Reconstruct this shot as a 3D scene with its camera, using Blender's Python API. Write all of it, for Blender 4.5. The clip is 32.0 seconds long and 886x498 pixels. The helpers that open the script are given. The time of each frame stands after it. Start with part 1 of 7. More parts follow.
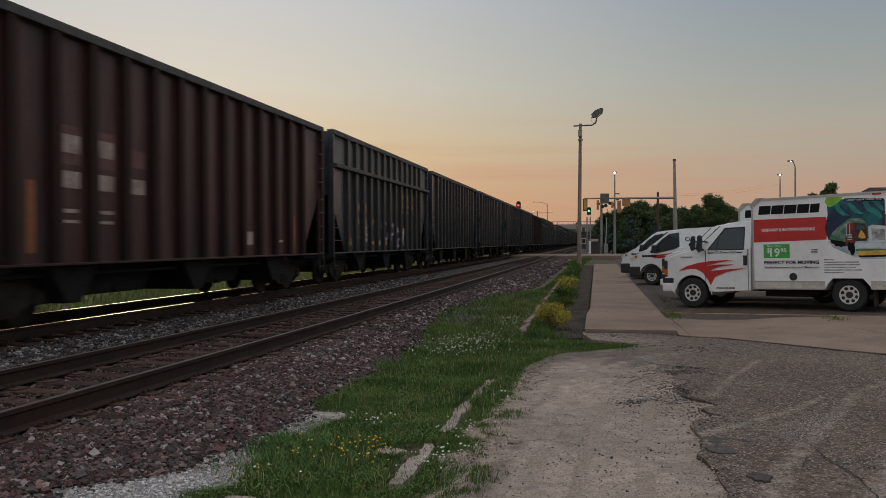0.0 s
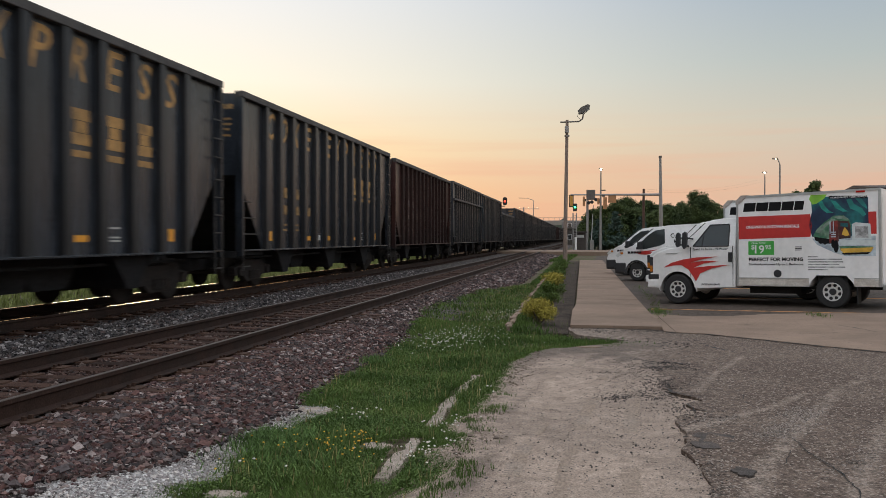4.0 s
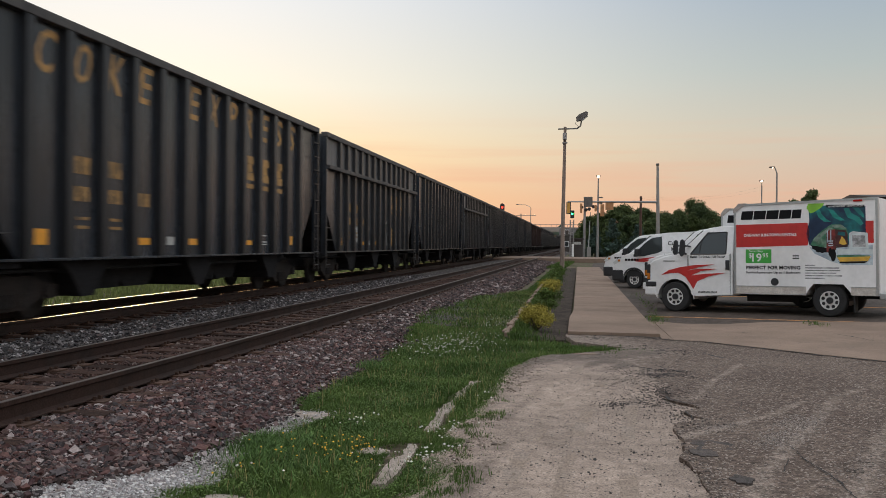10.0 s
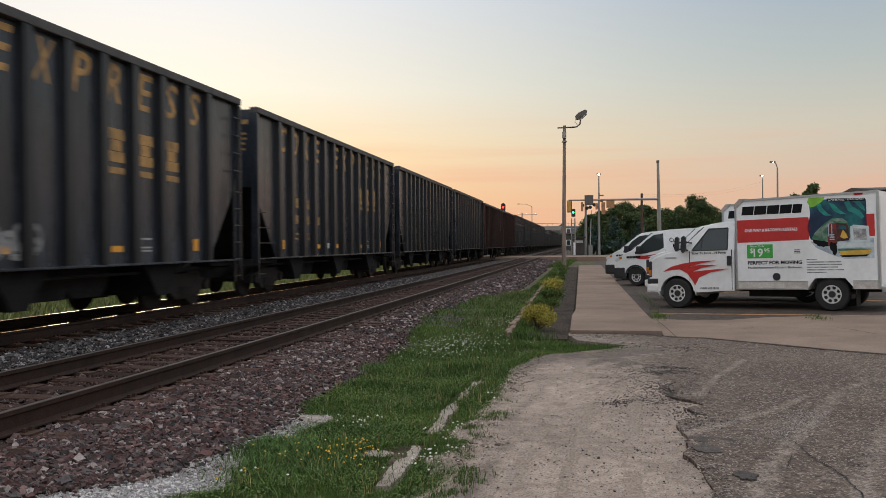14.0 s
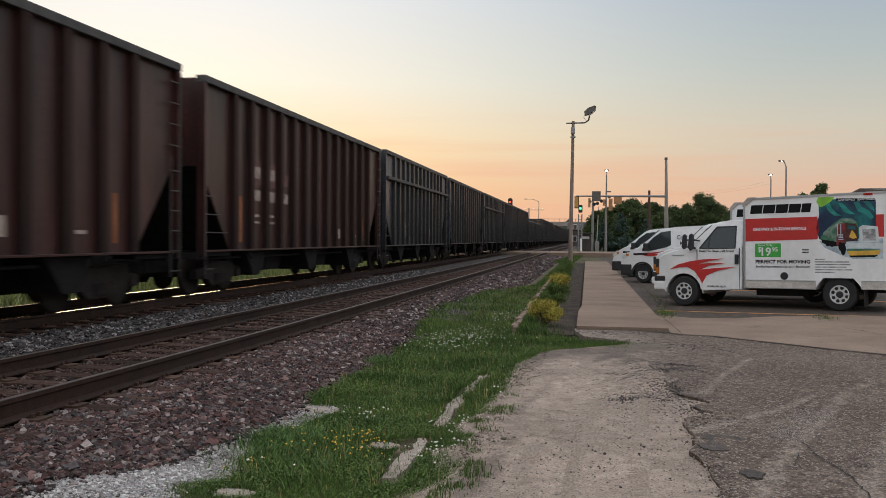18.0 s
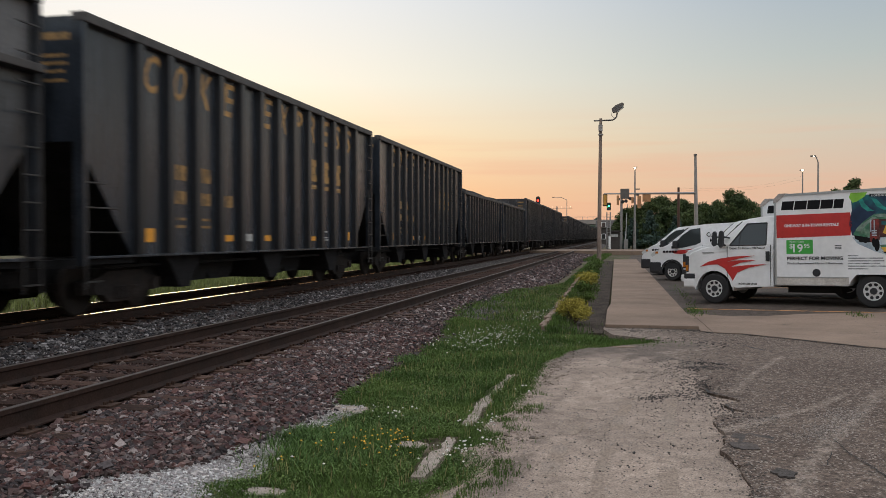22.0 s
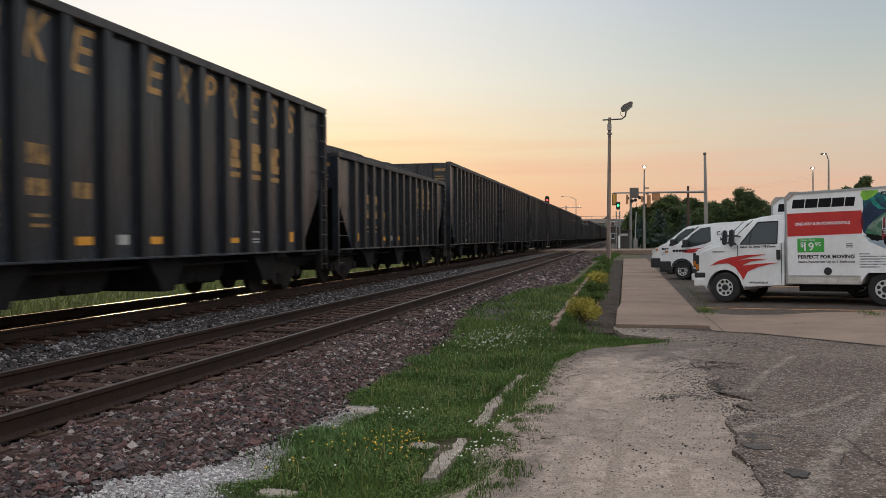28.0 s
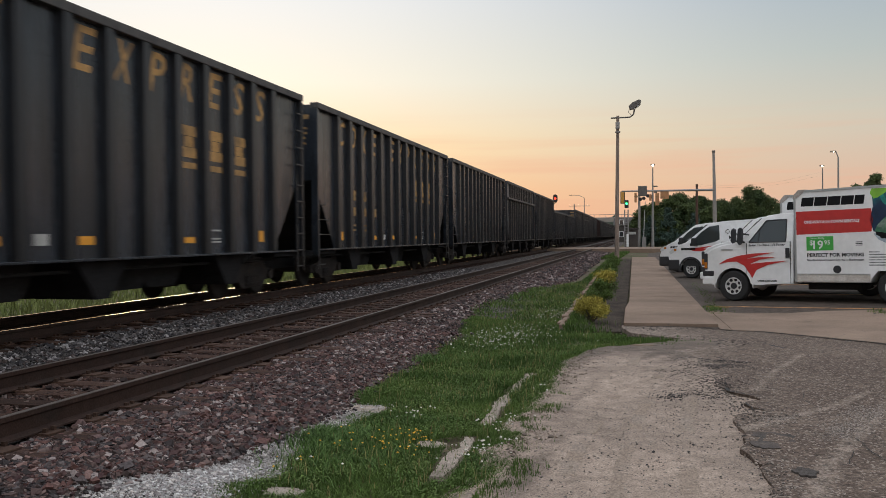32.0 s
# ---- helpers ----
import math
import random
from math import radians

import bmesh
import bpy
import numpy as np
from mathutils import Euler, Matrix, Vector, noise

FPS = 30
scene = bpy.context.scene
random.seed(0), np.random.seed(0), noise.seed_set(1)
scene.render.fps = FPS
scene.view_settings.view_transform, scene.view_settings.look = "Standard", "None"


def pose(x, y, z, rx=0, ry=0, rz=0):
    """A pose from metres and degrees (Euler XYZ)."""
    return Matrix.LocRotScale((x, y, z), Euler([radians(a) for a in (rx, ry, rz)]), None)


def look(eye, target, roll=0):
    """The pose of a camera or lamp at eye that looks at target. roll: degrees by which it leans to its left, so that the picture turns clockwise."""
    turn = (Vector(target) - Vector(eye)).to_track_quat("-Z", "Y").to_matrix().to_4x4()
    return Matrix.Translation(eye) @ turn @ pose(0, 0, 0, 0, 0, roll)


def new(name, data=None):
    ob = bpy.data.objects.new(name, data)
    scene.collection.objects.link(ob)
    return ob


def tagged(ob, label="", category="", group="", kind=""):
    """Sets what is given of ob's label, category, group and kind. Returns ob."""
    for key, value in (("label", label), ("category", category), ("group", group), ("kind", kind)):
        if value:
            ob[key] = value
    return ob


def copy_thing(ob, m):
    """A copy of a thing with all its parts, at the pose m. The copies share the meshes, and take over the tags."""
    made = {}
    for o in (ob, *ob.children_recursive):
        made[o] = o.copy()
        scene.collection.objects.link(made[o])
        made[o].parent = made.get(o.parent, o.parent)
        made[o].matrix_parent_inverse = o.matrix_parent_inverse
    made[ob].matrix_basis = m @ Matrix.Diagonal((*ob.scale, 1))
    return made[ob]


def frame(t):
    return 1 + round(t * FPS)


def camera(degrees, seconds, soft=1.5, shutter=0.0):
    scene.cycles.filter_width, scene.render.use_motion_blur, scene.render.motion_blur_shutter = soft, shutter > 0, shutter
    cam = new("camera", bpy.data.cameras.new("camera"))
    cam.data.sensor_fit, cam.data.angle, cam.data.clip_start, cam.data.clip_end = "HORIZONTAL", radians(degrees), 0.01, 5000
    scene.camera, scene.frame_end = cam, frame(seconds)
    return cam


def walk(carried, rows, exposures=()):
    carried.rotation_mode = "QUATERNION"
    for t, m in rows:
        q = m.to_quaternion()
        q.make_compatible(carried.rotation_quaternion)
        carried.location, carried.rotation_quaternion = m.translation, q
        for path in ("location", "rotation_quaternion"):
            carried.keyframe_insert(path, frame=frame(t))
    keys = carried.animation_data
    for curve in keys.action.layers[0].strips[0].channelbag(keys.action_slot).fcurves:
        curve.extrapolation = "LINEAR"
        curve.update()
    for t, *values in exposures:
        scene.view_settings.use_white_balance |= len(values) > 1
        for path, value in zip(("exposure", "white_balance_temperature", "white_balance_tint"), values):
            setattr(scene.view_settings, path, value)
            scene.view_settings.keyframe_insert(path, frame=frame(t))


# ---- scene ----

# ---------------------------------------------------------------- camera
# seconds, eye x y z, heading to the left of the track, pitch up, lean (degrees)
PATH = [
    (0, 0.025, -0.003, 1.625, 11.31, -0.43, -0.17),
    (0.5, 0.014, 0.007, 1.624, 11.15, -0.31, 0.06),
    (1, 0.008, 0.004, 1.623, 11.41, -0.30, 0.17),
    (1.5, 0.003, 0.003, 1.622, 11.64, -0.40, 0.26),
    (2, 0.005, -0.001, 1.625, 11.50, -0.48, 0.12),
    (2.5, 0.007, 0.000, 1.625, 11.09, -0.44, 0.16),
    (3, 0.015, 0.003, 1.621, 10.72, -0.60, 0.31),
    (3.5, 0.018, 0.001, 1.619, 10.53, -0.74, 0.27),
    (5.5, 0.021, 0.004, 1.621, 10.15, -0.62, -0.18),
    (6, 0.019, 0.003, 1.616, 10.15, -0.52, -0.08),
    (6.5, 0.013, 0.002, 1.620, 10.11, -0.44, 0.22),
    (7, 0.003, 0.008, 1.618, 10.04, -0.38, 0.49),
    (7.5, -0.004, 0.011, 1.620, 9.98, -0.40, 0.57),
    (8, -0.001, -0.003, 1.622, 9.95, -0.42, 0.70),
    (8.5, -0.001, 0.003, 1.614, 9.97, -0.41, 0.65),
    (9, -0.000, 0.000, 1.620, 10.09, -0.45, 0.54),
    (9.5, -0.005, 0.006, 1.619, 10.21, -0.39, 0.51),
    (10, 0.000, 0.002, 1.615, 10.20, -0.34, 0.59),
    (10.5, 0.000, 0.001, 1.618, 10.19, -0.34, 0.59),
    (11, -0.007, -0.000, 1.620, 10.24, -0.38, 0.51),
    (11.5, -0.001, 0.000, 1.619, 10.31, -0.40, 0.28),
    (12, 0.001, 0.004, 1.619, 10.25, -0.41, -0.08),
    (12.5, 0.012, 0.002, 1.617, 10.21, -0.39, -0.34),
    (13, 0.015, -0.004, 1.623, 10.25, -0.35, -0.44),
    (13.5, 0.021, -0.007, 1.621, 10.35, -0.26, -0.49),
    (14, 0.016, -0.005, 1.620, 10.32, -0.28, -0.49),
    (14.5, 0.013, 0.000, 1.619, 10.30, -0.30, -0.58),
    (16.5, 0.002, 0.001, 1.619, 10.27, -0.38, -0.19),
    (17, 0.004, -0.004, 1.617, 10.27, -0.62, 0.12),
    (17.5, -0.008, -0.001, 1.612, 10.37, -0.72, 0.42),
    (18, -0.010, -0.004, 1.615, 10.72, -0.69, 0.46),
    (18.5, -0.022, 0.002, 1.614, 11.19, -0.65, 0.44),
    (19, -0.016, -0.010, 1.621, 11.82, -0.54, 0.32),
    (19.5, -0.011, -0.011, 1.618, 12.25, -0.44, 0.34),
    (20, -0.009, -0.014, 1.616, 12.49, -0.48, 0.29),
    (20.5, -0.013, -0.009, 1.615, 12.73, -0.71, 0.36),
    (21, -0.015, -0.004, 1.614, 12.73, -0.84, 0.41),
    (21.5, -0.004, -0.011, 1.616, 12.63, -0.84, 0.17),
    (22, 0.000, -0.016, 1.618, 12.56, -0.75, -0.02),
    (22.5, 0.006, -0.007, 1.618, 12.52, -0.68, -0.12),
    (23, 0.010, -0.013, 1.618, 12.68, -0.60, -0.09),
    (23.5, 0.002, -0.013, 1.618, 12.85, -0.55, -0.06),
    (24, -0.001, -0.016, 1.620, 12.89, -0.61, -0.11),
    (24.5, -0.001, -0.011, 1.621, 12.85, -0.63, -0.26),
    (25, 0.009, -0.018, 1.624, 12.87, -0.65, -0.30),
    (25.5, 0.012, -0.018, 1.623, 12.96, -0.60, -0.39),
    (27.5, -0.006, -0.005, 1.619, 13.07, -0.74, -0.33),
    (28, -0.008, -0.013, 1.622, 13.16, -0.74, -0.33),
    (28.5, -0.013, -0.013, 1.621, 13.26, -0.74, -0.22),
    (29, -0.011, -0.013, 1.621, 13.37, -0.80, -0.28),
    (29.5, -0.014, -0.012, 1.615, 13.48, -0.79, -0.34),
    (30, -0.009, -0.012, 1.622, 13.42, -0.84, -0.33),
    (30.5, -0.008, -0.013, 1.622, 13.35, -0.87, -0.44),
    (31, -0.004, -0.010, 1.620, 13.41, -0.82, -0.63),
    (31.5, 0.002, -0.013, 1.624, 13.49, -0.84, -0.61),
    (32, 0.002, -0.015, 1.624, 13.70, -0.82, -0.44),
]


def held(x, y, z, yaw, pitch, lean):
    a, b = radians(yaw), radians(pitch)
    eye = Vector((x, y, z))
    return look(eye, eye + Vector((-math.sin(a) * math.cos(b), math.cos(a) * math.cos(b), math.sin(b))), lean)


cam = camera(53.95, 32.0, soft=0.85, shutter=0.32)
walk(cam, [(t, held(*r)) for t, *r in PATH],
     exposures=[(0, -0.62), (0.4, -0.52), (0.9, -0.28), (1.5, -0.08), (2.2, 0.0), (32, 0.0)])

# ---------------------------------------------------------------- world and sun
SUN_AZ = radians(-30)      # to the left of the track's heading
world = bpy.data.worlds.new("dusk_sky")
scene.world = world
world.use_nodes = True
wn, wl = world.node_tree.nodes, world.node_tree.links
wn.clear()


def wnode(kind, **kw):
    n = wn.new(kind)
    for k, v in kw.items():
        n.inputs[k].default_value = v
    return n


w_out, w_bg = wnode("ShaderNodeOutputWorld"), wnode("ShaderNodeBackground")
sky = wnode("ShaderNodeTexSky")
sky.sky_type, sky.sun_disc = "NISHITA", False
sky.sun_elevation, sky.sun_rotation = radians(2.0), SUN_AZ
sky.air_density, sky.dust_density, sky.ozone_density = 1.0, 1.5, 1.5
w_tc, w_sep = wnode("ShaderNodeTexCoord"), wnode("ShaderNodeSeparateXYZ")
wl.new(w_tc.outputs["Generated"], w_sep.inputs[0])


def elevation_ramp(rows):
    """Colours of the sky by the sine of the height above the horizon."""
    n = wnode("ShaderNodeValToRGB")
    r = n.color_ramp
    while len(r.elements) < len(rows):
        r.elements.new(0.5)
    for e, (deg, c) in zip(r.elements, rows):
        e.position, e.color = math.sin(radians(deg)), (*c, 1)
    wl.new(w_sep.outputs["Z"], n.inputs["Fac"])
    return n.outputs[0]


toward = elevation_ramp([(0, (0.98, 0.50, 0.24)), (3, (1.0, 0.60, 0.31)), (6, (1.05, 0.80, 0.48)), (10, (1.01, 0.95, 0.80)), (16, (0.90, 0.91, 0.92)), (27, (0.84, 0.87, 0.92)), (45, (0.94, 0.97, 1.05)), (90, (0.93, 0.98, 1.09))])
away = elevation_ramp([(0, (0.74, 0.46, 0.36)), (3, (0.72, 0.49, 0.37)), (7, (0.62, 0.575, 0.48)), (11, (0.475, 0.525, 0.515)), (16, (0.365, 0.445, 0.535)), (22, (0.51, 0.57, 0.64)), (34, (0.90, 0.92, 0.96)), (90, (0.93, 0.98, 1.09))])
w_dot, w_flat = wnode("ShaderNodeVectorMath"), wnode("ShaderNodeVectorMath")
w_mul = wnode("ShaderNodeVectorMath")
w_mul.operation, w_flat.operation, w_dot.operation = "MULTIPLY", "NORMALIZE", "DOT_PRODUCT"
w_mul.inputs[1].default_value = (1, 1, 0)
w_dot.inputs[1].default_value = (math.sin(SUN_AZ), math.cos(SUN_AZ), 0)
wl.new(w_tc.outputs["Generated"], w_mul.inputs[0])
wl.new(w_mul.outputs[0], w_flat.inputs[0])
wl.new(w_flat.outputs[0], w_dot.inputs[0])
w_az, w_pow = wnode("ShaderNodeMapRange"), wnode("ShaderNodeMath")
w_az.inputs["From Min"].default_value, w_az.inputs["From Max"].default_value = 0.62, 1.0
w_pow.operation = "POWER"
w_pow.inputs[1].default_value = 2.6
wl.new(w_dot.outputs["Value"], w_az.inputs["Value"])
wl.new(w_az.outputs[0], w_pow.inputs[0])
w_mix = wnode("ShaderNodeMix")
w_mix.data_type = "RGBA"
wl.new(w_pow.outputs[0], w_mix.inputs[0])
wl.new(away, w_mix.inputs[6])
wl.new(toward, w_mix.inputs[7])
# thin streaks of cloud low over the horizon
w_map, w_noise, w_cl = wnode("ShaderNodeMapping"), wnode("ShaderNodeTexNoise"), wnode("ShaderNodeMapRange")
w_map.inputs["Scale"].default_value = (2.6, 2.6, 60)
w_noise.inputs["Scale"].default_value, w_noise.inputs["Detail"].default_value = 1.3, 4
w_cl.inputs["From Min"].default_value, w_cl.inputs["From Max"].default_value = 0.5, 0.68
w_cl.inputs["To Max"].default_value = 0.42
wl.new(w_tc.outputs["Generated"], w_map.inputs[0])
wl.new(w_map.outputs[0], w_noise.inputs["Vector"])
wl.new(w_noise.outputs["Fac"], w_cl.inputs["Value"])
w_low = wnode("ShaderNodeMapRange")
w_low.inputs["From Min"].default_value, w_low.inputs["From Max"].default_value = 0.15, 0.06
wl.new(w_sep.outputs["Z"], w_low.inputs["Value"])
w_cm = wnode("ShaderNodeMath")
w_cm.operation = "MULTIPLY"
wl.new(w_cl.outputs[0], w_cm.inputs[0])
wl.new(w_low.outputs[0], w_cm.inputs[1])
w_cloud = wnode("ShaderNodeMix")
w_cloud.data_type = "RGBA"
w_cloud.inputs[7].default_value = (0.84, 0.44, 0.30, 1)
wl.new(w_cm.outputs[0], w_cloud.inputs[0])
wl.new(w_mix.outputs[2], w_cloud.inputs[6])
# a share of the clear-sky model under the painted twilight colours
w_add, w_dim = wnode("ShaderNodeVectorMath"), wnode("ShaderNodeVectorMath")
w_dim.operation = "SCALE"
w_dim.inputs["Scale"].default_value = 0.012
wl.new(sky.outputs[0], w_dim.inputs[0])
wl.new(w_dim.outputs[0], w_add.inputs[0])
# the open sky opposite the sunset is a little brighter
w_back, w_lift = wnode("ShaderNodeMapRange"), wnode("ShaderNodeVectorMath")
w_back.inputs["From Min"].default_value, w_back.inputs["From Max"].default_value = 0.45, -0.35
w_back.inputs["To Min"].default_value, w_back.inputs["To Max"].default_value = 1.0, 1.32
w_lift.operation = "SCALE"
wl.new(w_dot.outputs["Value"], w_back.inputs["Value"])
wl.new(w_cloud.outputs[2], w_lift.inputs[0])
wl.new(w_back.outputs[0], w_lift.inputs["Scale"])
wl.new(w_lift.outputs[0], w_add.inputs[1])
wl.new(w_add.outputs[0], w_bg.inputs["Color"])
w_bg.inputs["Strength"].default_value = 0.97
wl.new(w_bg.outputs[0], w_out.inputs[0])

sun = new("sun", bpy.data.lights.new("sun", "SUN"))
sun.data.energy, sun.data.angle, sun.data.color = 0.3, radians(10), (1.0, 0.72, 0.45)
sun.matrix_basis = look((math.sin(SUN_AZ) * 50, math.cos(SUN_AZ) * 50, 3.0), (0, 0, 0))

# ---------------------------------------------------------------- materials
def mat(name, base, rough=0.7, metal=0.0, vary=0.25, scale=3.0, fine=40.0, bump=0.2, dist=0.01,
        second=None, spread=(0.45, 0.65), coat=0.0, rand=0.0, island=0.0, fleck=None, streak=None, mid=None, palette=None, spec=0.5, wear=None):
    """A surface: base colour with two scales of noise, a second colour in patches, and fine relief."""
    m = bpy.data.materials.new(name)
    m.use_nodes = True
    n, l = m.node_tree.nodes, m.node_tree.links
    b = n["Principled BSDF"]
    tc = n.new("ShaderNodeTexCoord")
    vec = tc.outputs["Object"]
    if streak:
        mp = n.new("ShaderNodeMapping")
        mp.inputs["Scale"].default_value = streak
        l.new(vec, mp.inputs["Vector"])
        vec = mp.outputs[0]
    big, small = n.new("ShaderNodeTexNoise"), n.new("ShaderNodeTexNoise")
    big.inputs["Scale"].default_value, big.inputs["Detail"].default_value = scale, 6
    small.inputs["Scale"].default_value, small.inputs["Detail"].default_value = fine, 4
    l.new(vec, big.inputs["Vector"])
    l.new(tc.outputs["Object"], small.inputs["Vector"])
    ramp = n.new("ShaderNodeValToRGB")
    c2 = second or tuple(c * (1 - vary) for c in base)
    ramp.color_ramp.elements[0].position, ramp.color_ramp.elements[1].position = spread
    ramp.color_ramp.elements[0].color, ramp.color_ramp.elements[1].color = (*base, 1), (*c2, 1)
    l.new(big.outputs["Fac"], ramp.inputs["Fac"])
    col = ramp.outputs[0]
    if palette:
        geo, pr = n.new("ShaderNodeNewGeometry"), n.new("ShaderNodeValToRGB")
        pr.color_ramp.interpolation = "CONSTANT"
        while len(pr.color_ramp.elements) < len(palette):
            pr.color_ramp.elements.new(0.5)
        for i, c in enumerate(palette):
            pr.color_ramp.elements[i].position, pr.color_ramp.elements[i].color = i / len(palette), (*c, 1)
        l.new(geo.outputs["Random Per Island"], pr.inputs["Fac"])
        col = pr.outputs[0]
    if wear:
        # a second material showing through, where the mesh says how worn it is
        at, wn_, wa, wr, wm = (n.new(k) for k in ("ShaderNodeAttribute", "ShaderNodeTexNoise", "ShaderNodeMath", "ShaderNodeMapRange", "ShaderNodeMix"))
        at.attribute_name = "wear"
        wn_.inputs["Scale"].default_value, wn_.inputs["Detail"].default_value, wn_.inputs["Roughness"].default_value = wear[1], 9, 0.75
        wa.operation, wm.data_type = "ADD", "RGBA"
        l.new(tc.outputs["Object"], wn_.inputs["Vector"])
        l.new(at.outputs["Fac"], wa.inputs[0])
        l.new(wn_.outputs["Fac"], wa.inputs[1])
        wr.inputs["From Min"].default_value, wr.inputs["From Max"].default_value = 1.0 - wear[2], 1.0 + wear[2]
        l.new(wa.outputs[0], wr.inputs["Value"])
        l.new(wr.outputs[0], wm.inputs[0])
        l.new(col, wm.inputs[6])
        wm.inputs[7].default_value = (*wear[0], 1)
        col = wm.outputs[2]
    mr = n.new("ShaderNodeMapRange")
    mr.inputs["From Min"].default_value, mr.inputs["From Max"].default_value = 0.3, 0.7
    mr.inputs["To Min"].default_value, mr.inputs["To Max"].default_value = 1 - vary, 1 + vary
    l.new(small.outputs["Fac"], mr.inputs["Value"])
    fac = mr.outputs[0]
    for amount, node, out in ((rand, "ShaderNodeObjectInfo", "Random"), (island, "ShaderNodeNewGeometry", "Random Per Island")):
        if amount:
            oi, mm, mul = n.new(node), n.new("ShaderNodeMapRange"), n.new("ShaderNodeMath")
            mm.inputs["To Min"].default_value, mm.inputs["To Max"].default_value = 1 - amount, 1 + amount
            mul.operation = "MULTIPLY"
            l.new(oi.outputs[out], mm.inputs["Value"])
            l.new(mm.outputs[0], mul.inputs[0])
            l.new(fac, mul.inputs[1])
            fac = mul.outputs[0]
    if mid:
        tn, tm, mul = n.new("ShaderNodeTexNoise"), n.new("ShaderNodeMapRange"), n.new("ShaderNodeMath")
        tn.inputs["Scale"].default_value, tn.inputs["Detail"].default_value, tn.inputs["Roughness"].default_value = mid[0], 8, 0.7
        tm.inputs["From Min"].default_value, tm.inputs["From Max"].default_value = 0.35, 0.65
        tm.inputs["To Min"].default_value, tm.inputs["To Max"].default_value = 1 - mid[1], 1 + mid[1]
        mul.operation = "MULTIPLY"
        l.new(vec, tn.inputs["Vector"])
        l.new(tn.outputs["Fac"], tm.inputs["Value"])
        l.new(tm.outputs[0], mul.inputs[0])
        l.new(fac, mul.inputs[1])
        fac = mul.outputs[0]
    mix = n.new("ShaderNodeVectorMath")
    mix.operation = "SCALE"
    l.new(col, mix.inputs[0])
    l.new(fac, mix.inputs["Scale"])
    col = mix.outputs[0]
    if fleck:
        fcol, size, amount = fleck
        vo = n.new("ShaderNodeTexVoronoi")
        vo.inputs["Scale"].default_value = size
        l.new(tc.outputs["Object"], vo.inputs["Vector"])
        sep = n.new("ShaderNodeSeparateColor")
        l.new(vo.outputs["Color"], sep.inputs[0])
        gt = n.new("ShaderNodeMath")
        gt.operation = "LESS_THAN"
        gt.inputs[1].default_value = amount
        l.new(sep.outputs[0], gt.inputs[0])
        fm = n.new("ShaderNodeMix")
        fm.data_type = "RGBA"
        l.new(gt.outputs[0], fm.inputs[0])
        l.new(col, fm.inputs[6])
        fm.inputs[7].default_value = (*fcol, 1)
        col = fm.outputs[2]
    l.new(col, b.inputs["Base Color"])
    b.inputs["Metallic"].default_value, b.inputs["Coat Weight"].default_value, b.inputs["Specular IOR Level"].default_value = metal, coat, spec
    rr = n.new("ShaderNodeMapRange")
    rr.inputs["To Min"].default_value, rr.inputs["To Max"].default_value = max(0.05, rough - 0.12), min(1, rough + 0.12)
    l.new(big.outputs["Fac"], rr.inputs["Value"])
    l.new(rr.outputs[0], b.inputs["Roughness"])
    if bump:
        bp = n.new("ShaderNodeBump")
        bp.inputs["Strength"].default_value, bp.inputs["Distance"].default_value = bump, dist
        l.new(small.outputs["Fac"], bp.inputs["Height"])
        l.new(bp.outputs[0], b.inputs["Normal"])
    return m


def glow(name, colour, strength):
    m = bpy.data.materials.new(name)
    m.use_nodes = True
    b = m.node_tree.nodes["Principled BSDF"]
    b.inputs["Base Color"].default_value = (*colour, 1)
    b.inputs["Emission Color"].default_value = (*colour, 1)
    b.inputs["Emission Strength"].default_value = strength
    return m


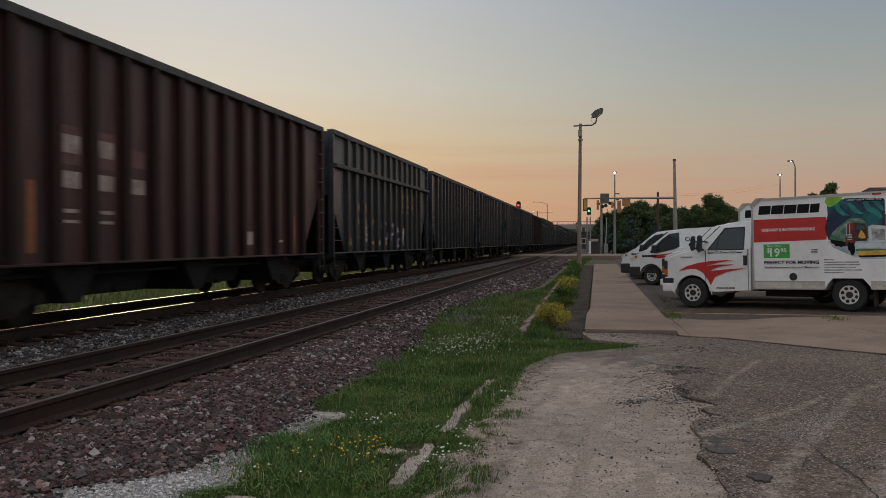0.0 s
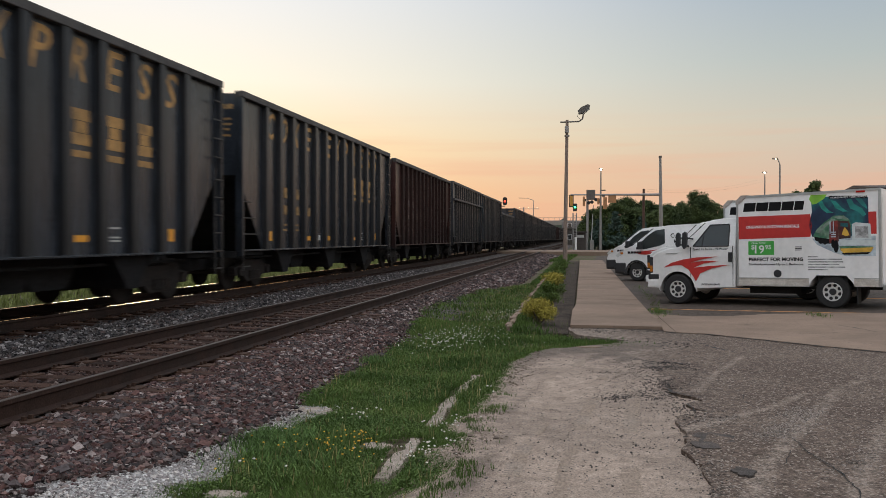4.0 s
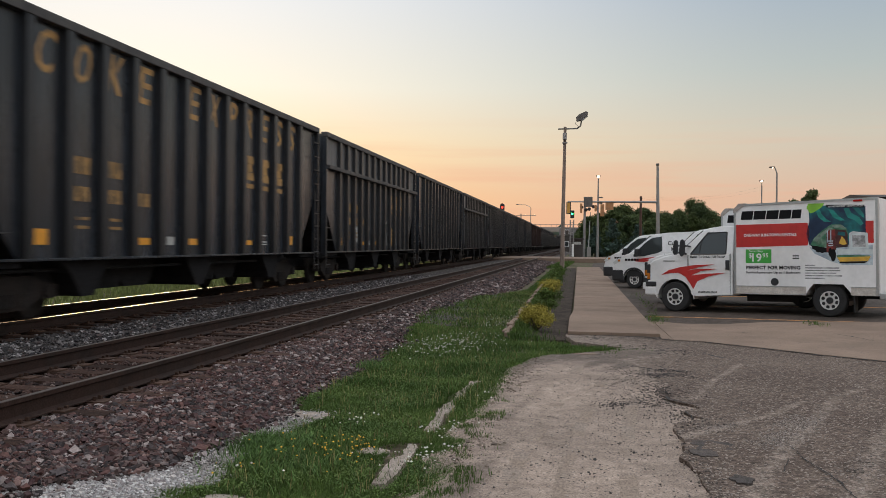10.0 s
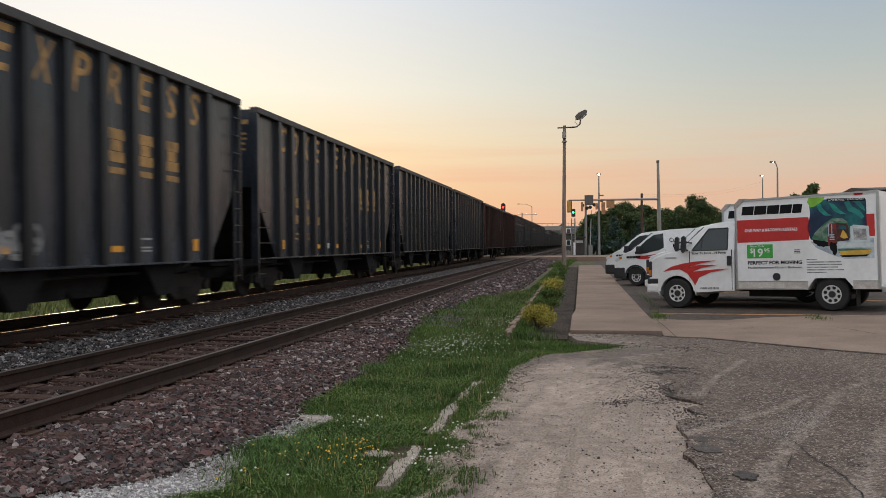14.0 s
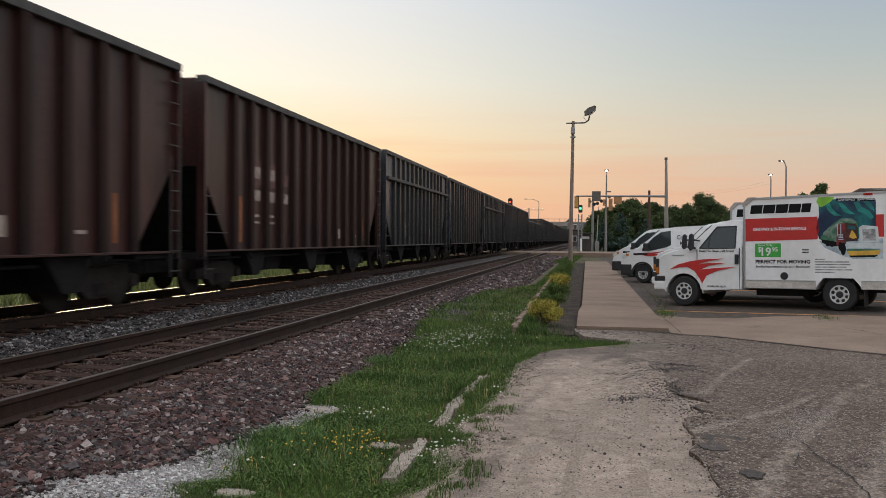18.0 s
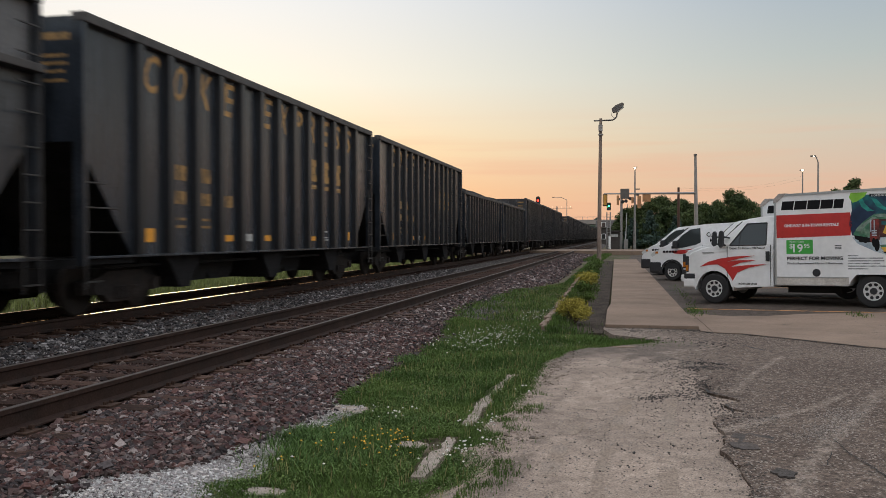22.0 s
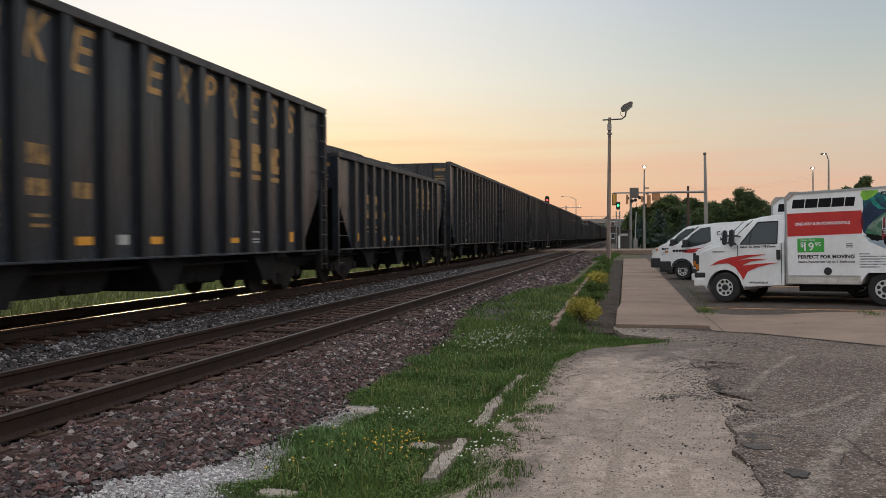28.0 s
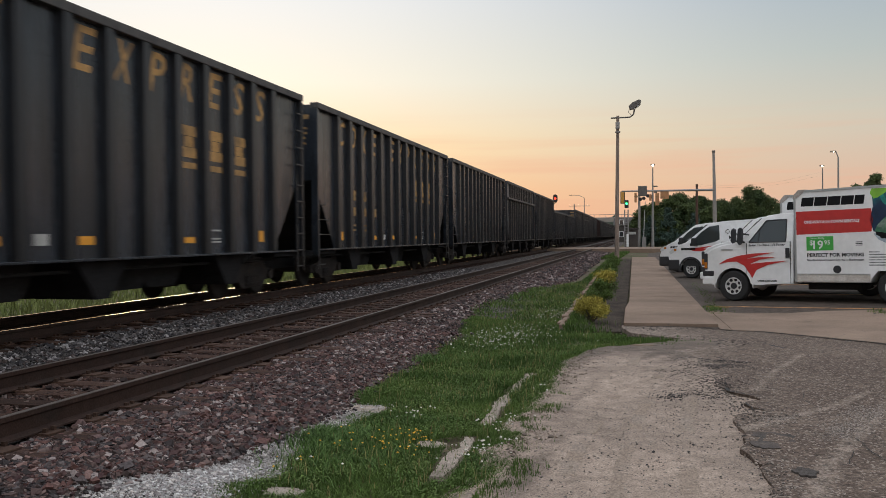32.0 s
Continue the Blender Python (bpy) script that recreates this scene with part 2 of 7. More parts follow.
M = {
    "soil": mat("soil", (0.10, 0.08, 0.05), 0.95, vary=0.4, scale=0.3, fine=16, second=(0.06, 0.07, 0.025), bump=0.8, dist=0.05, mid=(6, 0.35), spec=0.2),
    "mulch": mat("dark_brown_mulch", (0.062, 0.048, 0.038), 0.95, vary=0.45, scale=2, fine=30, second=(0.035, 0.028, 0.022), bump=0.9, dist=0.03, mid=(14, 0.4), spec=0.1),
    "ballast": mat("ballast_bed", (0.052, 0.043, 0.039), 0.95, vary=0.45, scale=1.2, fine=28, second=(0.078, 0.065, 0.060), bump=1.0, dist=0.05, fleck=((0.2, 0.18, 0.17), 26, 0.10), mid=(9, 0.4), spec=0.2),
    "stone": mat("ballast_stone", (0.21, 0.165, 0.15), 0.9, vary=0.3, scale=1.0, fine=45, bump=0.5, dist=0.01, island=0.35, palette=((0.077, 0.055, 0.050), (0.114, 0.076, 0.069), (0.046, 0.037, 0.037), (0.145, 0.101, 0.090), (0.088, 0.073, 0.073), (0.073, 0.043, 0.041), (0.253, 0.210, 0.196), (0.099, 0.063, 0.058), (0.031, 0.026, 0.026)), spec=0.2),
    "stone_red": mat("reddish_stone", (0.19, 0.10, 0.085), 0.9, vary=0.3, scale=1.0, fine=45, bump=0.5, dist=0.01, island=0.35, palette=((0.098, 0.051, 0.045), (0.132, 0.07, 0.061), (0.068, 0.039, 0.039), (0.17, 0.106, 0.093), (0.085, 0.07, 0.068)), spec=0.2),
    "stone_pale": mat("pale_ballast_stone", (0.27, 0.25, 0.24), 0.85, vary=0.3, scale=1.0, fine=45, bump=0.5, dist=0.01, island=0.3, palette=((0.073, 0.067, 0.067), (0.110, 0.099, 0.095), (0.037, 0.034, 0.036), (0.146, 0.130, 0.127), (0.080, 0.060, 0.056), (0.263, 0.240, 0.233), (0.052, 0.046, 0.046), (0.065, 0.060, 0.060)), spec=0.2),
    "stone_dark": mat("grimy_ballast_stone", (0.08, 0.06, 0.05), 0.95, vary=0.3, scale=1.0, fine=45, bump=0.5, dist=0.01, island=0.3, palette=((0.058, 0.037, 0.031), (0.080, 0.049, 0.041), (0.037, 0.026, 0.024), (0.159, 0.121, 0.107), (0.074, 0.041, 0.033), (0.048, 0.029, 0.025), (0.064, 0.039, 0.032)), spec=0.2),
    # both rib colours are darker than the panels: shade of the rib faces painted in
    "rib": mat("shade-darkened_rib_steel", (0.0180, 0.0205, 0.0245), 0.40, vary=0.2, scale=0.9, fine=25, second=(0.011, 0.012, 0.014), bump=0.1, dist=0.01, streak=(1, 3, 0.35), spec=0.3),
    "rib_brown": mat("shade-darkened_brown_rib", (0.028, 0.014, 0.012), 0.65, vary=0.2, scale=0.9, fine=25, second=(0.02, 0.012, 0.011), bump=0.1, dist=0.01, streak=(1, 3, 0.35), spec=0.12),
    "chord": mat("pale_chord_steel", (0.060, 0.056, 0.054), 0.6, vary=0.3, scale=2, fine=25, second=(0.035, 0.033, 0.034), bump=0.1, dist=0.01, streak=(1, 2, 1), spec=0.4),
    "rung": mat("dull_grey_rungs", (0.042, 0.040, 0.040), 0.45, metal=0.3, vary=0.2, scale=4, fine=25, bump=0),
    "bay": mat("dusty_hopper_bay", (0.016, 0.0155, 0.0165), 0.85, vary=0.35, scale=2, fine=20, second=(0.011, 0.011, 0.012), bump=0.2, dist=0.01, spec=0.1),
    "grit": mat("loose_grit", (0.26, 0.22, 0.19), 0.9, vary=0.3, scale=2, fine=60, bump=0, island=0.6),
    "crumb": mat("asphalt_crumbs", (0.085, 0.07, 0.06), 0.9, vary=0.3, scale=2, fine=60, bump=0, island=0.6),
    "gravel": mat("black_gravel", (0.042, 0.038, 0.036), 0.9, vary=0.3, scale=2, fine=60, bump=0, island=0.6),
    "clod": mat("dry_soil_clods", (0.20, 0.155, 0.12), 0.95, vary=0.3, scale=3, fine=40, bump=0.4, dist=0.005, island=0.4),
    "crack_shade_fill": mat("dark_crack_and_shade_fill", (0.022, 0.02, 0.018), 0.95, vary=0.3, scale=8, fine=90, bump=0.3, dist=0.004),
    "patch": mat("dark_asphalt_patch", (0.072, 0.062, 0.056), 0.85, vary=0.35, scale=5, fine=90, second=(0.11, 0.09, 0.078), bump=0.9, dist=0.01, mid=(9, 0.35), spec=0.2),
    "chip": mat("pale_limestone_chips", (0.45, 0.43, 0.41), 0.9, vary=0.25, scale=2, fine=60, bump=0.3, dist=0.004, island=0.35, palette=((0.50, 0.48, 0.46), (0.36, 0.34, 0.33), (0.58, 0.56, 0.54), (0.27, 0.24, 0.23), (0.44, 0.40, 0.37), (0.19, 0.165, 0.16))),
    "sand": mat("pale_stone_dust", (0.40, 0.365, 0.34), 0.95, vary=0.35, scale=3, fine=110, second=(0.26, 0.235, 0.215), bump=1.0, dist=0.015, fleck=((0.5, 0.48, 0.46), 90, 0.10), mid=(12, 0.4), spec=0.3),
    "rail": mat("rusty_rail_steel", (0.037, 0.0215, 0.017), 0.7, metal=0.1, vary=0.3, scale=3, fine=60, second=(0.028, 0.0195, 0.0165), bump=0.2, dist=0.003, mid=(12, 0.25), spec=0.15),
    "railtop": mat("polished_rail_head", (0.62, 0.59, 0.55), 0.16, metal=1.0, vary=0.08, scale=6, fine=50, bump=0.0),
    "railtop_dull": mat("worn_rail_head", (0.11, 0.092, 0.08), 0.55, metal=0.6, vary=0.15, scale=6, fine=50, bump=0.05, dist=0.001),
    "tie": mat("weathered_timber_tie", (0.044, 0.025, 0.019), 0.9, vary=0.4, scale=4, fine=50, second=(0.074, 0.043, 0.032), bump=0.7, dist=0.01, rand=0.45, streak=(1, 8, 8), mid=(9, 0.4), spec=0.15),
    "plate": mat("rusty_tie_plate", (0.085, 0.050, 0.036), 0.85, metal=0.2, vary=0.3, scale=8, fine=60, bump=0.3, dist=0.004, rand=0.3, spec=0.2),
    "asphalt": mat("worn_asphalt", (0.114, 0.082, 0.064), 0.9, vary=0.5, scale=0.7, fine=60, second=(0.162, 0.122, 0.097), spread=(0.38, 0.66), bump=1.0, dist=0.022, fleck=((0.33, 0.275, 0.23), 62, 0.10), mid=(17, 0.5), spec=0.2, wear=((0.31, 0.248, 0.202), 9, 0.24)),
    "asphalt_far": mat("parking_asphalt", (0.082, 0.063, 0.051), 0.9, vary=0.35, scale=0.5, fine=60, second=(0.055, 0.045, 0.037), bump=0.6, dist=0.012, mid=(5, 0.35), spec=0.2),
    "dirt": mat("packed_pale_dirt", (0.385, 0.300, 0.240), 0.95, vary=0.35, scale=0.9, fine=70, second=(0.275, 0.215, 0.173), spread=(0.36, 0.66), bump=0.9, dist=0.015, fleck=((0.17, 0.14, 0.12), 75, 0.03), mid=(7, 0.22), spec=0.2, wear=((0.155, 0.122, 0.100), 6, 0.22)),
    "concrete": mat("weathered_concrete", (0.245, 0.176, 0.131), 0.9, vary=0.16, scale=0.45, fine=90, second=(0.178, 0.128, 0.097), spread=(0.36, 0.70), bump=0.3, dist=0.004, rand=0.03, mid=(1.2, 0.12), fleck=((0.15, 0.12, 0.10), 40, 0.02), spec=0.15),
    "grass": mat("grass_blades", (0.105, 0.160, 0.040), 0.75, vary=0.22, scale=0.9, fine=20, second=(0.060, 0.104, 0.026), spread=(0.35, 0.62), bump=0, island=0.32, spec=0.12),
    "grass_far": mat("tall_grass", (0.20, 0.225, 0.075), 0.7, vary=0.25, scale=0.4, fine=10, second=(0.15, 0.185, 0.06), bump=0, island=0.3, spec=0.15),
    "grass_dry": mat("dry_grass_tips", (0.26, 0.23, 0.09), 0.8, vary=0.3, scale=0.8, fine=20, bump=0, island=0.4),
    "clover": mat("clover_leaves", (0.080, 0.135, 0.036), 0.75, vary=0.2, scale=1.1, fine=20, second=(0.125, 0.17, 0.05), spread=(0.4, 0.65), bump=0, island=0.3, spec=0.12),
    "weed": mat("broad_weed_leaves", (0.095, 0.165, 0.045), 0.7, vary=0.3, scale=2, fine=20, bump=0, island=0.4, spec=0.25),
    "petal_w": mat("white_clover_heads", (0.62, 0.60, 0.52), 0.8, vary=0.15, scale=20, fine=200, bump=0, island=0.2),
    "petal_y": mat("yellow_petals", (0.75, 0.42, 0.03), 0.7, vary=0.15, scale=20, fine=200, bump=0, island=0.25),
    "bush": mat("juniper_leaves", (0.085, 0.130, 0.030), 0.7, vary=0.3, scale=3, fine=20, bump=0, island=0.4, spec=0.15),
    "bush_y": mat("golden_shrub_leaves", (0.34, 0.29, 0.055), 0.7, vary=0.2, scale=3, fine=20, bump=0, island=0.4, spec=0.15),
    "leaf": mat("tree_leaves", (0.075, 0.102, 0.036), 0.7, vary=0.3, scale=0.4, fine=6, second=(0.042, 0.064, 0.027), bump=0, island=0.45, spec=0.15),
    "needle": mat("spruce_needles", (0.055, 0.09, 0.07), 0.7, vary=0.3, scale=0.5, fine=6, bump=0, island=0.5, spec=0.25),
    "bark": mat("bark", (0.10, 0.075, 0.055), 0.95, vary=0.3, scale=4, fine=30, bump=0.8, dist=0.03),
    "hopper": mat("dark_grey_hopper_steel", (0.0245, 0.0300, 0.0385), 0.27, vary=0.25, scale=0.9, fine=25, second=(0.0150, 0.0183, 0.0235), bump=0.1, dist=0.01, streak=(1, 3, 0.35), mid=(3, 0.4), rand=0.18, spec=0.4),
    "hopper_b": mat("faded_grey_hopper_steel", (0.040, 0.046, 0.055), 0.30, vary=0.25, scale=0.9, fine=25, second=(0.020, 0.022, 0.026), spread=(0.40, 0.62), bump=0.1, dist=0.01, streak=(1, 3, 0.35), mid=(2.2, 0.5), rand=0.14, spec=0.4),
    # weathered steel, its base paled to stand in for reflected sky
    "upper": mat("weathered_upper_steel_with_sky_sheen", (0.115, 0.116, 0.118), 0.5, vary=0.25, scale=1.2, fine=25, second=(0.070, 0.071, 0.074), bump=0.1, dist=0.01, streak=(1, 3, 0.35), mid=(3, 0.3), spec=0.5),
    "brown": mat("oxide_brown_hopper_steel", (0.050, 0.022, 0.0195), 0.34, vary=0.25, scale=0.9, fine=25, second=(0.030, 0.018, 0.018), bump=0.1, dist=0.01, streak=(1, 3, 0.35), mid=(3, 0.3), rand=0.14, spec=0.25),
    "under": mat("grimy_underframe", (0.026, 0.026, 0.027), 0.9, vary=0.3, scale=2, fine=20, bump=0.3, dist=0.01, spec=0.1),
    "bogie": mat("dusty_cast_steel", (0.026, 0.023, 0.022), 0.85, vary=0.3, scale=3, fine=25, second=(0.036, 0.030, 0.027), bump=0.3, dist=0.01, spec=0.12),
    "wheel": mat("wheel_steel", (0.03, 0.026, 0.024), 0.6, metal=0.4, vary=0.2, scale=4, fine=30, bump=0.1, dist=0.004, spec=0.12),
    "coal": mat("heaped_coal", (0.018, 0.017, 0.017), 0.8, vary=0.4, scale=2, fine=12, bump=1.0, dist=0.08, spec=0.12),
    "paint_y": mat("faded_yellow_lettering", (0.46, 0.26, 0.085), 0.7, vary=0.3, scale=3, fine=12, second=(0.24, 0.145, 0.06), bump=0),
    "paint_n": mat("dim_yellow_stencil", (0.33, 0.19, 0.065), 0.7, vary=0.4, scale=6, fine=16, second=(0.12, 0.08, 0.04), bump=0),
    "bare": mat("bare_pale_soil", (0.36, 0.30, 0.25), 0.95, vary=0.25, scale=3, fine=80, second=(0.29, 0.24, 0.195), bump=0.8, dist=0.012, mid=(10, 0.25), spec=0.2),
    "paint_o": mat("orange_reflective_patch", (0.75, 0.33, 0.03), 0.5, vary=0.12, scale=3, fine=12, bump=0),
    "paint_g": mat("dull_white_stencil", (0.42, 0.42, 0.40), 0.7, vary=0.2, scale=3, fine=12, bump=0),
    "paint_w": mat("chalky_white_lettering", (0.36, 0.29, 0.25), 0.7, vary=0.3, scale=3, fine=12, second=(0.2, 0.14, 0.12), bump=0),
    "spray": mat("spray_painted_scrawl", (0.45, 0.40, 0.47), 0.7, vary=0.4, scale=2, fine=12, second=(0.24, 0.20, 0.27), bump=0),
    "spray_w": mat("faded_white_spray", (0.26, 0.26, 0.26), 0.7, vary=0.4, scale=2, fine=12, second=(0.12, 0.12, 0.12), bump=0),
    "truck": mat("white_truck_paint", (0.85, 0.84, 0.83), 0.3, vary=0.04, scale=1.2, fine=10, second=(0.72, 0.71, 0.69), bump=0.02, dist=0.004, coat=0.3),
    "box": mat("white_box_panel", (0.85, 0.84, 0.83), 0.4, vary=0.04, scale=1.2, fine=10, second=(0.77, 0.76, 0.74), bump=0.03, dist=0.004, streak=(1, 1, 0.4)),
    "red": mat("red_vinyl", (0.52, 0.035, 0.03), 0.45, vary=0.08, scale=2, fine=10, bump=0),
    "green": mat("green_vinyl", (0.06, 0.38, 0.06), 0.45, vary=0.06, scale=2, fine=10, bump=0),
    "black": mat("black_vinyl", (0.009, 0.009, 0.010), 0.75, vary=0.1, scale=2, fine=10, bump=0, spec=0.2),
    "white": mat("white_vinyl", (0.78, 0.78, 0.77), 0.5, vary=0.04, scale=2, fine=10, bump=0),
    "navy": mat("deep_blue_print", (0.012, 0.03, 0.07), 0.45, vary=0.25, scale=1.5, fine=6, second=(0.01, 0.16, 0.16), spread=(0.5, 0.72), bump=0),
    "teal": mat("teal_print", (0.02, 0.26, 0.22), 0.45, vary=0.3, scale=2, fine=8, second=(0.015, 0.09, 0.11), bump=0),
    "ice": mat("pale_print", (0.5, 0.58, 0.62), 0.5, vary=0.2, scale=3, fine=10, second=(0.3, 0.36, 0.42), bump=0),
    "gold": mat("yellow_print", (0.7, 0.42, 0.06), 0.5, vary=0.15, scale=3, fine=10, bump=0),
    "lime": mat("lime_print", (0.25, 0.55, 0.05), 0.5, vary=0.15, scale=3, fine=10, bump=0),
    "tyre": mat("tyre_rubber", (0.022, 0.021, 0.021), 0.85, vary=0.2, scale=6, fine=50, bump=0.3, dist=0.004),
    "rim": mat("painted_steel_rim", (0.74, 0.73, 0.71), 0.35, metal=0.2, vary=0.1, scale=6, fine=40, bump=0),
    "plastic": mat("black_plastic", (0.025, 0.025, 0.027), 0.55, vary=0.15, scale=4, fine=40, bump=0.1, dist=0.002),
    "chassis": mat("dark_chassis", (0.02, 0.02, 0.02), 0.8, vary=0.2, scale=4, fine=30, bump=0.1, dist=0.004),
    "alu": mat("brushed_aluminium_trim", (0.55, 0.55, 0.54), 0.4, metal=0.8, vary=0.08, scale=4, fine=40, bump=0),
    "pole_wood": mat("grey_weathered_pole", (0.27, 0.205, 0.165), 0.9, vary=0.25, scale=2, fine=20, second=(0.15, 0.115, 0.095), bump=0.4, dist=0.01, streak=(4, 4, 0.3)),
    "pole_brown": mat("creosoted_pole", (0.10, 0.055, 0.04), 0.9, vary=0.25, scale=2, fine=20, bump=0.3, dist=0.01),
    "galv": mat("galvanised_steel", (0.29, 0.28, 0.27), 0.5, metal=0.6, vary=0.1, scale=3, fine=20, bump=0.05, dist=0.002),
    "lampcase": mat("grey_lamp_housing", (0.13, 0.12, 0.11), 0.6, metal=0.3, vary=0.15, scale=5, fine=30, bump=0.1, dist=0.002),
    "sig_y": mat("signal_yellow_paint", (0.55, 0.28, 0.05), 0.5, vary=0.1, scale=3, fine=20, bump=0),
    "sig_k": mat("signal_black_paint", (0.018, 0.018, 0.018), 0.6, vary=0.1, scale=3, fine=20, bump=0),
    "sig_o": mat("orange_sign_back", (0.42, 0.20, 0.085), 0.7, vary=0.25, scale=2, fine=10, second=(0.30, 0.16, 0.08), bump=0),
    "paint_line": mat("worn_orange_line_paint", (0.58, 0.27, 0.085), 0.8, vary=0.4, scale=3, fine=30, second=(0.2, 0.12, 0.07), bump=0),
    "roofing": mat("dark_roofing", (0.06, 0.05, 0.045), 0.85, vary=0.2, scale=1, fine=10, bump=0.2, dist=0.02),
    "building": mat("pale_building_wall", (0.30, 0.27, 0.24), 0.85, vary=0.15, scale=0.3, fine=6, bump=0.1, dist=0.02),
    "siding": mat("dark_timber_siding", (0.065, 0.056, 0.050), 0.85, vary=0.2, scale=0.5, fine=8, bump=0.1, dist=0.02),
    "hills": mat("distant_woods", (0.05, 0.07, 0.045), 0.95, vary=0.3, scale=0.03, fine=0.4, bump=0, island=0.2),
    "lamp_dim": glow("dim_far_lamp", (1.0, 0.8, 0.55), 1.6),
    "pressed": mat("pressed_damp_dirt", (0.32, 0.253, 0.203), 0.95, vary=0.3, scale=2, fine=60, second=(0.33, 0.27, 0.225), bump=0.6, dist=0.01, spec=0.3),
    "lamp_on": glow("lit_lamp", (1.0, 0.84, 0.58), 9.0),
    "sig_red": glow("red_signal_light", (1.0, 0.04, 0.02), 4.0),
    "sig_green": glow("green_signal_light", (0.05, 1.0, 0.25), 4.0),
}


def glass(name, tint=(0.040, 0.046, 0.046)):
    m = bpy.data.materials.new(name)
    m.use_nodes = True
    b = m.node_tree.nodes["Principled BSDF"]
    b.inputs["Base Color"].default_value = (*tint, 1)
    b.inputs["Roughness"].default_value = 0.06
    b.inputs["IOR"].default_value = 1.5
    b.inputs["Specular IOR Level"].default_value = 0.6
    return m


M["glass"] = glass("tinted_vehicle_glass")
M["lens"] = glass("clear_lamp_lens", (0.6, 0.6, 0.58))
M["lens_o"] = glass("amber_lamp_lens", (0.5, 0.16, 0.02))
M["lens_r"] = glass("red_lamp_lens", (0.4, 0.02, 0.015))

# ---------------------------------------------------------------- mesh tools
def mesh(name, bm, material, smooth=False):
    me = bpy.data.meshes.new(name)
    bmesh.ops.recalc_face_normals(bm, faces=bm.faces[:])
    bm.to_mesh(me)
    bm.free()
    for m in material if isinstance(material, (list, tuple)) else [material]:
        me.materials.append(m)
    if smooth:
        for f in me.polygons:
            f.use_smooth = True
    return me


def part(name, bm, material, parent, label="", smooth=False, kind=""):
    ob = new(name, bm if isinstance(bm, bpy.types.Mesh) else mesh(name, bm, material, smooth))
    ob.parent = parent
    return tagged(ob, label, kind=kind)


def thing(name, label, category, group="", kind="", m=None):
    ob = tagged(new(name), label, category, group, kind)
    ob.empty_display_size = 0.2
    if m is not None:
        ob.matrix_basis = m
    return ob


def box(bm, x0, x1, y0, y1, z0, z1, bevel=0.0):
    vs = [bm.verts.new(p) for p in ((x0, y0, z0), (x1, y0, z0), (x1, y1, z0), (x0, y1, z0), (x0, y0, z1), (x1, y0, z1), (x1, y1, z1), (x0, y1, z1))]
    fs = [bm.faces.new([vs[i] for i in q]) for q in ((3, 2, 1, 0), (4, 5, 6, 7), (0, 1, 5, 4), (1, 2, 6, 5), (2, 3, 7, 6), (3, 0, 4, 7))]
    if bevel:
        es = list({e for f in fs for e in f.edges})
        bmesh.ops.bevel(bm, geom=es, offset=bevel, segments=2, affect="EDGES", profile=0.6)
    return bm


def boxes(*rows, bevel=0.0):
    bm = bmesh.new()
    for r in rows:
        box(bm, *r, bevel=bevel)
    return bm


def rod(bm, a, b, r0, r1=None, n=8, caps=True):
    a, b = Vector(a), Vector(b)
    r1 = r0 if r1 is None else r1
    q = (b - a).to_track_quat("Z", "Y")
    rings = []
    for c, r in ((a, r0), (b, r1)):
        rings.append([bm.verts.new(c + q @ Vector((r * math.cos(2 * math.pi * i / n), r * math.sin(2 * math.pi * i / n), 0))) for i in range(n)])
    for i in range(n):
        bm.faces.new((rings[0][i], rings[0][(i + 1) % n], rings[1][(i + 1) % n], rings[1][i]))
    if caps:
        bm.faces.new(rings[0][::-1])
        bm.faces.new(rings[1])
    return bm


def rods(*rows, n=8):
    bm = bmesh.new()
    for r in rows:
        rod(bm, *r, n=n)
    return bm


def prism(bm, pts, axis, lo, hi):
    """A polygon of 2D points carried along an axis: 'x' takes (y, z), 'y' takes (x, z), 'z' takes (x, y)."""
    def at(p, w):
        return {"x": (w, p[0], p[1]), "y": (p[0], w, p[1]), "z": (p[0], p[1], w)}[axis]
    a, b = [bm.verts.new(at(p, lo)) for p in pts], [bm.verts.new(at(p, hi)) for p in pts]
    k = len(pts)
    for i in range(k):
        bm.faces.new((a[i], a[(i + 1) % k], b[(i + 1) % k], b[i]))
    bm.faces.new(a[::-1])
    bm.faces.new(b)
    return bm


def prisms(axis, *rows):
    bm = bmesh.new()
    for pts, lo, hi in rows:
        prism(bm, pts, axis, lo, hi)
    return bm


def disc(bm, c, axis, r, w, n=24, hub=0.0):
    """A wheel-like drum about an axis vector, with softened shoulders."""
    q = Vector(axis).normalized().to_track_quat("Z", "Y")
    prof = [(hub, -w / 2), (r * 0.9, -w / 2), (r * 0.97, -w * 0.42), (r, -w * 0.25), (r, w * 0.25), (r * 0.97, w * 0.42), (r * 0.9, w / 2), (hub, w / 2)]
    if not hub:
        prof = prof[1:-1]
    rings = [[bm.verts.new(Vector(c) + q @ Vector((a * math.cos(2 * math.pi * i / n), a * math.sin(2 * math.pi * i / n), z))) for i in range(n)] for a, z in prof]
    for g, h in zip(rings, rings[1:] + ([rings[0]] if hub else [])):
        for i in range(n):
            bm.faces.new((g[i], g[(i + 1) % n], h[(i + 1) % n], h[i]))
    if not hub:
        bm.faces.new(rings[0][::-1])
        bm.faces.new(rings[-1])
    return bm


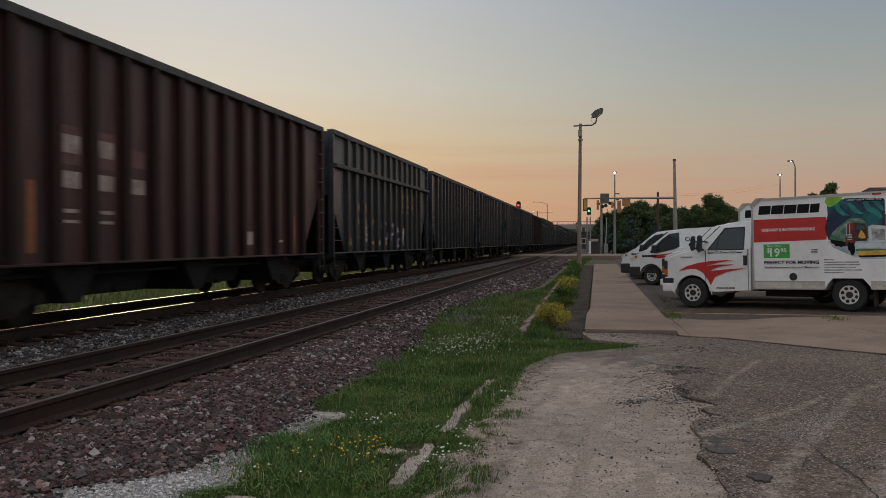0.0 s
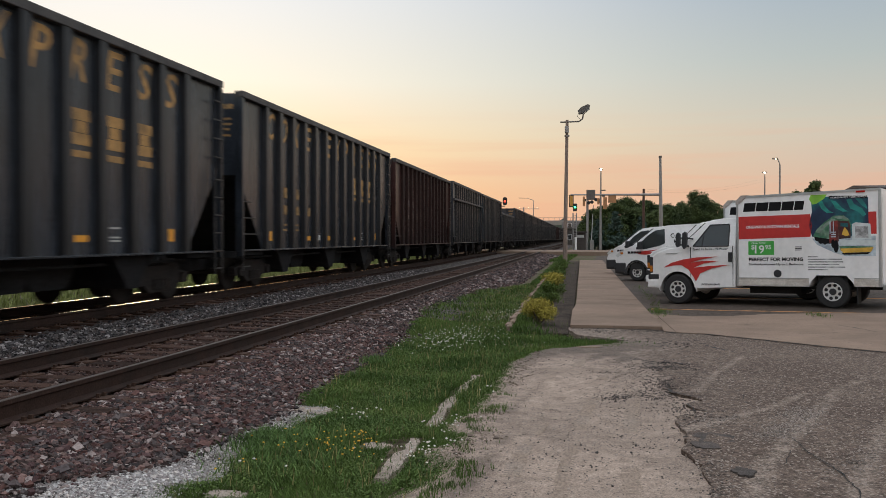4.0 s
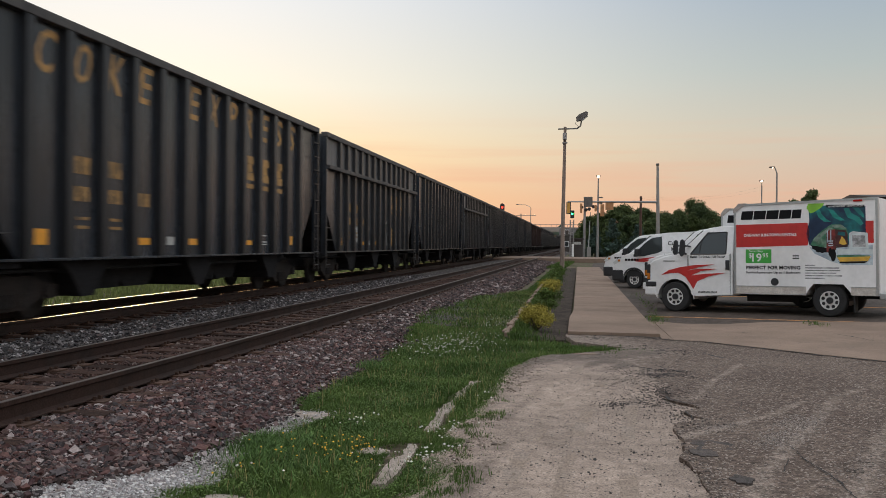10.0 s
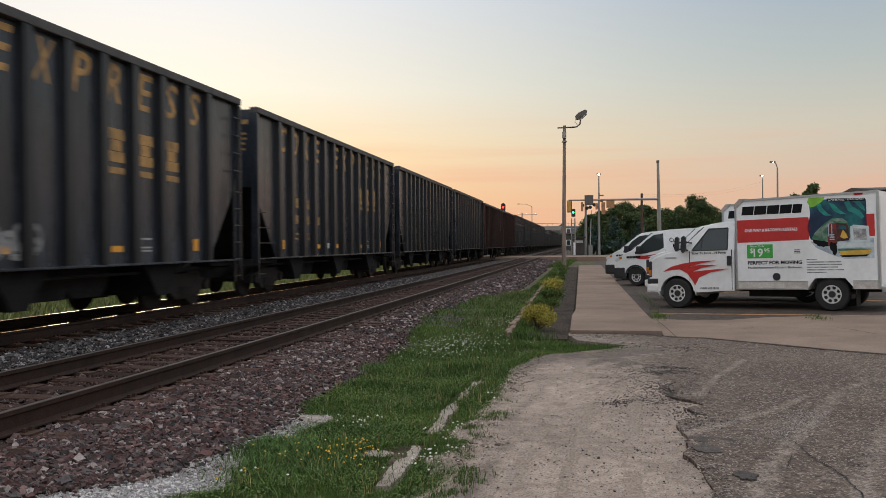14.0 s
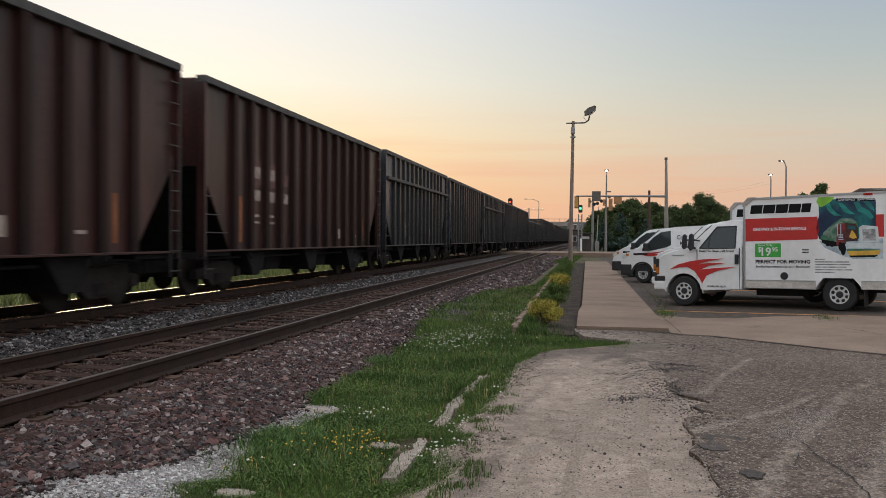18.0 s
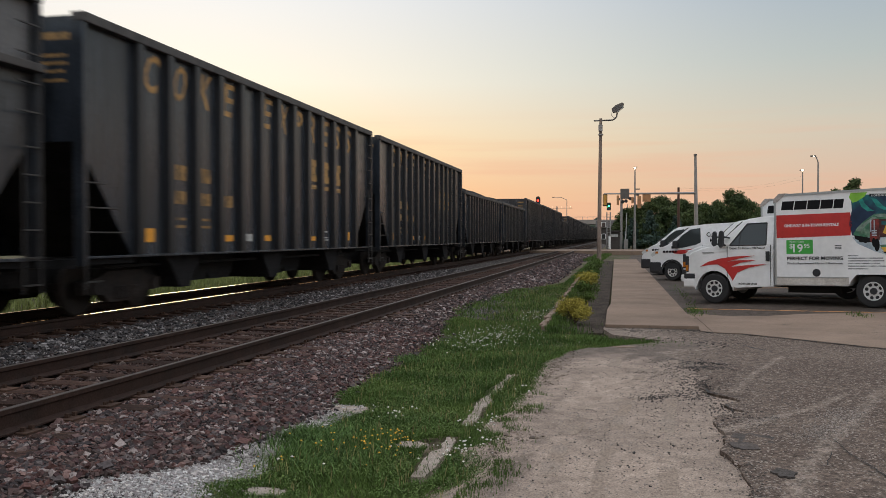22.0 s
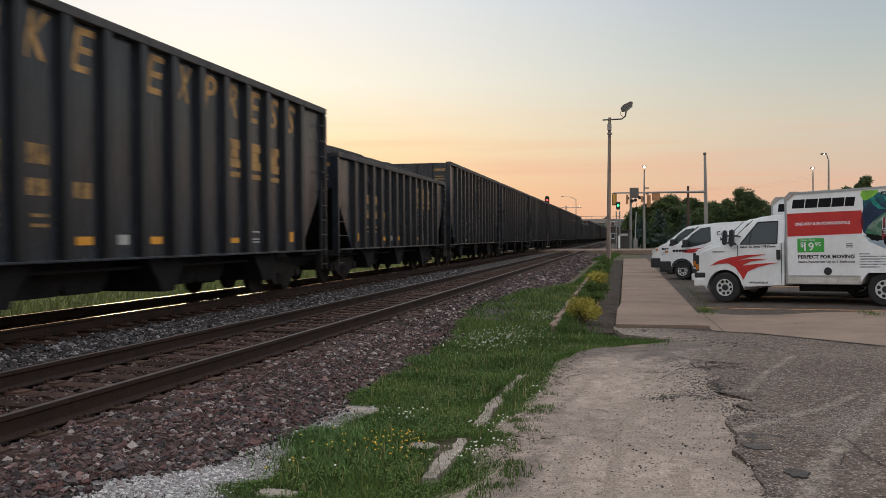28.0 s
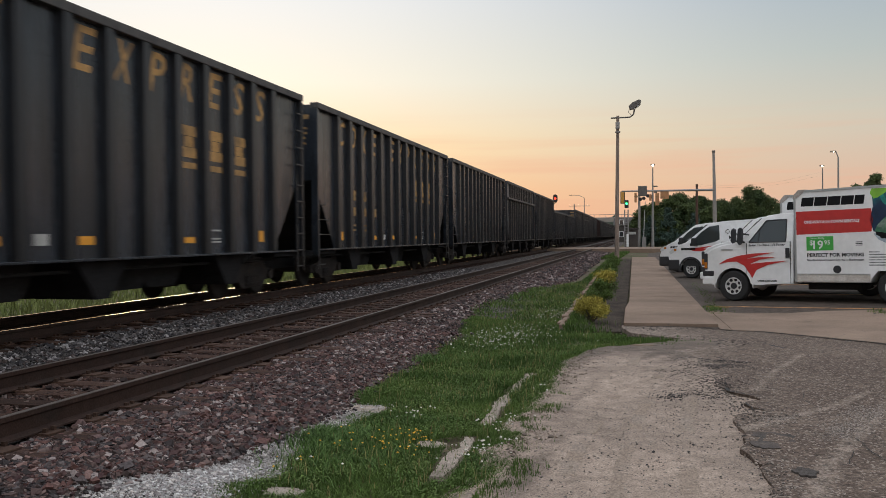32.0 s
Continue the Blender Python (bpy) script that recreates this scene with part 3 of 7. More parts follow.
def words(text, height, material, name, parent, m, bold=0.0, width=None, label=""):
    """Lettering as a thin mesh, lower left corner at the origin of m, face to its +z."""
    cu = bpy.data.curves.new("lettering", "FONT")
    cu.body, cu.size, cu.offset, cu.extrude, cu.resolution_u = text, 1.0, bold, 0.0, 2
    ob = bpy.data.objects.new("lettering", cu)
    scene.collection.objects.link(ob)
    me = bpy.data.meshes.new_from_object(ob.evaluated_get(bpy.context.evaluated_depsgraph_get()))
    bpy.data.objects.remove(ob)
    co = np.array([v.co[:] for v in me.vertices])
    lo, hi = co.min(0), co.max(0)
    sy = height / (hi[1] - lo[1])
    sx = width / (hi[0] - lo[0]) if width else sy
    for v in me.vertices:
        v.co = ((v.co.x - lo[0]) * sx, (v.co.y - lo[1]) * sy, 0)
    me.transform(m)
    me.materials.clear()
    me.materials.append(material)
    out = new(name, me)
    out.parent = parent
    return tagged(out, label)


def bend(y):
    """How far the line has swung to the left at y metres ahead."""
    u = max(y - 10.067, 0.0)
    return -(0.00302 * u * u / 2) / (1 + 0.0722 * u)

# ---------------------------------------------------------------- ground, roads, paving
def sheet(name, xs, ys, z, material, label, category, shift=True, kind="structure"):
    """A sheet over a grid of x and y, of height z(x, y)."""
    me = bpy.data.meshes.new(name)
    vs = [(x + (bend(y) if shift else 0), y, z(x, y)) for y in ys for x in xs]
    k = len(xs)
    me.from_pydata(vs, [], [(j * k + i, j * k + i + 1, (j + 1) * k + i + 1, (j + 1) * k + i) for j in range(len(ys) - 1) for i in range(k - 1)])
    me.materials.append(material)
    for f in me.polygons:
        f.use_smooth = True
    return tagged(new(name, me), label, category, kind=kind)


def lerp(rows, v):
    return float(np.interp(v, [r[0] for r in rows], [r[1] for r in rows]))


RAIL_TOP = 0.34
GROUND = [(-3000, 6.0), (-700, -0.3), (-60, -0.35), (-16, -0.28), (-13.4, -0.2), (-12.3, -0.04), (-3.3, -0.04), (-2.6, -0.05), (-1.2, -0.07), (3000, -0.07)]
YS = [-900, -300, -100, -40, -20, -10, -5] + list(range(0, 40, 2)) + list(range(40, 120, 8)) + list(range(120, 420, 30)) + [500, 700, 1000, 1600, 2500, 4000]
sheet("ground", [-3000, -700, -200, -60, -30, -16, -13.4, -12.3, -8, -3.3, -2.6, -1, 0, 3, 8, 20, 60, 200, 700, 3000], YS,
      lambda x, y: lerp(GROUND, x), M["soil"], "brown soil with sparse green growth reaching the horizon", "ground")

BED = [(-12.4, -0.1), (-11.6, 0.10), (-11.0, 0.10), (-8.4, 0.105), (-7.5, 0.10), (-6.7, 0.105), (-4.0, 0.105), (-3.6, 0.05), (-3.1, -0.01), (-2.75, -0.04)]
bed_x = [-12.4, -12.0, -11.6, -11.0, -10.3, -9.7, -9.0, -8.4, -8.0, -7.5, -7.1, -6.7, -6.2, -5.7, -5.2, -4.7, -4.4, -4.05, -3.8, -3.6, -3.3, -3.05, -2.75]
bed_y = [-900, -200, -60, -20, -5, 0] + [1 + 0.5 * i for i in range(80)] + list(range(42, 120, 6)) + list(range(120, 400, 25)) + [500, 700, 1100]
sheet("ballast_bed", bed_x, bed_y, lambda x, y: lerp(BED, x) + 0.02 * noise.noise((x * 2.3, y * 2.3, 0)), M["ballast"],
      "grey and reddish crushed stone bed under the railway tracks", "ballast")


def plate(name, pts, z0, z1, material, label, category, parent=None, kind="structure", rough=0.0):
    """A flat slab with the given outline and thickness."""
    bm = bmesh.new()
    prism(bm, pts, "z", z0, z1)
    if parent is not None:
        return part(name, bm, material, parent, label)
    return tagged(new(name, mesh(name, bm, material)), label, category, kind=kind)


def ragged(pts, step=0.12, amp=0.05, seed=0):
    """An outline broken into short uneven steps."""
    out = []
    for (x0, y0), (x1, y1) in zip(pts, pts[1:]):
        k = max(1, int(math.hypot(x1 - x0, y1 - y0) / step))
        for i in range(k):
            t = i / k
            x, y = x0 + (x1 - x0) * t, y0 + (y1 - y0) * t
            out.append((x + amp * noise.noise((x * 5, y * 5, seed)) + amp * 0.5 * noise.noise((x * 17, y * 17, seed)),
                        y + amp * noise.noise((x * 5, y * 5, seed + 7))))
    return out + [pts[-1]]


# the edges of the grass strip, by y
GL = [(2.0, -2.62), (5.04, -2.73), (5.3, -2.80), (5.49, -2.60), (6.02, -2.68), (6.87, -2.71), (7.34, -2.70), (7.7, -2.62), (8.0, -2.64), (8.15, -2.92), (8.5, -3.14), (8.9, -3.06), (10.3, -3.10),
      (11.4, -3.06), (14.15, -3.30), (18.5, -3.88), (22.2, -3.75), (26.0, -3.7), (29.0, -3.0), (31, -2.5), (47, -2.85), (60, -3.15)]
GR = [(2.0, -1.1), (5.38, -1.10), (5.84, -0.98), (6.13, -0.99), (6.62, -1.14), (6.83, -1.04), (7.14, -1.04), (7.43, -1.22), (8.1, -1.04), (8.53, -1.07), (9.2, -1.03), (10.4, -1.03), (11.1, -1.06), (11.9, -0.92),
      (12.45, -0.72), (12.9, -0.2), (13.3, 0.22), (13.7, 0.36), (14.0, 0.1), (14.5, -0.7), (15.2, -1.62), (18.7, -1.8), (28.3, -2.1), (47, -2.55), (60, -2.85)]

# the broken edge of the asphalt, by y
EDGE = [(-12, 0.75), (5.7, 0.70), (5.95, 0.70), (6.34, 0.71), (6.57, 0.66), (6.80, 0.61), (6.88, 0.62), (7.02, 0.68), (7.41, 0.69), (7.73, 0.65), (8.05, 0.68), (8.22, 0.86), (8.34, 0.97), (8.45, 0.86), (8.70, 0.83),
        (8.86, 0.98), (9.02, 0.96), (9.14, 0.80), (9.3, 0.72), (9.76, 0.67), (10.6, 0.66), (11.2, 0.70), (11.8, 0.55), (12.4, 0.30), (12.9, 0.70), (13.4, 0.95), (13.9, 0.85), (14.5, 0.12), (15.2, -0.05), (16.2, -0.1)]
# tyre tracks that drag pale dust over the asphalt: half width, points
TRACKED = [(0.10, [(0.72, 4.6), (1.15, 6.4), (1.56, 7.46), (1.88, 8.2), (2.49, 9.83), (3.28, 10.93), (4.6, 12.0)]), (0.08, [(0.72, 7.5), (0.92, 7.80), (1.3, 8.26), (1.65, 8.74), (2.1, 9.5)]),
           (0.13, [(1.25, 4.6), (1.7, 6.1), (2.3, 7.7), (3.1, 9.4), (4.2, 11.0)]), (0.07, [(1.0, 9.4), (1.3, 10.6), (1.9, 12.3)])]

# darker sweeps that turning tyres left in the dirt
SWEPT = [(0.10, [(-0.95, 4.5), (-0.72, 7.0), (-0.40, 9.2), (0.0, 10.9), (0.5, 12.0)]), (0.07, [(-0.62, 4.5), (-0.45, 7.0), (-0.15, 8.8), (0.25, 10.0)]), (0.09, [(-0.85, 8.0), (-0.55, 10.0), (-0.2, 11.4), (0.3, 12.4)]), (0.08, [(0.35, 4.5), (0.30, 6.5), (0.42, 8.2)])]


def smooth(v):
    v = min(1.0, max(0.0, v))
    return v * v * (3 - 2 * v)


def near_line(x, y, pts):
    """The distance from a point to a broken line."""
    best = 1e9
    for (ax, ay), (bx, by) in zip(pts, pts[1:]):
        t = min(1.0, max(0.0, ((x - ax) * (bx - ax) + (y - ay) * (by - ay)) / ((bx - ax) ** 2 + (by - ay) ** 2)))
        best = min(best, math.hypot(x - ax - t * (bx - ax), y - ay - t * (by - ay)))
    return best


def worn(ob, value):
    """Stores how worn each place of a sheet is."""
    at = ob.data.attributes.new("wear", "FLOAT", "POINT")
    at.data.foreach_set("value", [value(v.co.x, v.co.y) for v in ob.data.vertices])
    return ob


def dirt_z(x, y):
    ruts = -0.02 * math.exp(-((x + 0.35 + 0.05 * math.sin(y * 0.9)) / 0.16) ** 2) - 0.015 * math.exp(-((x - 0.35 - 0.04 * y * 0.1) / 0.2) ** 2)
    out = lerp(GR, y) - x if y < 13.2 else 0.0
    z = -0.09 * min(1.0, max(0.0, out / 0.35)) ** 1.5 + ruts + 0.03 * noise.noise((x * 1.3, y * 0.8, 3)) + 0.01 * noise.noise((x * 6, y * 6, 5)) + 0.004 * noise.noise((x * 19, y * 19, 6))
    # clods pushed up along the grass
    z += 0.022 * math.exp(-((x - lerp(GR, y) - 0.12) / 0.10) ** 2) * max(0.0, noise.noise((x * 9, y * 5, 8))) * (1 if y < 12.6 else 0)
    # beyond the broken lip the dirt lies thinly over the asphalt
    over = 0.024 + 0.06 * max(-0.5, min(0.35, lerp(EDGE, y) - x)) + 0.010 * noise.noise((x * 3, y * 3, 11)) + 0.006 * noise.noise((x * 13, y * 13, 12))
    k = smooth((y - 9.1) / 0.9)
    under = min(1.0, max(0.0, (lerp(GR, y) - x) / 0.35)) ** 1.3
    return z * (1 - k) + over * k - 0.09 * k * under


dirt_x = [-1.5 + 0.055 * i for i in range(56)]
dirt_y = [-12, -6, -2, 0, 2, 3] + [3.6 + 0.055 * i for i in range(184)]
worn(sheet("dirt_lane", dirt_x, dirt_y, dirt_z, M["dirt"], "packed pale dirt lane with shallow wheel ruts", "dirt lane", shift=False),
     lambda x, y: 0.72 * smooth((y - 10.4) / 2.2) + 0.30 * math.exp(-((x - 0.35) / 0.3) ** 2 - ((y - 9.1) / 0.6) ** 2) + 0.42 * smooth((y - 9.3) / 1.5) * smooth((x - lerp(EDGE, y) + 0.55) / 0.6)
     + 0.40 * math.exp(-((x - lerp(GR, y) - 0.08) / 0.24) ** 2) + max(0.30 * math.exp(-(near_line(x, y, p) / w) ** 2) for w, p in SWEPT))

lot_s = [0.0, 0.004] + [0.03 + 0.055 * i for i in range(48)] + [2.9, 3.3, 3.8, 4.5, 6, 10, 30]
lot_y = [-12, -6, -2, 0, 2, 3] + [3.6 + 0.045 * i for i in range(134)] + [9.7 + 0.1 * i for i in range(62)]
lot_v = []
for y in lot_y:
    x0 = lerp(EDGE, y) + 0.045 * noise.noise((y * 4, 1, 0)) + 0.03 * noise.noise((y * 15, 3, 0))
    x0 -= 0.5 * smooth((y - 9.4) / 1.0)
    for j, d in enumerate(lot_s):
        x = x0 + d
        up = 0.024 + 0.007 * noise.noise((x * 1.5, y * 1.5, 21)) + 0.004 * noise.noise((x * 8, y * 8, 22)) + 0.012 * math.exp(-((x - 0.9) / 0.2) ** 2 - ((y - 7.2) / 0.35) ** 2)
        up += 0.0229 * min(9.0, max(0.0, x - 1.5)) * smooth((y - 8.0) / 4.0) * smooth((6 - x) / 1.0)
        lot_v.append((x, y, -0.05 if j == 0 else up))
k = len(lot_s)
lot_me = bpy.data.meshes.new("asphalt_lot")
lot_me.from_pydata(lot_v, [], [(j * k + i, j * k + i + 1, (j + 1) * k + i + 1, (j + 1) * k + i) for j in range(len(lot_y) - 1) for i in range(k - 1)])
lot_me.materials.append(M["asphalt"])
worn(tagged(new("asphalt_lot", lot_me), "grey worn asphalt with a crumbled broken edge and cracks", "asphalt", kind="structure"),
     lambda x, y: min(0.75, max(0.50 * math.exp(-(near_line(x, y, p) / w) ** 2) for w, p in TRACKED) + 0.24 * math.exp(-max(0.0, x - lerp(EDGE, y)) / 0.35) + 0.28 * smooth((y - 10.8) / 1.8) * smooth((2.4 - x) / 1.8)))

# parking lot beyond the apron
def lot_z(x):
    return 0.0 + 0.0229 * min(max(x - 1.85, 0.0), 9.0)


sheet("parking_lot", [-0.7, 0.2, 0.9, 1.85, 3, 5, 7, 9, 10.85, 14, 60], [15.0, 17, 17.5, 17.6, 20, 24, 30, 40, 60, 83.5], lambda x, y: lot_z(x) - (0.08 if y < 17.55 or x < 1.0 - 0.0225 * (y - 16) else 0), M["asphalt_far"], "dark patched asphalt parking lot", "parking lot", shift=False)
lines = tagged(new("parking_line"), "worn orange painted parking lines on the asphalt", "paint line", kind="structure")
for (ax, ay), (bx, by) in (((1.15, 20.72), (5.4, 19.22)), ((2.4, 24.2), (9.5, 23.2)), ((2.0, 28.9), (9.5, 27.6)), ((1.7, 34.6), (9.5, 33.2))):
    d = Vector((by - ay, ax - bx)).normalized() * 0.05
    part("painted_line", prism(bmesh.new(), [(ax - d.x, ay - d.y), (bx - d.x, by - d.y), (bx + d.x, by + d.y), (ax + d.x, ay + d.y)], "z", -0.02, 0.004), M["paint_line"], lines).matrix_basis = pose(0, 0, -0.0229 * 1.85 + 0.002, 0, -1.312, 0)

# concrete footpath, slab by slab
path_ob = tagged(new("footpath"), "weathered concrete footpath of jointed slabs beside the planting bed", "footpath", kind="structure")


def path_edge(y):
    return -0.47 - 0.0235 * (y - 15.6) - (0.07 if y < 19.0 else 0.0), 1.04 - 0.0225 * (y - 16)


joints = [15.62, 17.3, 18.95] + [20.7 + 1.75 * i for i in range(25)]
for a, b in zip(joints, joints[1:]):
    (l0, r0), (l1, r1) = path_edge(a + 0.02), path_edge(b - 0.02)
    tilt = random.uniform(-0.003, 0.002)
    part("slab", prism(bmesh.new(), [(l0, a + 0.005), (r0, a + 0.005), (r1, b - 0.005), (l1, b - 0.005)], "z", -0.05, 0.080 + tilt), M["concrete"], path_ob)
apron = tagged(new("apron"), "cracked concrete driveway apron in broad slabs", "apron", kind="structure")
for pts in ([(1.06, 15.30), (1.24, 15.16), (1.10, 18.9), (1.02, 18.6)],
            [(1.252, 15.155), (1.70, 15.00), (2.10, 14.55), (2.52, 14.09), (3.22, 13.28), (3.86, 12.66), (4.75, 11.8), (5.8, 18.75), (4.5, 18.9), (3.3, 18.7), (2.5, 18.25), (1.7, 18.3), (1.112, 18.95)],
            [(4.762, 11.785), (8.0, 8.9), (12.0, 4.6), (15.0, 18.0), (10.5, 18.3), (5.815, 18.75)]):
    bm = prism(bmesh.new(), ragged(pts + pts[:1], 0.10, 0.010, 4)[:-1], "z", -0.06, 0.036)
    for v in bm.verts:
        v.co.z += 0.0229 * max(0.0, v.co.x - 1.5)
    part("slab", bm, M["concrete"], apron)

# planting bed with its low stone edging
plate("planting_bed", [(-1.2, 15.0), (-0.56, 15.0), (-0.6, 19), (-1.6, 62), (-2.75, 62), (-2.05, 28), (-1.62, 15.2)], -0.09, -0.012, M["mulch"], "brown mulched planting bed beside the footpath", "planting bed")
edging = thing("bed_edging", "low weathered stone edging along the planting bed", "edging", kind="structure")
y = 14.9
while y < 58:
    k = random.uniform(0.35, 0.7)
    x = lerp([(14, -1.58), (18.7, -1.78), (28.3, -2.06), (47, -2.5), (62, -2.8)], y) + random.uniform(-0.04, 0.04)
    if random.random() < 0.75:
        part("edging_stone", boxes((x - 0.055, x + 0.055, y + 0.02, y + k - 0.02, -0.05, 0.015 + random.uniform(0, 0.04)), bevel=0.02), M["concrete"], edging).rotation_euler.z = 0
    y += k

# crossing road
plate("crossing_road", [(-90, 82), (-30, 84.5), (-14, 85), (-3, 84.5), (12, 84), (60, 83), (200, 84), (200, 99), (60, 98), (12, 97), (-3, 97), (-14, 98), (-30, 99), (-90, 100)], -0.05, 0.325, M["concrete"],
      "pale road crossing the tracks at grade", "road")

# ---------------------------------------------------------------- railway tracks
HEAD = [(-0.037, 0.0), (-0.037, -0.035), (-0.009, -0.05), (-0.009, -0.145), (-0.075, -0.168), (-0.075, -0.18), (0.075, -0.18), (0.075, -0.168), (0.009, -0.145), (0.009, -0.05), (0.037, -0.035), (0.037, 0.0)]
rail_y = [-900, -60, 0, 6, 10] + list(range(12, 60, 3)) + list(range(60, 200, 10)) + list(range(200, 1200, 50))


def rail(parent, xo, top):
    bm = bmesh.new()
    rings = [[bm.verts.new((xo + bend(y) + a, y, RAIL_TOP - 0.003 + b)) for a, b in HEAD] for y in rail_y]
    for g, h in zip(rings, rings[1:]):
        for i in range(len(HEAD)):
            bm.faces.new((g[i], g[(i + 1) % 12], h[(i + 1) % 12], h[i]))
    ob = part("rail", bm, M["rail"], parent)
    bm = bmesh.new()
    rings = [[bm.verts.new((xo + bend(y) + a, y, RAIL_TOP - 0.003 + b)) for a, b in ((-0.024, 0.0005), (-0.018, 0.003), (0.018, 0.003), (0.024, 0.0005))] for y in rail_y]
    for g, h in zip(rings, rings[1:]):
        for i in range(3):
            bm.faces.new((g[i], g[i + 1], h[i + 1], h[i]))
    part("rail_head", bm, top, ob, "steel running surface worn bright")
    return ob


TRACKS = []
for xo, top, label in ((-5.366, M["railtop_dull"], "empty railway track with brown rails on timber ties"), (-9.705, M["railtop"], "railway track in use with bright rail heads")):
    tr = tagged(new("railway_track"), label, "railway track", kind="structure")
    rail(tr, xo + 0.755, top)
    rail(tr, xo - 0.755, top)
    TRACKS.append((tr, xo))

# ---------------------------------------------------------------- hopper cars
def hopper_car(name, label, length, top, sheetmat, belt=None, load=None, marks="coke", group="coal train"):
    """An open-top hopper car, centred, standing on rails at z = 0, its side of lettering towards +x."""
    hb = length / 2
    car = thing(name, label, "hopper car", group)
    sill, tri_z, tri_y = 0.95, min(2.78, top - 0.9), 1.5
    inner = hb - 1.62
    ribmat = M["rib_brown"] if marks == "brown" else M["rib"]
    step = 2 * inner / 12
    for s in (1, -1):
        bm = bmesh.new()
        prism(bm, [(-hb + tri_y, sill), (hb - tri_y, sill), (hb, tri_z), (hb, top), (-hb, top), (-hb, tri_z)], "x", s * 1.43, s * 1.47)
        part("side_sheet", bm, sheetmat, car)
        part("side_sill", boxes((*sorted((s * 1.40, s * 1.585)), -hb + 0.1, hb - 0.1, sill + 0.005, sill + 0.045), bevel=0.008), sheetmat, car)
        part("top_chord", boxes((min(s * 1.38, s * 1.60), max(s * 1.38, s * 1.60), -hb, hb, top - 0.10, top + 0.05), bevel=0.015), M["chord"], car)
    rib_me = mesh("rib", prisms("z", ([(1.465, -0.115), (1.585, -0.095), (1.585, 0.095), (1.465, 0.115)], sill + 0.05, top - 0.1)), ribmat)
    post_me = mesh("corner_post", boxes((1.40, 1.58, -0.05, 0.05, sill - 0.1, top - 0.1), bevel=0.01), sheetmat)
    far_bm = bmesh.new()
    for i in range(13):
        y = -inner + step * i
        r = part("rib", rib_me, None, car)
        r.location.y = y
        prism(far_bm, [(-1.465, y - 0.085), (-1.60, y - 0.055), (-1.60, y + 0.055), (-1.465, y + 0.085)], "z", sill + 0.06, top - 0.1)
    part("far_side_ribs", far_bm, ribmat, car, kind="stuff")
    for e in (-1, 1):
        for s in (1, -1):
            c = part("corner_post", post_me, None, car)
            c.matrix_basis = pose(0, e * (hb - 0.06), 0, 0, 0, 0 if s > 0 else 180)
        # end wall, sloping floor sheet, platform and coupler
        bm = bmesh.new()
        box(bm, -1.43, 1.43, *sorted((e * (hb - 0.08), e * (hb - 0.03))), tri_z - 0.05, top)
        part("end_wall", bm, sheetmat, car)
        for x in (-0.7, 0.0, 0.7):
            part("end_post", boxes((x - 0.06, x + 0.06, *sorted((e * (hb - 0.028), e * (hb + 0.06))), tri_z, top)), sheetmat, car)
        part("slope_sheet", prisms("x", ([(e * (hb - 0.05), tri_z), (e * (hb - 2.9), sill - 0.1), (e * (hb - 2.9), sill - 0.2), (e * (hb - 0.1), tri_z - 0.08)], -1.43, 1.43)), M["under"], car)
        bm = boxes((-1.45, 1.45, *sorted((e * (hb - 0.35), e * (hb + 0.02))), sill - 0.14, sill - 0.02), (-0.3, 0.3, *sorted((e * (hb - 3.0), e * hb)), sill - 0.45, sill - 0.05))
        part("end_platform", bm, M["under"], car)
        part("coupler", boxes((-0.13, 0.13, *sorted((e * hb, e * (hb + 0.47))), 0.70, 0.98), (-0.2, 0.2, *sorted((e * (hb + 0.3), e * (hb + 0.5))), 0.72, 0.96), bevel=0.02), M["bogie"], car)
        # steps over the open corner, grab irons above it, and a ledge below
        bm = bmesh.new()
        if e > 0:
            for y in (hb - 0.42, hb - 0.06):
                rod(bm, (1.60, y, 0.5), (1.60, y, tri_z if y < hb - 0.2 else top - 0.15), 0.016, n=5)
            for i in range(6):
                rod(bm, (1.60, hb - 0.42, 0.62 + 0.38 * i), (1.60, hb - 0.06, 0.62 + 0.38 * i), 0.015, n=5)
            z = tri_z + 0.22
            while z < top - 0.2:
                rod(bm, (1.60, hb - 0.50, z), (1.60, hb - 0.05, z), 0.016, n=5)
                z += 0.40
        else:
            rod(bm, (1.57, -hb + 0.07, 0.5), (1.57, -hb + 0.07, 2.2), 0.016, n=5)
            for z in (0.6, 0.98, 1.36, 1.74, 2.12):
                rod(bm, (1.57, -hb + 0.06, z), (1.57, -hb + (0.48 if z < 1 else 1.42 * (tri_z - z) / (tri_z - sill) + 0.06), z), 0.015, n=5)
        part("ladder", bm, M["rung"], car)
        part("corner_ledge", boxes((1.05, 1.50, *sorted((e * (hb - tri_y), e * (hb - 0.01))), sill - 0.09, sill + 0.0), bevel=0.01), M["bay"], car)
        # bogie
        by = e * (hb - 1.85)
        bog = thing("bogie", "", "", m=pose(0, by, 0))
        bog.parent = car
        for s in (1, -1):
            x0, x1 = s * 0.92, s * 1.10
            side = prisms("x", ([(-1.15, 0.36), (-0.62, 0.34), (-0.45, 0.2), (0.45, 0.2), (0.62, 0.34), (1.15, 0.36), (1.18, 0.56), (0.75, 0.62), (0.5, 0.72), (-0.5, 0.72), (-0.75, 0.62), (-1.18, 0.56)], x0, x1))
            for q in (-0.3, -0.1, 0.1, 0.3):
                rod(side, (s * 1.12, q * 0.8, 0.26), (s * 1.12, q * 0.8, 0.46), 0.06, n=8)
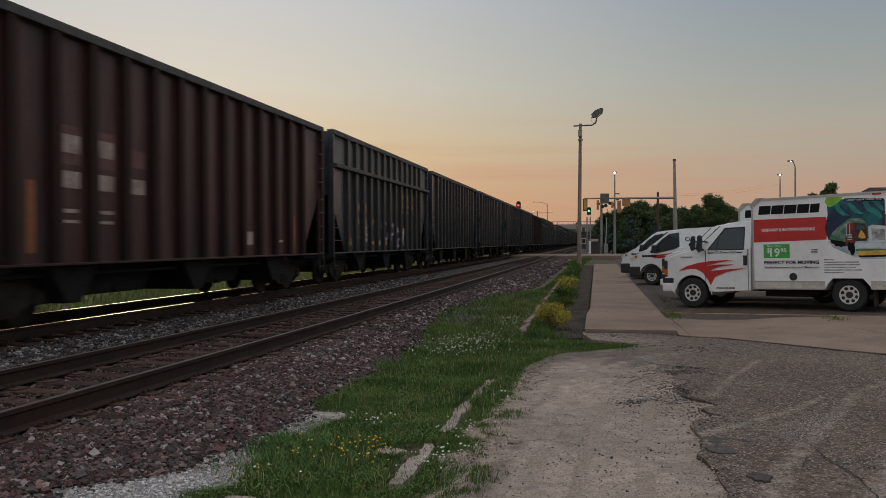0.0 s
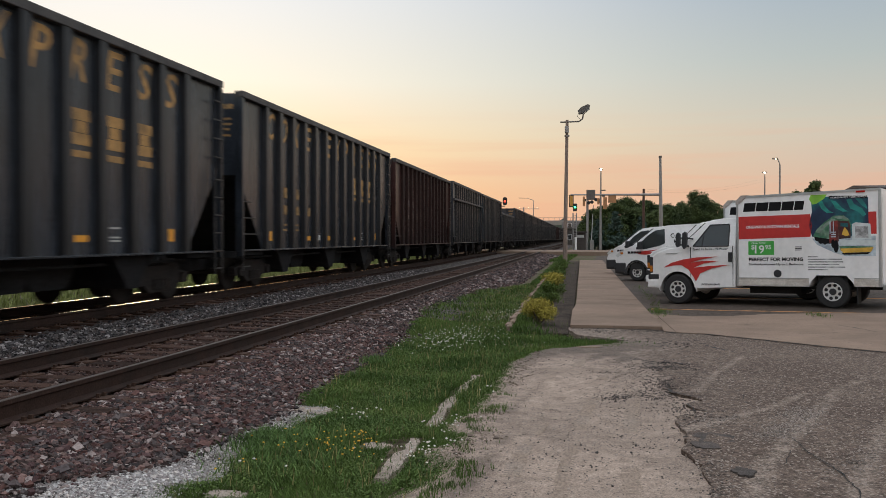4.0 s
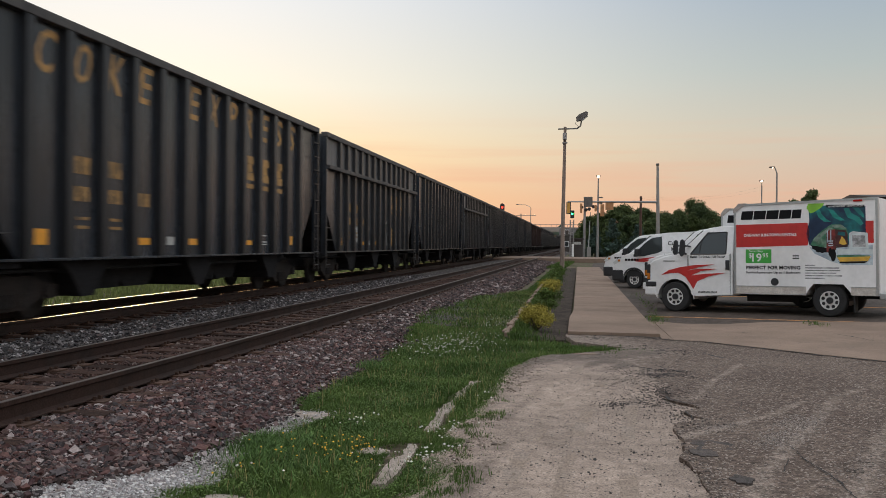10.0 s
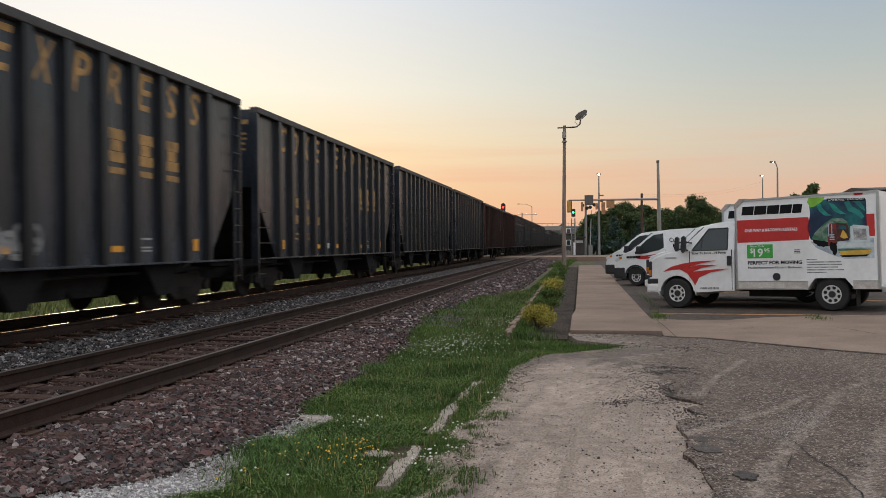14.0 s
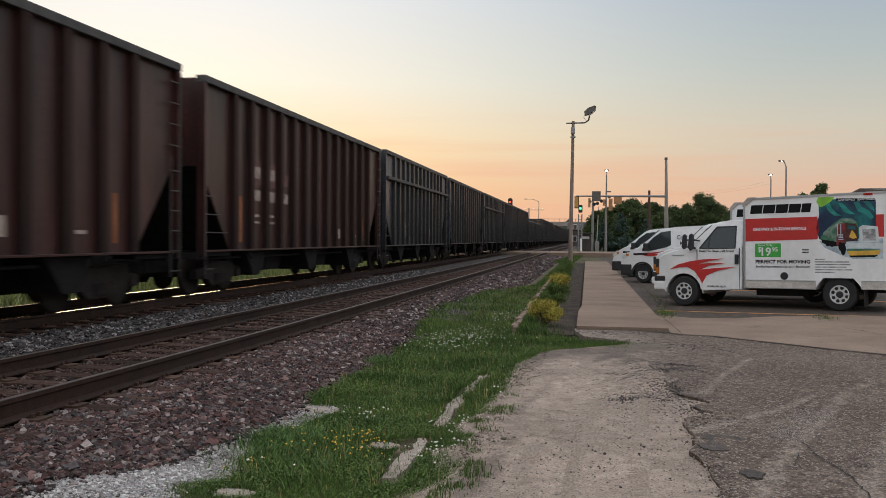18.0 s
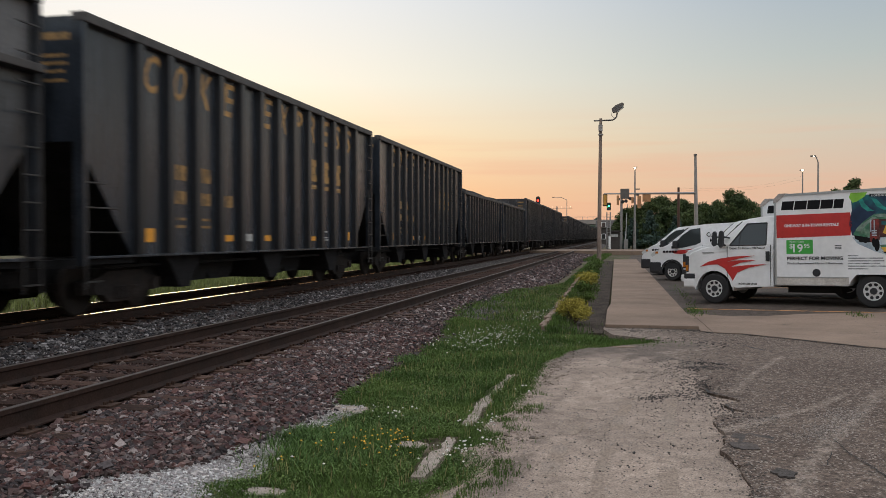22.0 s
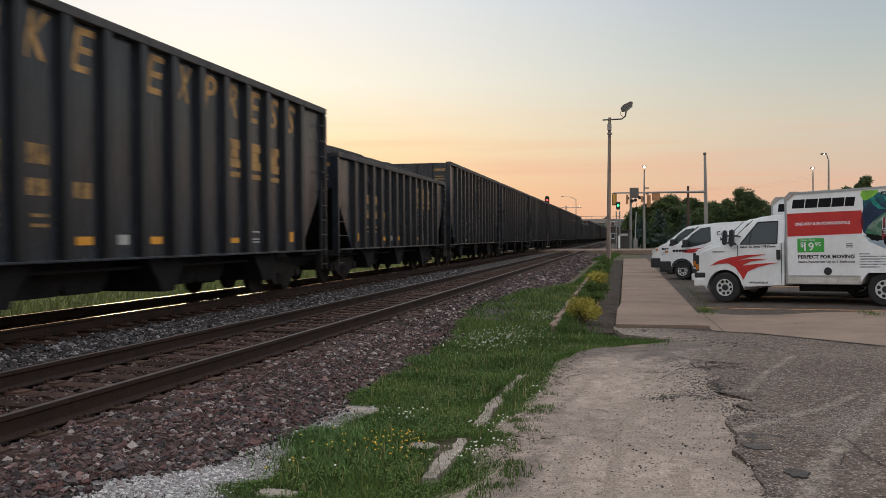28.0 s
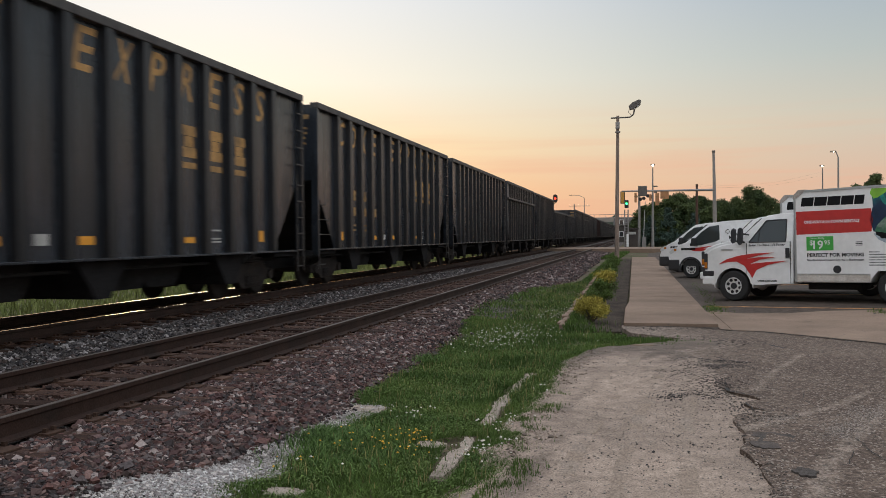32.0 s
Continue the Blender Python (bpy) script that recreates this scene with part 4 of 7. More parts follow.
            for q in (-0.89, 0.89):
                rod(side, (s * 1.05, q, 0.457), (s * 1.16, q, 0.457), 0.11, n=10)
            part("side_frame", side, M["bogie"], bog)
        part("bolster", boxes((-1.0, 1.0, -0.22, 0.22, 0.45, 0.75), bevel=0.02), M["bogie"], bog)
        for q in (-0.89, 0.89):
            ws = disc(bmesh.new(), (0.76, q, 0.457), (1, 0, 0), 0.457, 0.13, 28)
            disc(ws, (-0.76, q, 0.457), (1, 0, 0), 0.457, 0.13, 28)
            rod(ws, (-1.1, q, 0.457), (1.1, q, 0.457), 0.08, n=10)
            part("wheelset", ws, M["wheel"], bog)
    # hopper bays and centre sill
    part("centre_sill", boxes((-0.22, 0.22, -hb + 1, hb - 1, 0.62, sill)), M["under"], car)
    pitch = 4.2 if length > 14.8 else 3.6
    low = 0.27 if belt else 0.40
    bay_me = mesh("hopper_bay", prisms("x", ([(-0.68, sill + 0.01), (0.68, sill + 0.01), (0.27, 0.50), (0.20, 0.36), (-0.20, 0.36), (-0.27, 0.50)], -1.40, 1.40)), M["bay"])
    chute_me = mesh("outlet_chute", prisms("x", ([(-1.36, sill - 0.02), (1.36, sill - 0.02), (1.18, 0.55), (1.02, low), (0.10, low), (0.0, low + 0.15), (-0.10, low), (-1.02, low), (-1.18, 0.55)], -0.78, 0.78)), M["under"])
    end_me = mesh("outlet_chute", prisms("x", ([(-0.70, sill - 0.02), (0.60, sill - 0.02), (0.50, 0.55), (0.40, 0.38), (-0.42, 0.38), (-0.55, 0.55)], -1.0, 1.0)), M["under"])
    for y in (-pitch, 0.0, pitch):
        part("hopper_bay", bay_me, None, car).location.y = y
    for y, me in ((-pitch - 0.25, end_me), (-pitch / 2, chute_me), (pitch / 2, chute_me), (pitch + 0.25, end_me)):
        part("outlet_chute", me, None, car).location.y = y
    part("brake_pipe", rods(((1.2, -hb + 1, 0.8), (1.2, hb - 1, 0.8), 0.03), n=6), M["under"], car)
    if belt:
        # added sheet that carries the painted sky reflection above the belt
        part("upper_sheet", boxes((1.471, 1.476, -hb + 0.12, hb - 0.12, belt + 0.06, top - 0.1)), M["upper"], car, "grey upper side sheet paled for sky reflection")
        part("side_belt", boxes((1.44, 1.68, -hb + 0.05, hb - 0.05, belt - 0.06, belt + 0.06), bevel=0.015), M["chord"], car, "pale horizontal stiffener")
        part("side_belt", boxes((-1.68, -1.44, -hb + 0.05, hb - 0.05, belt - 0.07, belt + 0.07)), sheetmat, car)
    # load
    bm = bmesh.new()
    nx, ny = 9, 60
    heap = load if load is not None else -0.5
    grid = []
    for j in range(ny + 1):
        v = j / ny
        row = []
        for i in range(nx + 1):
            u = i / nx
            edge = min(1, 6 * v, 6 * (1 - v))
            z = top - (0.04 if heap > 0 else 0.25) + max(heap, 0) * 1.0 * math.sin(math.pi * u) ** 0.8 * edge + (heap if heap < 0 else 0)
            z += (0.07 if heap > 0 else 0.05) * noise.noise((u * 4, v * 14, length + heap * 9)) * edge
            row.append(bm.verts.new((-1.4 + 2.8 * u, -hb + 0.15 + (length - 0.3) * v, z)))
        grid.append(row)
    for g, h in zip(grid, grid[1:]):
        for i in range(nx):
            bm.faces.new((g[i], g[i + 1], h[i + 1], h[i]))
    part("coal_load", bm, M["coal"], car, "black heaped coal", smooth=True)

    # painted marks on the +x side, panel by panel (0 to 11 from the leading end)
    face = Matrix(((0, 0, 1, 0), (1, 0, 0, 0), (0, 1, 0, 0), (0, 0, 0, 1)))

    def mid(i):
        return -inner + step * (i + 0.5)

    def patch(i, z0, z1, w, material, name="marking", dy=0.0):
        part(name, boxes((1.471, 1.474 if name == "faded_patch" else 1.478, mid(i) + dy - w / 2, mid(i) + dy + w / 2, z0, z1)), material, car)

    # stencilled lines high on the end walls
    if marks in ("coke", "low", "plain"):
        for k, (z, w) in enumerate(((0.36, 0.52), (0.62, 0.42), (0.74, 0.42), (0.86, 0.34), (1.0, 0.36))):
            part("end_stencil", boxes((1.08 - w / 2, 1.08 + w / 2, -hb + 0.025, -hb + 0.031, top - z, top - z + (0.11 if k == 0 else 0.05))), M["paint_n"], car)
    if marks == "coke":
        for i, ch in enumerate("COKE EXPRESS"):
            if ch != " ":
                words(ch, 0.68, M["paint_y"], "letter", car, Matrix.Translation((1.474, mid(i) - 0.31, 3.78)) @ face @ Matrix(((1, 0.24, 0, 0), (0, 1, 0, 0), (0, 0, 1, 0), (0, 0, 0, 1))), 0.014, 0.45, "faded yellow letter")
    if marks in ("coke", "belt", "low", "plain"):
        z = {"coke": 2.76, "belt": 2.68, "low": 2.60, "plain": 2.8}[marks]
        for i in (8, 9, 10):
            patch(i, z, z + 0.185, 0.50, M["paint_y"], "emblem_block")
            patch(i, z + 0.195, z + 0.385, 0.32, M["paint_y"], "emblem_block")
            patch(i, z + 0.395, z + 0.58, 0.50, M["paint_y"], "emblem_block")
            patch(i, z - 0.20, z - 0.09, 0.50, M["paint_y"], "emblem_bar")
        for i, w in ((1, 0.5), (2, 0.46)):
            for dy in (-w * 0.28, w * 0.28):
                patch(i, 2.34, 2.62, w * 0.46, M["paint_n"], "stencil_block", dy - 0.06)
        for i in (1, 2, 3):
            for dy in (-0.13, 0.13):
                patch(i, 1.90, 2.14, 0.21, M["paint_n"], "stencil_block", dy - 0.06)
        for i in (1, 2):
            patch(i, 1.60, 1.65, 0.34, M["paint_n"], "stencil_bar")
            patch(i, 1.46, 1.51, 0.34, M["paint_n"], "stencil_bar")
        patch(0, 1.2, 1.44, 0.38, M["paint_o"], "reflective_patch", -0.12)
        patch(3, 1.2, 1.33, 0.40, M["paint_o"], "reflective_patch")
        patch(4, 1.2, 1.36, 0.30, M["paint_g"], "data_panel")
        patch(5, 1.2, 1.33, 0.36, M["paint_o"], "reflective_patch")
        patch(8, 1.2, 1.31, 0.36, M["paint_o"], "reflective_patch")
        for z in (1.2, 1.26, 1.42):
            patch(9, z, z + 0.03, 0.34, M["paint_g"], "stencil_bar")
        patch(11, 1.2, 1.44, 0.22, M["paint_o"], "reflective_patch")
        if marks == "belt":
            patch(8, 1.25, 1.9, 0.14, M["paint_y"], "reflective_patch", 0.2)
            patch(2, 1.3, 1.85, 0.40, M["paint_g"], "faded_patch")
    if marks == "brown":
        for i in (1, 2, 3):
            patch(i, 2.5 if i < 3 else 2.6, 3.1 if i < 3 else 2.9, 0.48, M["faint"], "faded_patch")
        for i, dy in ((1, -0.1), (1, 0.12), (2, -0.12), (2, 0.1)):
            patch(i, 2.68, 2.96, 0.19, M["paint_w"], "stencil_block", dy)
        for i in (1, 2, 3):
            for dy in (-0.11, 0.11):
                patch(i, 2.14, 2.40, 0.19, M["paint_w"], "stencil_block", dy)
        for i in (1, 2):
            patch(i, 1.76, 1.82, 0.36, M["paint_w"], "stencil_bar")
            patch(i, 1.60, 1.65, 0.36, M["paint_w"], "stencil_bar")
        patch(0, 1.15, 2.2, 0.16, M["rusty"], "reflective_patch")
        patch(8, 1.25, 1.55, 0.34, M["paint_w"], "data_panel")
        patch(10, 1.3, 1.36, 0.3, M["paint_w"], "stencil_bar")
        patch(11, 1.15, 2.0, 0.14, M["rusty"], "reflective_patch")
    return car


M["faint"] = mat("faded_maroon_panel", (0.12, 0.055, 0.05), 0.7, vary=0.2, scale=2, fine=12, bump=0)
M["rusty"] = mat("faded_orange_panel", (0.26, 0.085, 0.025), 0.6, vary=0.2, scale=2, fine=12, bump=0)

KINDS = {
    "A": hopper_car("hopper_car", "dark grey ribbed coal hopper car with faded yellow lettering", 15.2, 4.63, M["hopper"], load=0.10, marks="coke"),
    "B": hopper_car("hopper_car", "grey ribbed coal hopper car with a raised belted side", 14.4, 4.64, M["hopper_b"], belt=3.62, marks="belt"),
    "C": hopper_car("hopper_car", "oxide brown ribbed coal hopper car with chalky stencils", 14.9, 4.55, M["brown"], marks="brown"),
    "D": hopper_car("hopper_car", "low dark grey hopper car heaped with black coal", 14.2, 3.63, M["hopper"], load=0.58, marks="low"),
    "E": hopper_car("hopper_car", "plain grey ribbed coal hopper car with small yellow marks", 15.2, 4.6, M["hopper_b"], marks="plain"),
}

# ---------------------------------------------------------------- vehicles; local x ahead, y to the left, z up
SIDE = Matrix(((-1, 0, 0, 0), (0, 0, 1, 0), (0, 1, 0, 0), (0, 0, 0, 1)))


def on_side(x, y, z):
    return Matrix.Translation((x, y, z)) @ SIDE


def flank(bm, pts, y0, y1):
    """A polygon of (x, z) as a thin sheet between two depths y."""
    return prism(bm, pts, "y", y0, y1)


def shell(lower, wide):
    """A body from a side profile of (x, z), its half width given by z, with softened long edges."""
    bm = bmesh.new()
    a = [bm.verts.new((x, wide(z), z)) for x, z in lower]
    b = [bm.verts.new((x, -wide(z), z)) for x, z in lower]
    k = len(lower)
    rim = []
    for i in range(k):
        f = bm.faces.new((a[i], a[(i + 1) % k], b[(i + 1) % k], b[i]))
    fa, fb = bm.faces.new(a[::-1]), bm.faces.new(b)
    es = list(fa.edges) + list(fb.edges)
    bmesh.ops.bevel(bm, geom=es, offset=0.035, segments=3, affect="EDGES", profile=0.6)
    bmesh.ops.triangulate(bm, faces=[f for f in bm.faces if len(f.verts) > 4])
    return bm


def arch(cx, cz, r, a0, a1, n=12):
    return [(cx + r * math.cos(radians(a0 + (a1 - a0) * i / n)), cz + r * math.sin(radians(a0 + (a1 - a0) * i / n))) for i in range(n + 1)]


def road_wheel(parent, x, y, r, w, out):
    """A wheel whose outer face looks to the side out (1 or -1) of y."""
    wh = part("wheel", disc(bmesh.new(), (0, 0, 0), (0, 1, 0), r, w, 36, hub=r * 0.56), M["tyre"], parent)
    wh.location = (x, y, r)
    rim = disc(bmesh.new(), (0, out * w * 0.22, 0), (0, 1, 0), r * 0.575, 0.05, 32)
    ring = disc(rim, (0, out * w * 0.42, 0), (0, 1, 0), r * 0.60, 0.04, 32, hub=r * 0.50)
    part("rim", rim, M["rim"], wh)
    for i in range(8):
        a = 2 * math.pi * i / 8 + 0.3
        c = (r * 0.41 * math.cos(a), out * (w * 0.22 + 0.026), r * 0.41 * math.sin(a))
        part("rim_hole", disc(bmesh.new(), c, (0, 1, 0), r * 0.105, 0.012, 12), M["chassis"], wh)
    hub = part("hub", disc(bmesh.new(), (0, out * (w * 0.22 + 0.035), 0), (0, 1, 0), r * 0.20, 0.07, 16), M["plastic"], wh)
    return wh


def moving_truck(m, full=True):
    tr = thing("moving_truck", "white rental moving truck with red-banded box and cab swooshes", "truck", "parked rental vehicles", m=m)
    low = [(0.71, 0.52), (0.71, 0.74), (0.703, 1.08), (0.665, 1.18), (0.57, 1.265), (0.27, 1.37), (-0.06, 1.41), (-1.44, 1.42), (-1.44, 0.43), (-0.50, 0.43)] + arch(0, 0.37, 0.47, 187, -7, 14)[::1] + [(0.50, 0.42)]
    body = part("cab_body", shell(low, lambda z: 0.985 if z < 0.9 else 0.985 - 0.05 * (z - 0.9)), M["truck"], tr, smooth=False)
    part("cab_roof", shell([(-0.04, 1.40), (-0.68, 1.99), (-0.82, 2.05), (-1.1, 2.085), (-1.44, 2.09), (-1.44, 1.40)], lambda z: 0.955 - 0.2 * (z - 1.4)), M["truck"], tr)
    for s in (1, -1):
        w = lambda z: s * (0.966 - 0.2 * (z - 1.4))
        bm = bmesh.new()
        q = [(-0.40, 1.42), (-0.80, 1.93), (-1.27, 1.94), (-1.27, 1.42)]
        vs = [bm.verts.new((x, w(z), z)) for x, z in q] + [bm.verts.new((x, w(z) - s * 0.02, z)) for x, z in q]
        bm.faces.new(vs[:4])
        for i in range(4):
            bm.faces.new((vs[i], vs[(i + 1) % 4], vs[4 + (i + 1) % 4], vs[4 + i]))
        part("side_window", bm, M["glass"], tr, "dark side window")
        bm = bmesh.new()
        for (x0, z0), (x1, z1) in zip(q, q[1:] + q[:1]):
            rod(bm, (x0, w(z0), z0), (x1, w(z1), z1), 0.016, n=6)
        rod(bm, (-0.62, w(1.42), 1.42), (-0.66, w(1.75), 1.75), 0.012, n=6)
        part("window_seal", bm, M["plastic"], tr)
        # mirror on its arm
        mi = part("door_mirror", prisms("y", ([(-0.22, 1.36), (-0.17, 1.44), (-0.20, 1.74), (-0.25, 1.78), (-0.30, 1.74), (-0.29, 1.42)], *sorted((s * 1.04, s * 1.13)))), M["plastic"], tr, "black door mirror")
        part("mirror_arm", rods(((-0.28, s * 0.95, 1.42), (-0.24, s * 1.08, 1.46), 0.025), ((-0.40, s * 0.95, 1.60), (-0.24, s * 1.08, 1.64), 0.02)), M["plastic"], mi)
        part("arch_liner", prisms("y", (arch(0, 0.37, 0.464, 187, -7, 14), *sorted((s * 0.55, s * 0.725)))), M["chassis"], tr, "dark wheel arch")
        # door outline, handle, marker lamp
        for r in ((-0.345, -0.335, 0.46, 1.40), (-1.385, -1.375, 0.46, 1.42)):
            part("door_gap", boxes((r[0], r[1], *sorted((s * 0.90, s * 0.987)), r[2], r[3])), M["chassis"], tr)
        part("door_handle", boxes((-1.36, -1.27, *sorted((s * 0.96, s * 1.0)), 1.04, 1.27), bevel=0.012), M["plastic"], tr, "black door handle")
        hl = part("headlight", boxes((0.64, 0.735, *sorted((s * 0.55, s * 0.992)), 0.76, 1.17), bevel=0.03), M["plastic"], tr, "black headlight surround")
        part("lens", boxes((0.71, 0.739, *sorted((s * 0.60, s * 0.93)), 0.95, 1.12), bevel=0.01), M["lens"], hl)
        part("marker_lens", boxes((0.655, 0.725, *sorted((s * 0.975, s * 1.0)), 0.80, 0.95), bevel=0.008), M["lens_o"], hl, "amber side marker")
    # windscreen
    bm = bmesh.new()
    vs = [bm.verts.new(p) for p in ((-0.08, 0.86, 1.455), (-0.08, -0.86, 1.455), (-0.645, -0.78, 1.975), (-0.645, 0.78, 1.975))]
    f = bm.faces.new(vs)
    bmesh.ops.translate(bm, verts=vs, vec=(0.014, 0, 0.014))
    part("windscreen", bm, M["glass"], tr, "dark windscreen")
    gr = part("grille", boxes((0.64, 0.728, -0.54, 0.54, 0.80, 1.14), bevel=0.02), M["plastic"], tr, "black front grille")
    for z in (0.86, 0.93, 1.0, 1.07):
        part("grille_bar", boxes((0.72, 0.737, -0.5, 0.5, z - 0.012, z + 0.012)), M["alu"], gr)
    bu = part("front_bumper", boxes((0.50, 0.79, -1.0, 1.0, 0.40, 0.60), bevel=0.04), M["truck"], tr, "white front bumper")
    part("bumper_cap", boxes((0.48, 0.775, -0.995, 0.995, 0.605, 0.74), bevel=0.03), M["plastic"], bu, "black upper bumper strip")
    # swooshes on fender and door
    y = 0.988
    for pts in ([(0.36, 0.90), (0.15, 1.02), (-0.15, 1.10), (-0.50, 1.15), (-1.02, 1.17), (-0.62, 1.10), (-0.32, 1.02), (-0.62, 1.06), (-1.05, 1.06), (-0.66, 1.0), (-0.42, 0.90), (-0.80, 0.94), (-1.30, 0.97),
                  (-0.86, 0.88), (-0.58, 0.76), (-0.47, 0.56), (-0.42, 0.66), (-0.28, 0.86), (-0.10, 0.96), (0.12, 0.95)],):
        part("swoosh", flank(bmesh.new(), pts, y - 0.006, y + 0.002), M["red"], tr, "red swoosh decal")
    words("Easier To Drive - V8 Power", 0.055, M["black"], "door_lettering", tr, on_side(-0.40, 0.975, 1.325), 0.02, 0.86, "small dark lettering")
    part("emblem_strip", boxes((0.0, 0.30, 0.972, 0.979, 1.235, 1.262)), M["alu"], tr)
    words("UNDER 8,000 GROSS", 0.05, M["black"], "sill_lettering", tr, on_side(-0.60, 0.989, 0.47), 0.03, 0.46, "small dark lettering")
    # box
    bx = part("box", shell([(-1.50, 0.47), (-1.50, 2.46), (-1.62, 2.58), (-4.60, 2.62), (-4.60, 0.49), (-4.08, 0.49), (-3.92, 0.77), (-3.26, 0.77), (-3.10, 0.47)], lambda z: 1.03), M["box"], tr)
    for s in (1, -1):
        part("roof_rail", prisms("y", ([(-1.51, 2.42), (-1.64, 2.585), (-4.61, 2.625), (-4.61, 2.575), (-1.68, 2.535), (-1.57, 2.40)], *sorted((s * 1.02, s * 1.045)))), M["alu"], bx)
        part("corner_rail", boxes((-1.545, -1.495, *sorted((s * 1.0, s * 1.044)), 0.47, 2.42), bevel=0.008), M["alu"], bx)
        part("rear_rail", boxes((-4.62, -4.56, *sorted((s * 1.0, s * 1.046)), 0.49, 2.6), bevel=0.008), M["alu"], bx)
        part("skirt_rail", boxes((-3.12, -1.5, *sorted((s * 1.02, s * 1.042)), 0.655, 0.675), (-4.6, -4.06, *sorted((s * 1.02, s * 1.042)), 0.665, 0.685)), M["alu"], bx)
    for x0, x1 in ((-3.12, -1.55), (-4.56, -4.06)):
        part("skirt", boxes((x0, x1, 1.028, 1.036, 0.50, 0.655)), M["skirt"], bx, "dirty beige lower skirt")
    for x in (-1.62, -2.0, -2.4, -2.8, -3.08, -4.12, -4.5):
        part("rivet", disc(bmesh.new(), (x, 1.036, 0.63), (0, 1, 0), 0.012, 0.008, 8), M["alu"], bx)
    part("roof_cap", prisms("y", ([(-1.49, 2.38), (-1.49, 2.47), (-1.61, 2.60), (-1.78, 2.602), (-1.70, 2.52), (-1.58, 2.42)], -1.05, 1.05)), M["capgrey"], bx, "scuffed grey front cap")
    part("wheel_housing", boxes((-3.9, -3.28, -0.9, 0.9, 0.49, 0.755)), M["chassis"], bx)
    part("rear_door", boxes((-4.63, -4.60, -0.94, 0.94, 0.6, 2.5), bevel=0.01), M["box"], bx)
    Y = 1.031

    def decal(name, pts, material, label="", dy=0.0):
        part(name, flank(bmesh.new(), pts, Y - 0.003, Y + 0.002 + dy), material, bx, label)

    decal("red_band", [(-1.55, 1.57), (-1.55, 2.10), (-3.16, 2.11), (-3.20, 1.85), (-3.16, 1.60)], M["red"], "red band")
    decal("red_band", [(-4.36, 2.12), (-4.36, 1.64), (-4.52, 1.64), (-4.52, 2.12)], M["red"], "red band")
    # emblem: plain black bars the size of the lettering
    for x, w in ((-1.66, 0.27), (-1.95, 0.27), (-2.24, 0.27), (-2.53, 0.26), (-2.81, 0.20)):
        decal("emblem_block", [(x, 2.215), (x - 0.03, 2.415), (x - 0.03 - w, 2.415), (x - w, 2.215)], M["black"], dy=0.001)
    words("ONE-WAY & IN-TOWN RENTALS", 0.072, M["white"], "band_lettering", bx, on_side(-1.73, Y + 0.004, 1.815), 0.03, 1.19, "white lettering on the red band")
    decal("price_sign", [(-1.77, 1.20), (-1.77, 1.52), (-2.36, 1.52), (-2.36, 1.20)], M["green"], "green price sticker")
    words("$", 0.13, M["white"], "price_lettering", bx, on_side(-1.84, Y + 0.004, 1.31), 0.012)
    words("19", 0.20, M["white"], "price_lettering", bx, on_side(-1.92, Y + 0.004, 1.23), 0.02, 0.22)
    words("95", 0.10, M["white"], "price_lettering", bx, on_side(-2.16, Y + 0.004, 1.33), 0.012, 0.13)
    words("Now Only", 0.06, M["white"], "price_lettering", bx, on_side(-1.85, Y + 0.004, 1.445), 0.004, 0.32)
    words("PERFECT FOR MOVING", 0.085, M["black"], "slogan_lettering", bx, on_side(-1.78, Y + 0.004, 1.055), 0.035, 1.22, "bold black lettering")
    words("Studio/Apartment Up to 1 Bedroom", 0.065, M["black"], "slogan_lettering", bx, on_side(-1.78, Y + 0.004, 0.945), 0.025, 1.22, "small black lettering")
    filler = part("fuel_filler", disc(bmesh.new(), (-2.43, Y, 0.77), (0, 1, 0), 0.088, 0.02, 20), M["plastic"], bx, "round black fuel filler")
    for i in range(3):
        decal("stencil_bar", [(-2.83, 1.37 - 0.035 * i), (-2.83, 1.385 - 0.035 * i), (-2.97, 1.385 - 0.035 * i), (-2.97, 1.37 - 0.035 * i)], M["black"])
    for x in (-1.72, -4.42):
        part("reflector", boxes((x - 0.09, x + 0.09, Y - 0.002, Y + 0.004, 0.575, 0.605)), M["lens_r"], bx, "red reflector strip")
    part("marker_lamp", boxes((-4.30, -4.12, Y + 0.0, Y + 0.02, 2.545, 2.585)), M["lens_r"], bx, "red marker lamp")
    # printed picture: night sky with green lights, a tanker truck on a snow road, a silver cabinet
    decal("picture", [(-3.18, 2.50), (-4.36, 2.44), (-4.37, 1.64), (-4.0, 1.60), (-3.6, 1.66), (-3.42, 1.55), (-3.2, 1.60), (-3.13, 1.85), (-3.2, 2.15)], M["navy"], "deep blue printed picture")
    decal("picture", [(-3.2, 1.56), (-3.42, 1.54), (-3.62, 1.62), (-4.5, 1.60), (-4.5, 1.16), (-3.9, 1.16), (-3.66, 1.24), (-3.3, 1.42)], M["ice"], "pale printed snow")
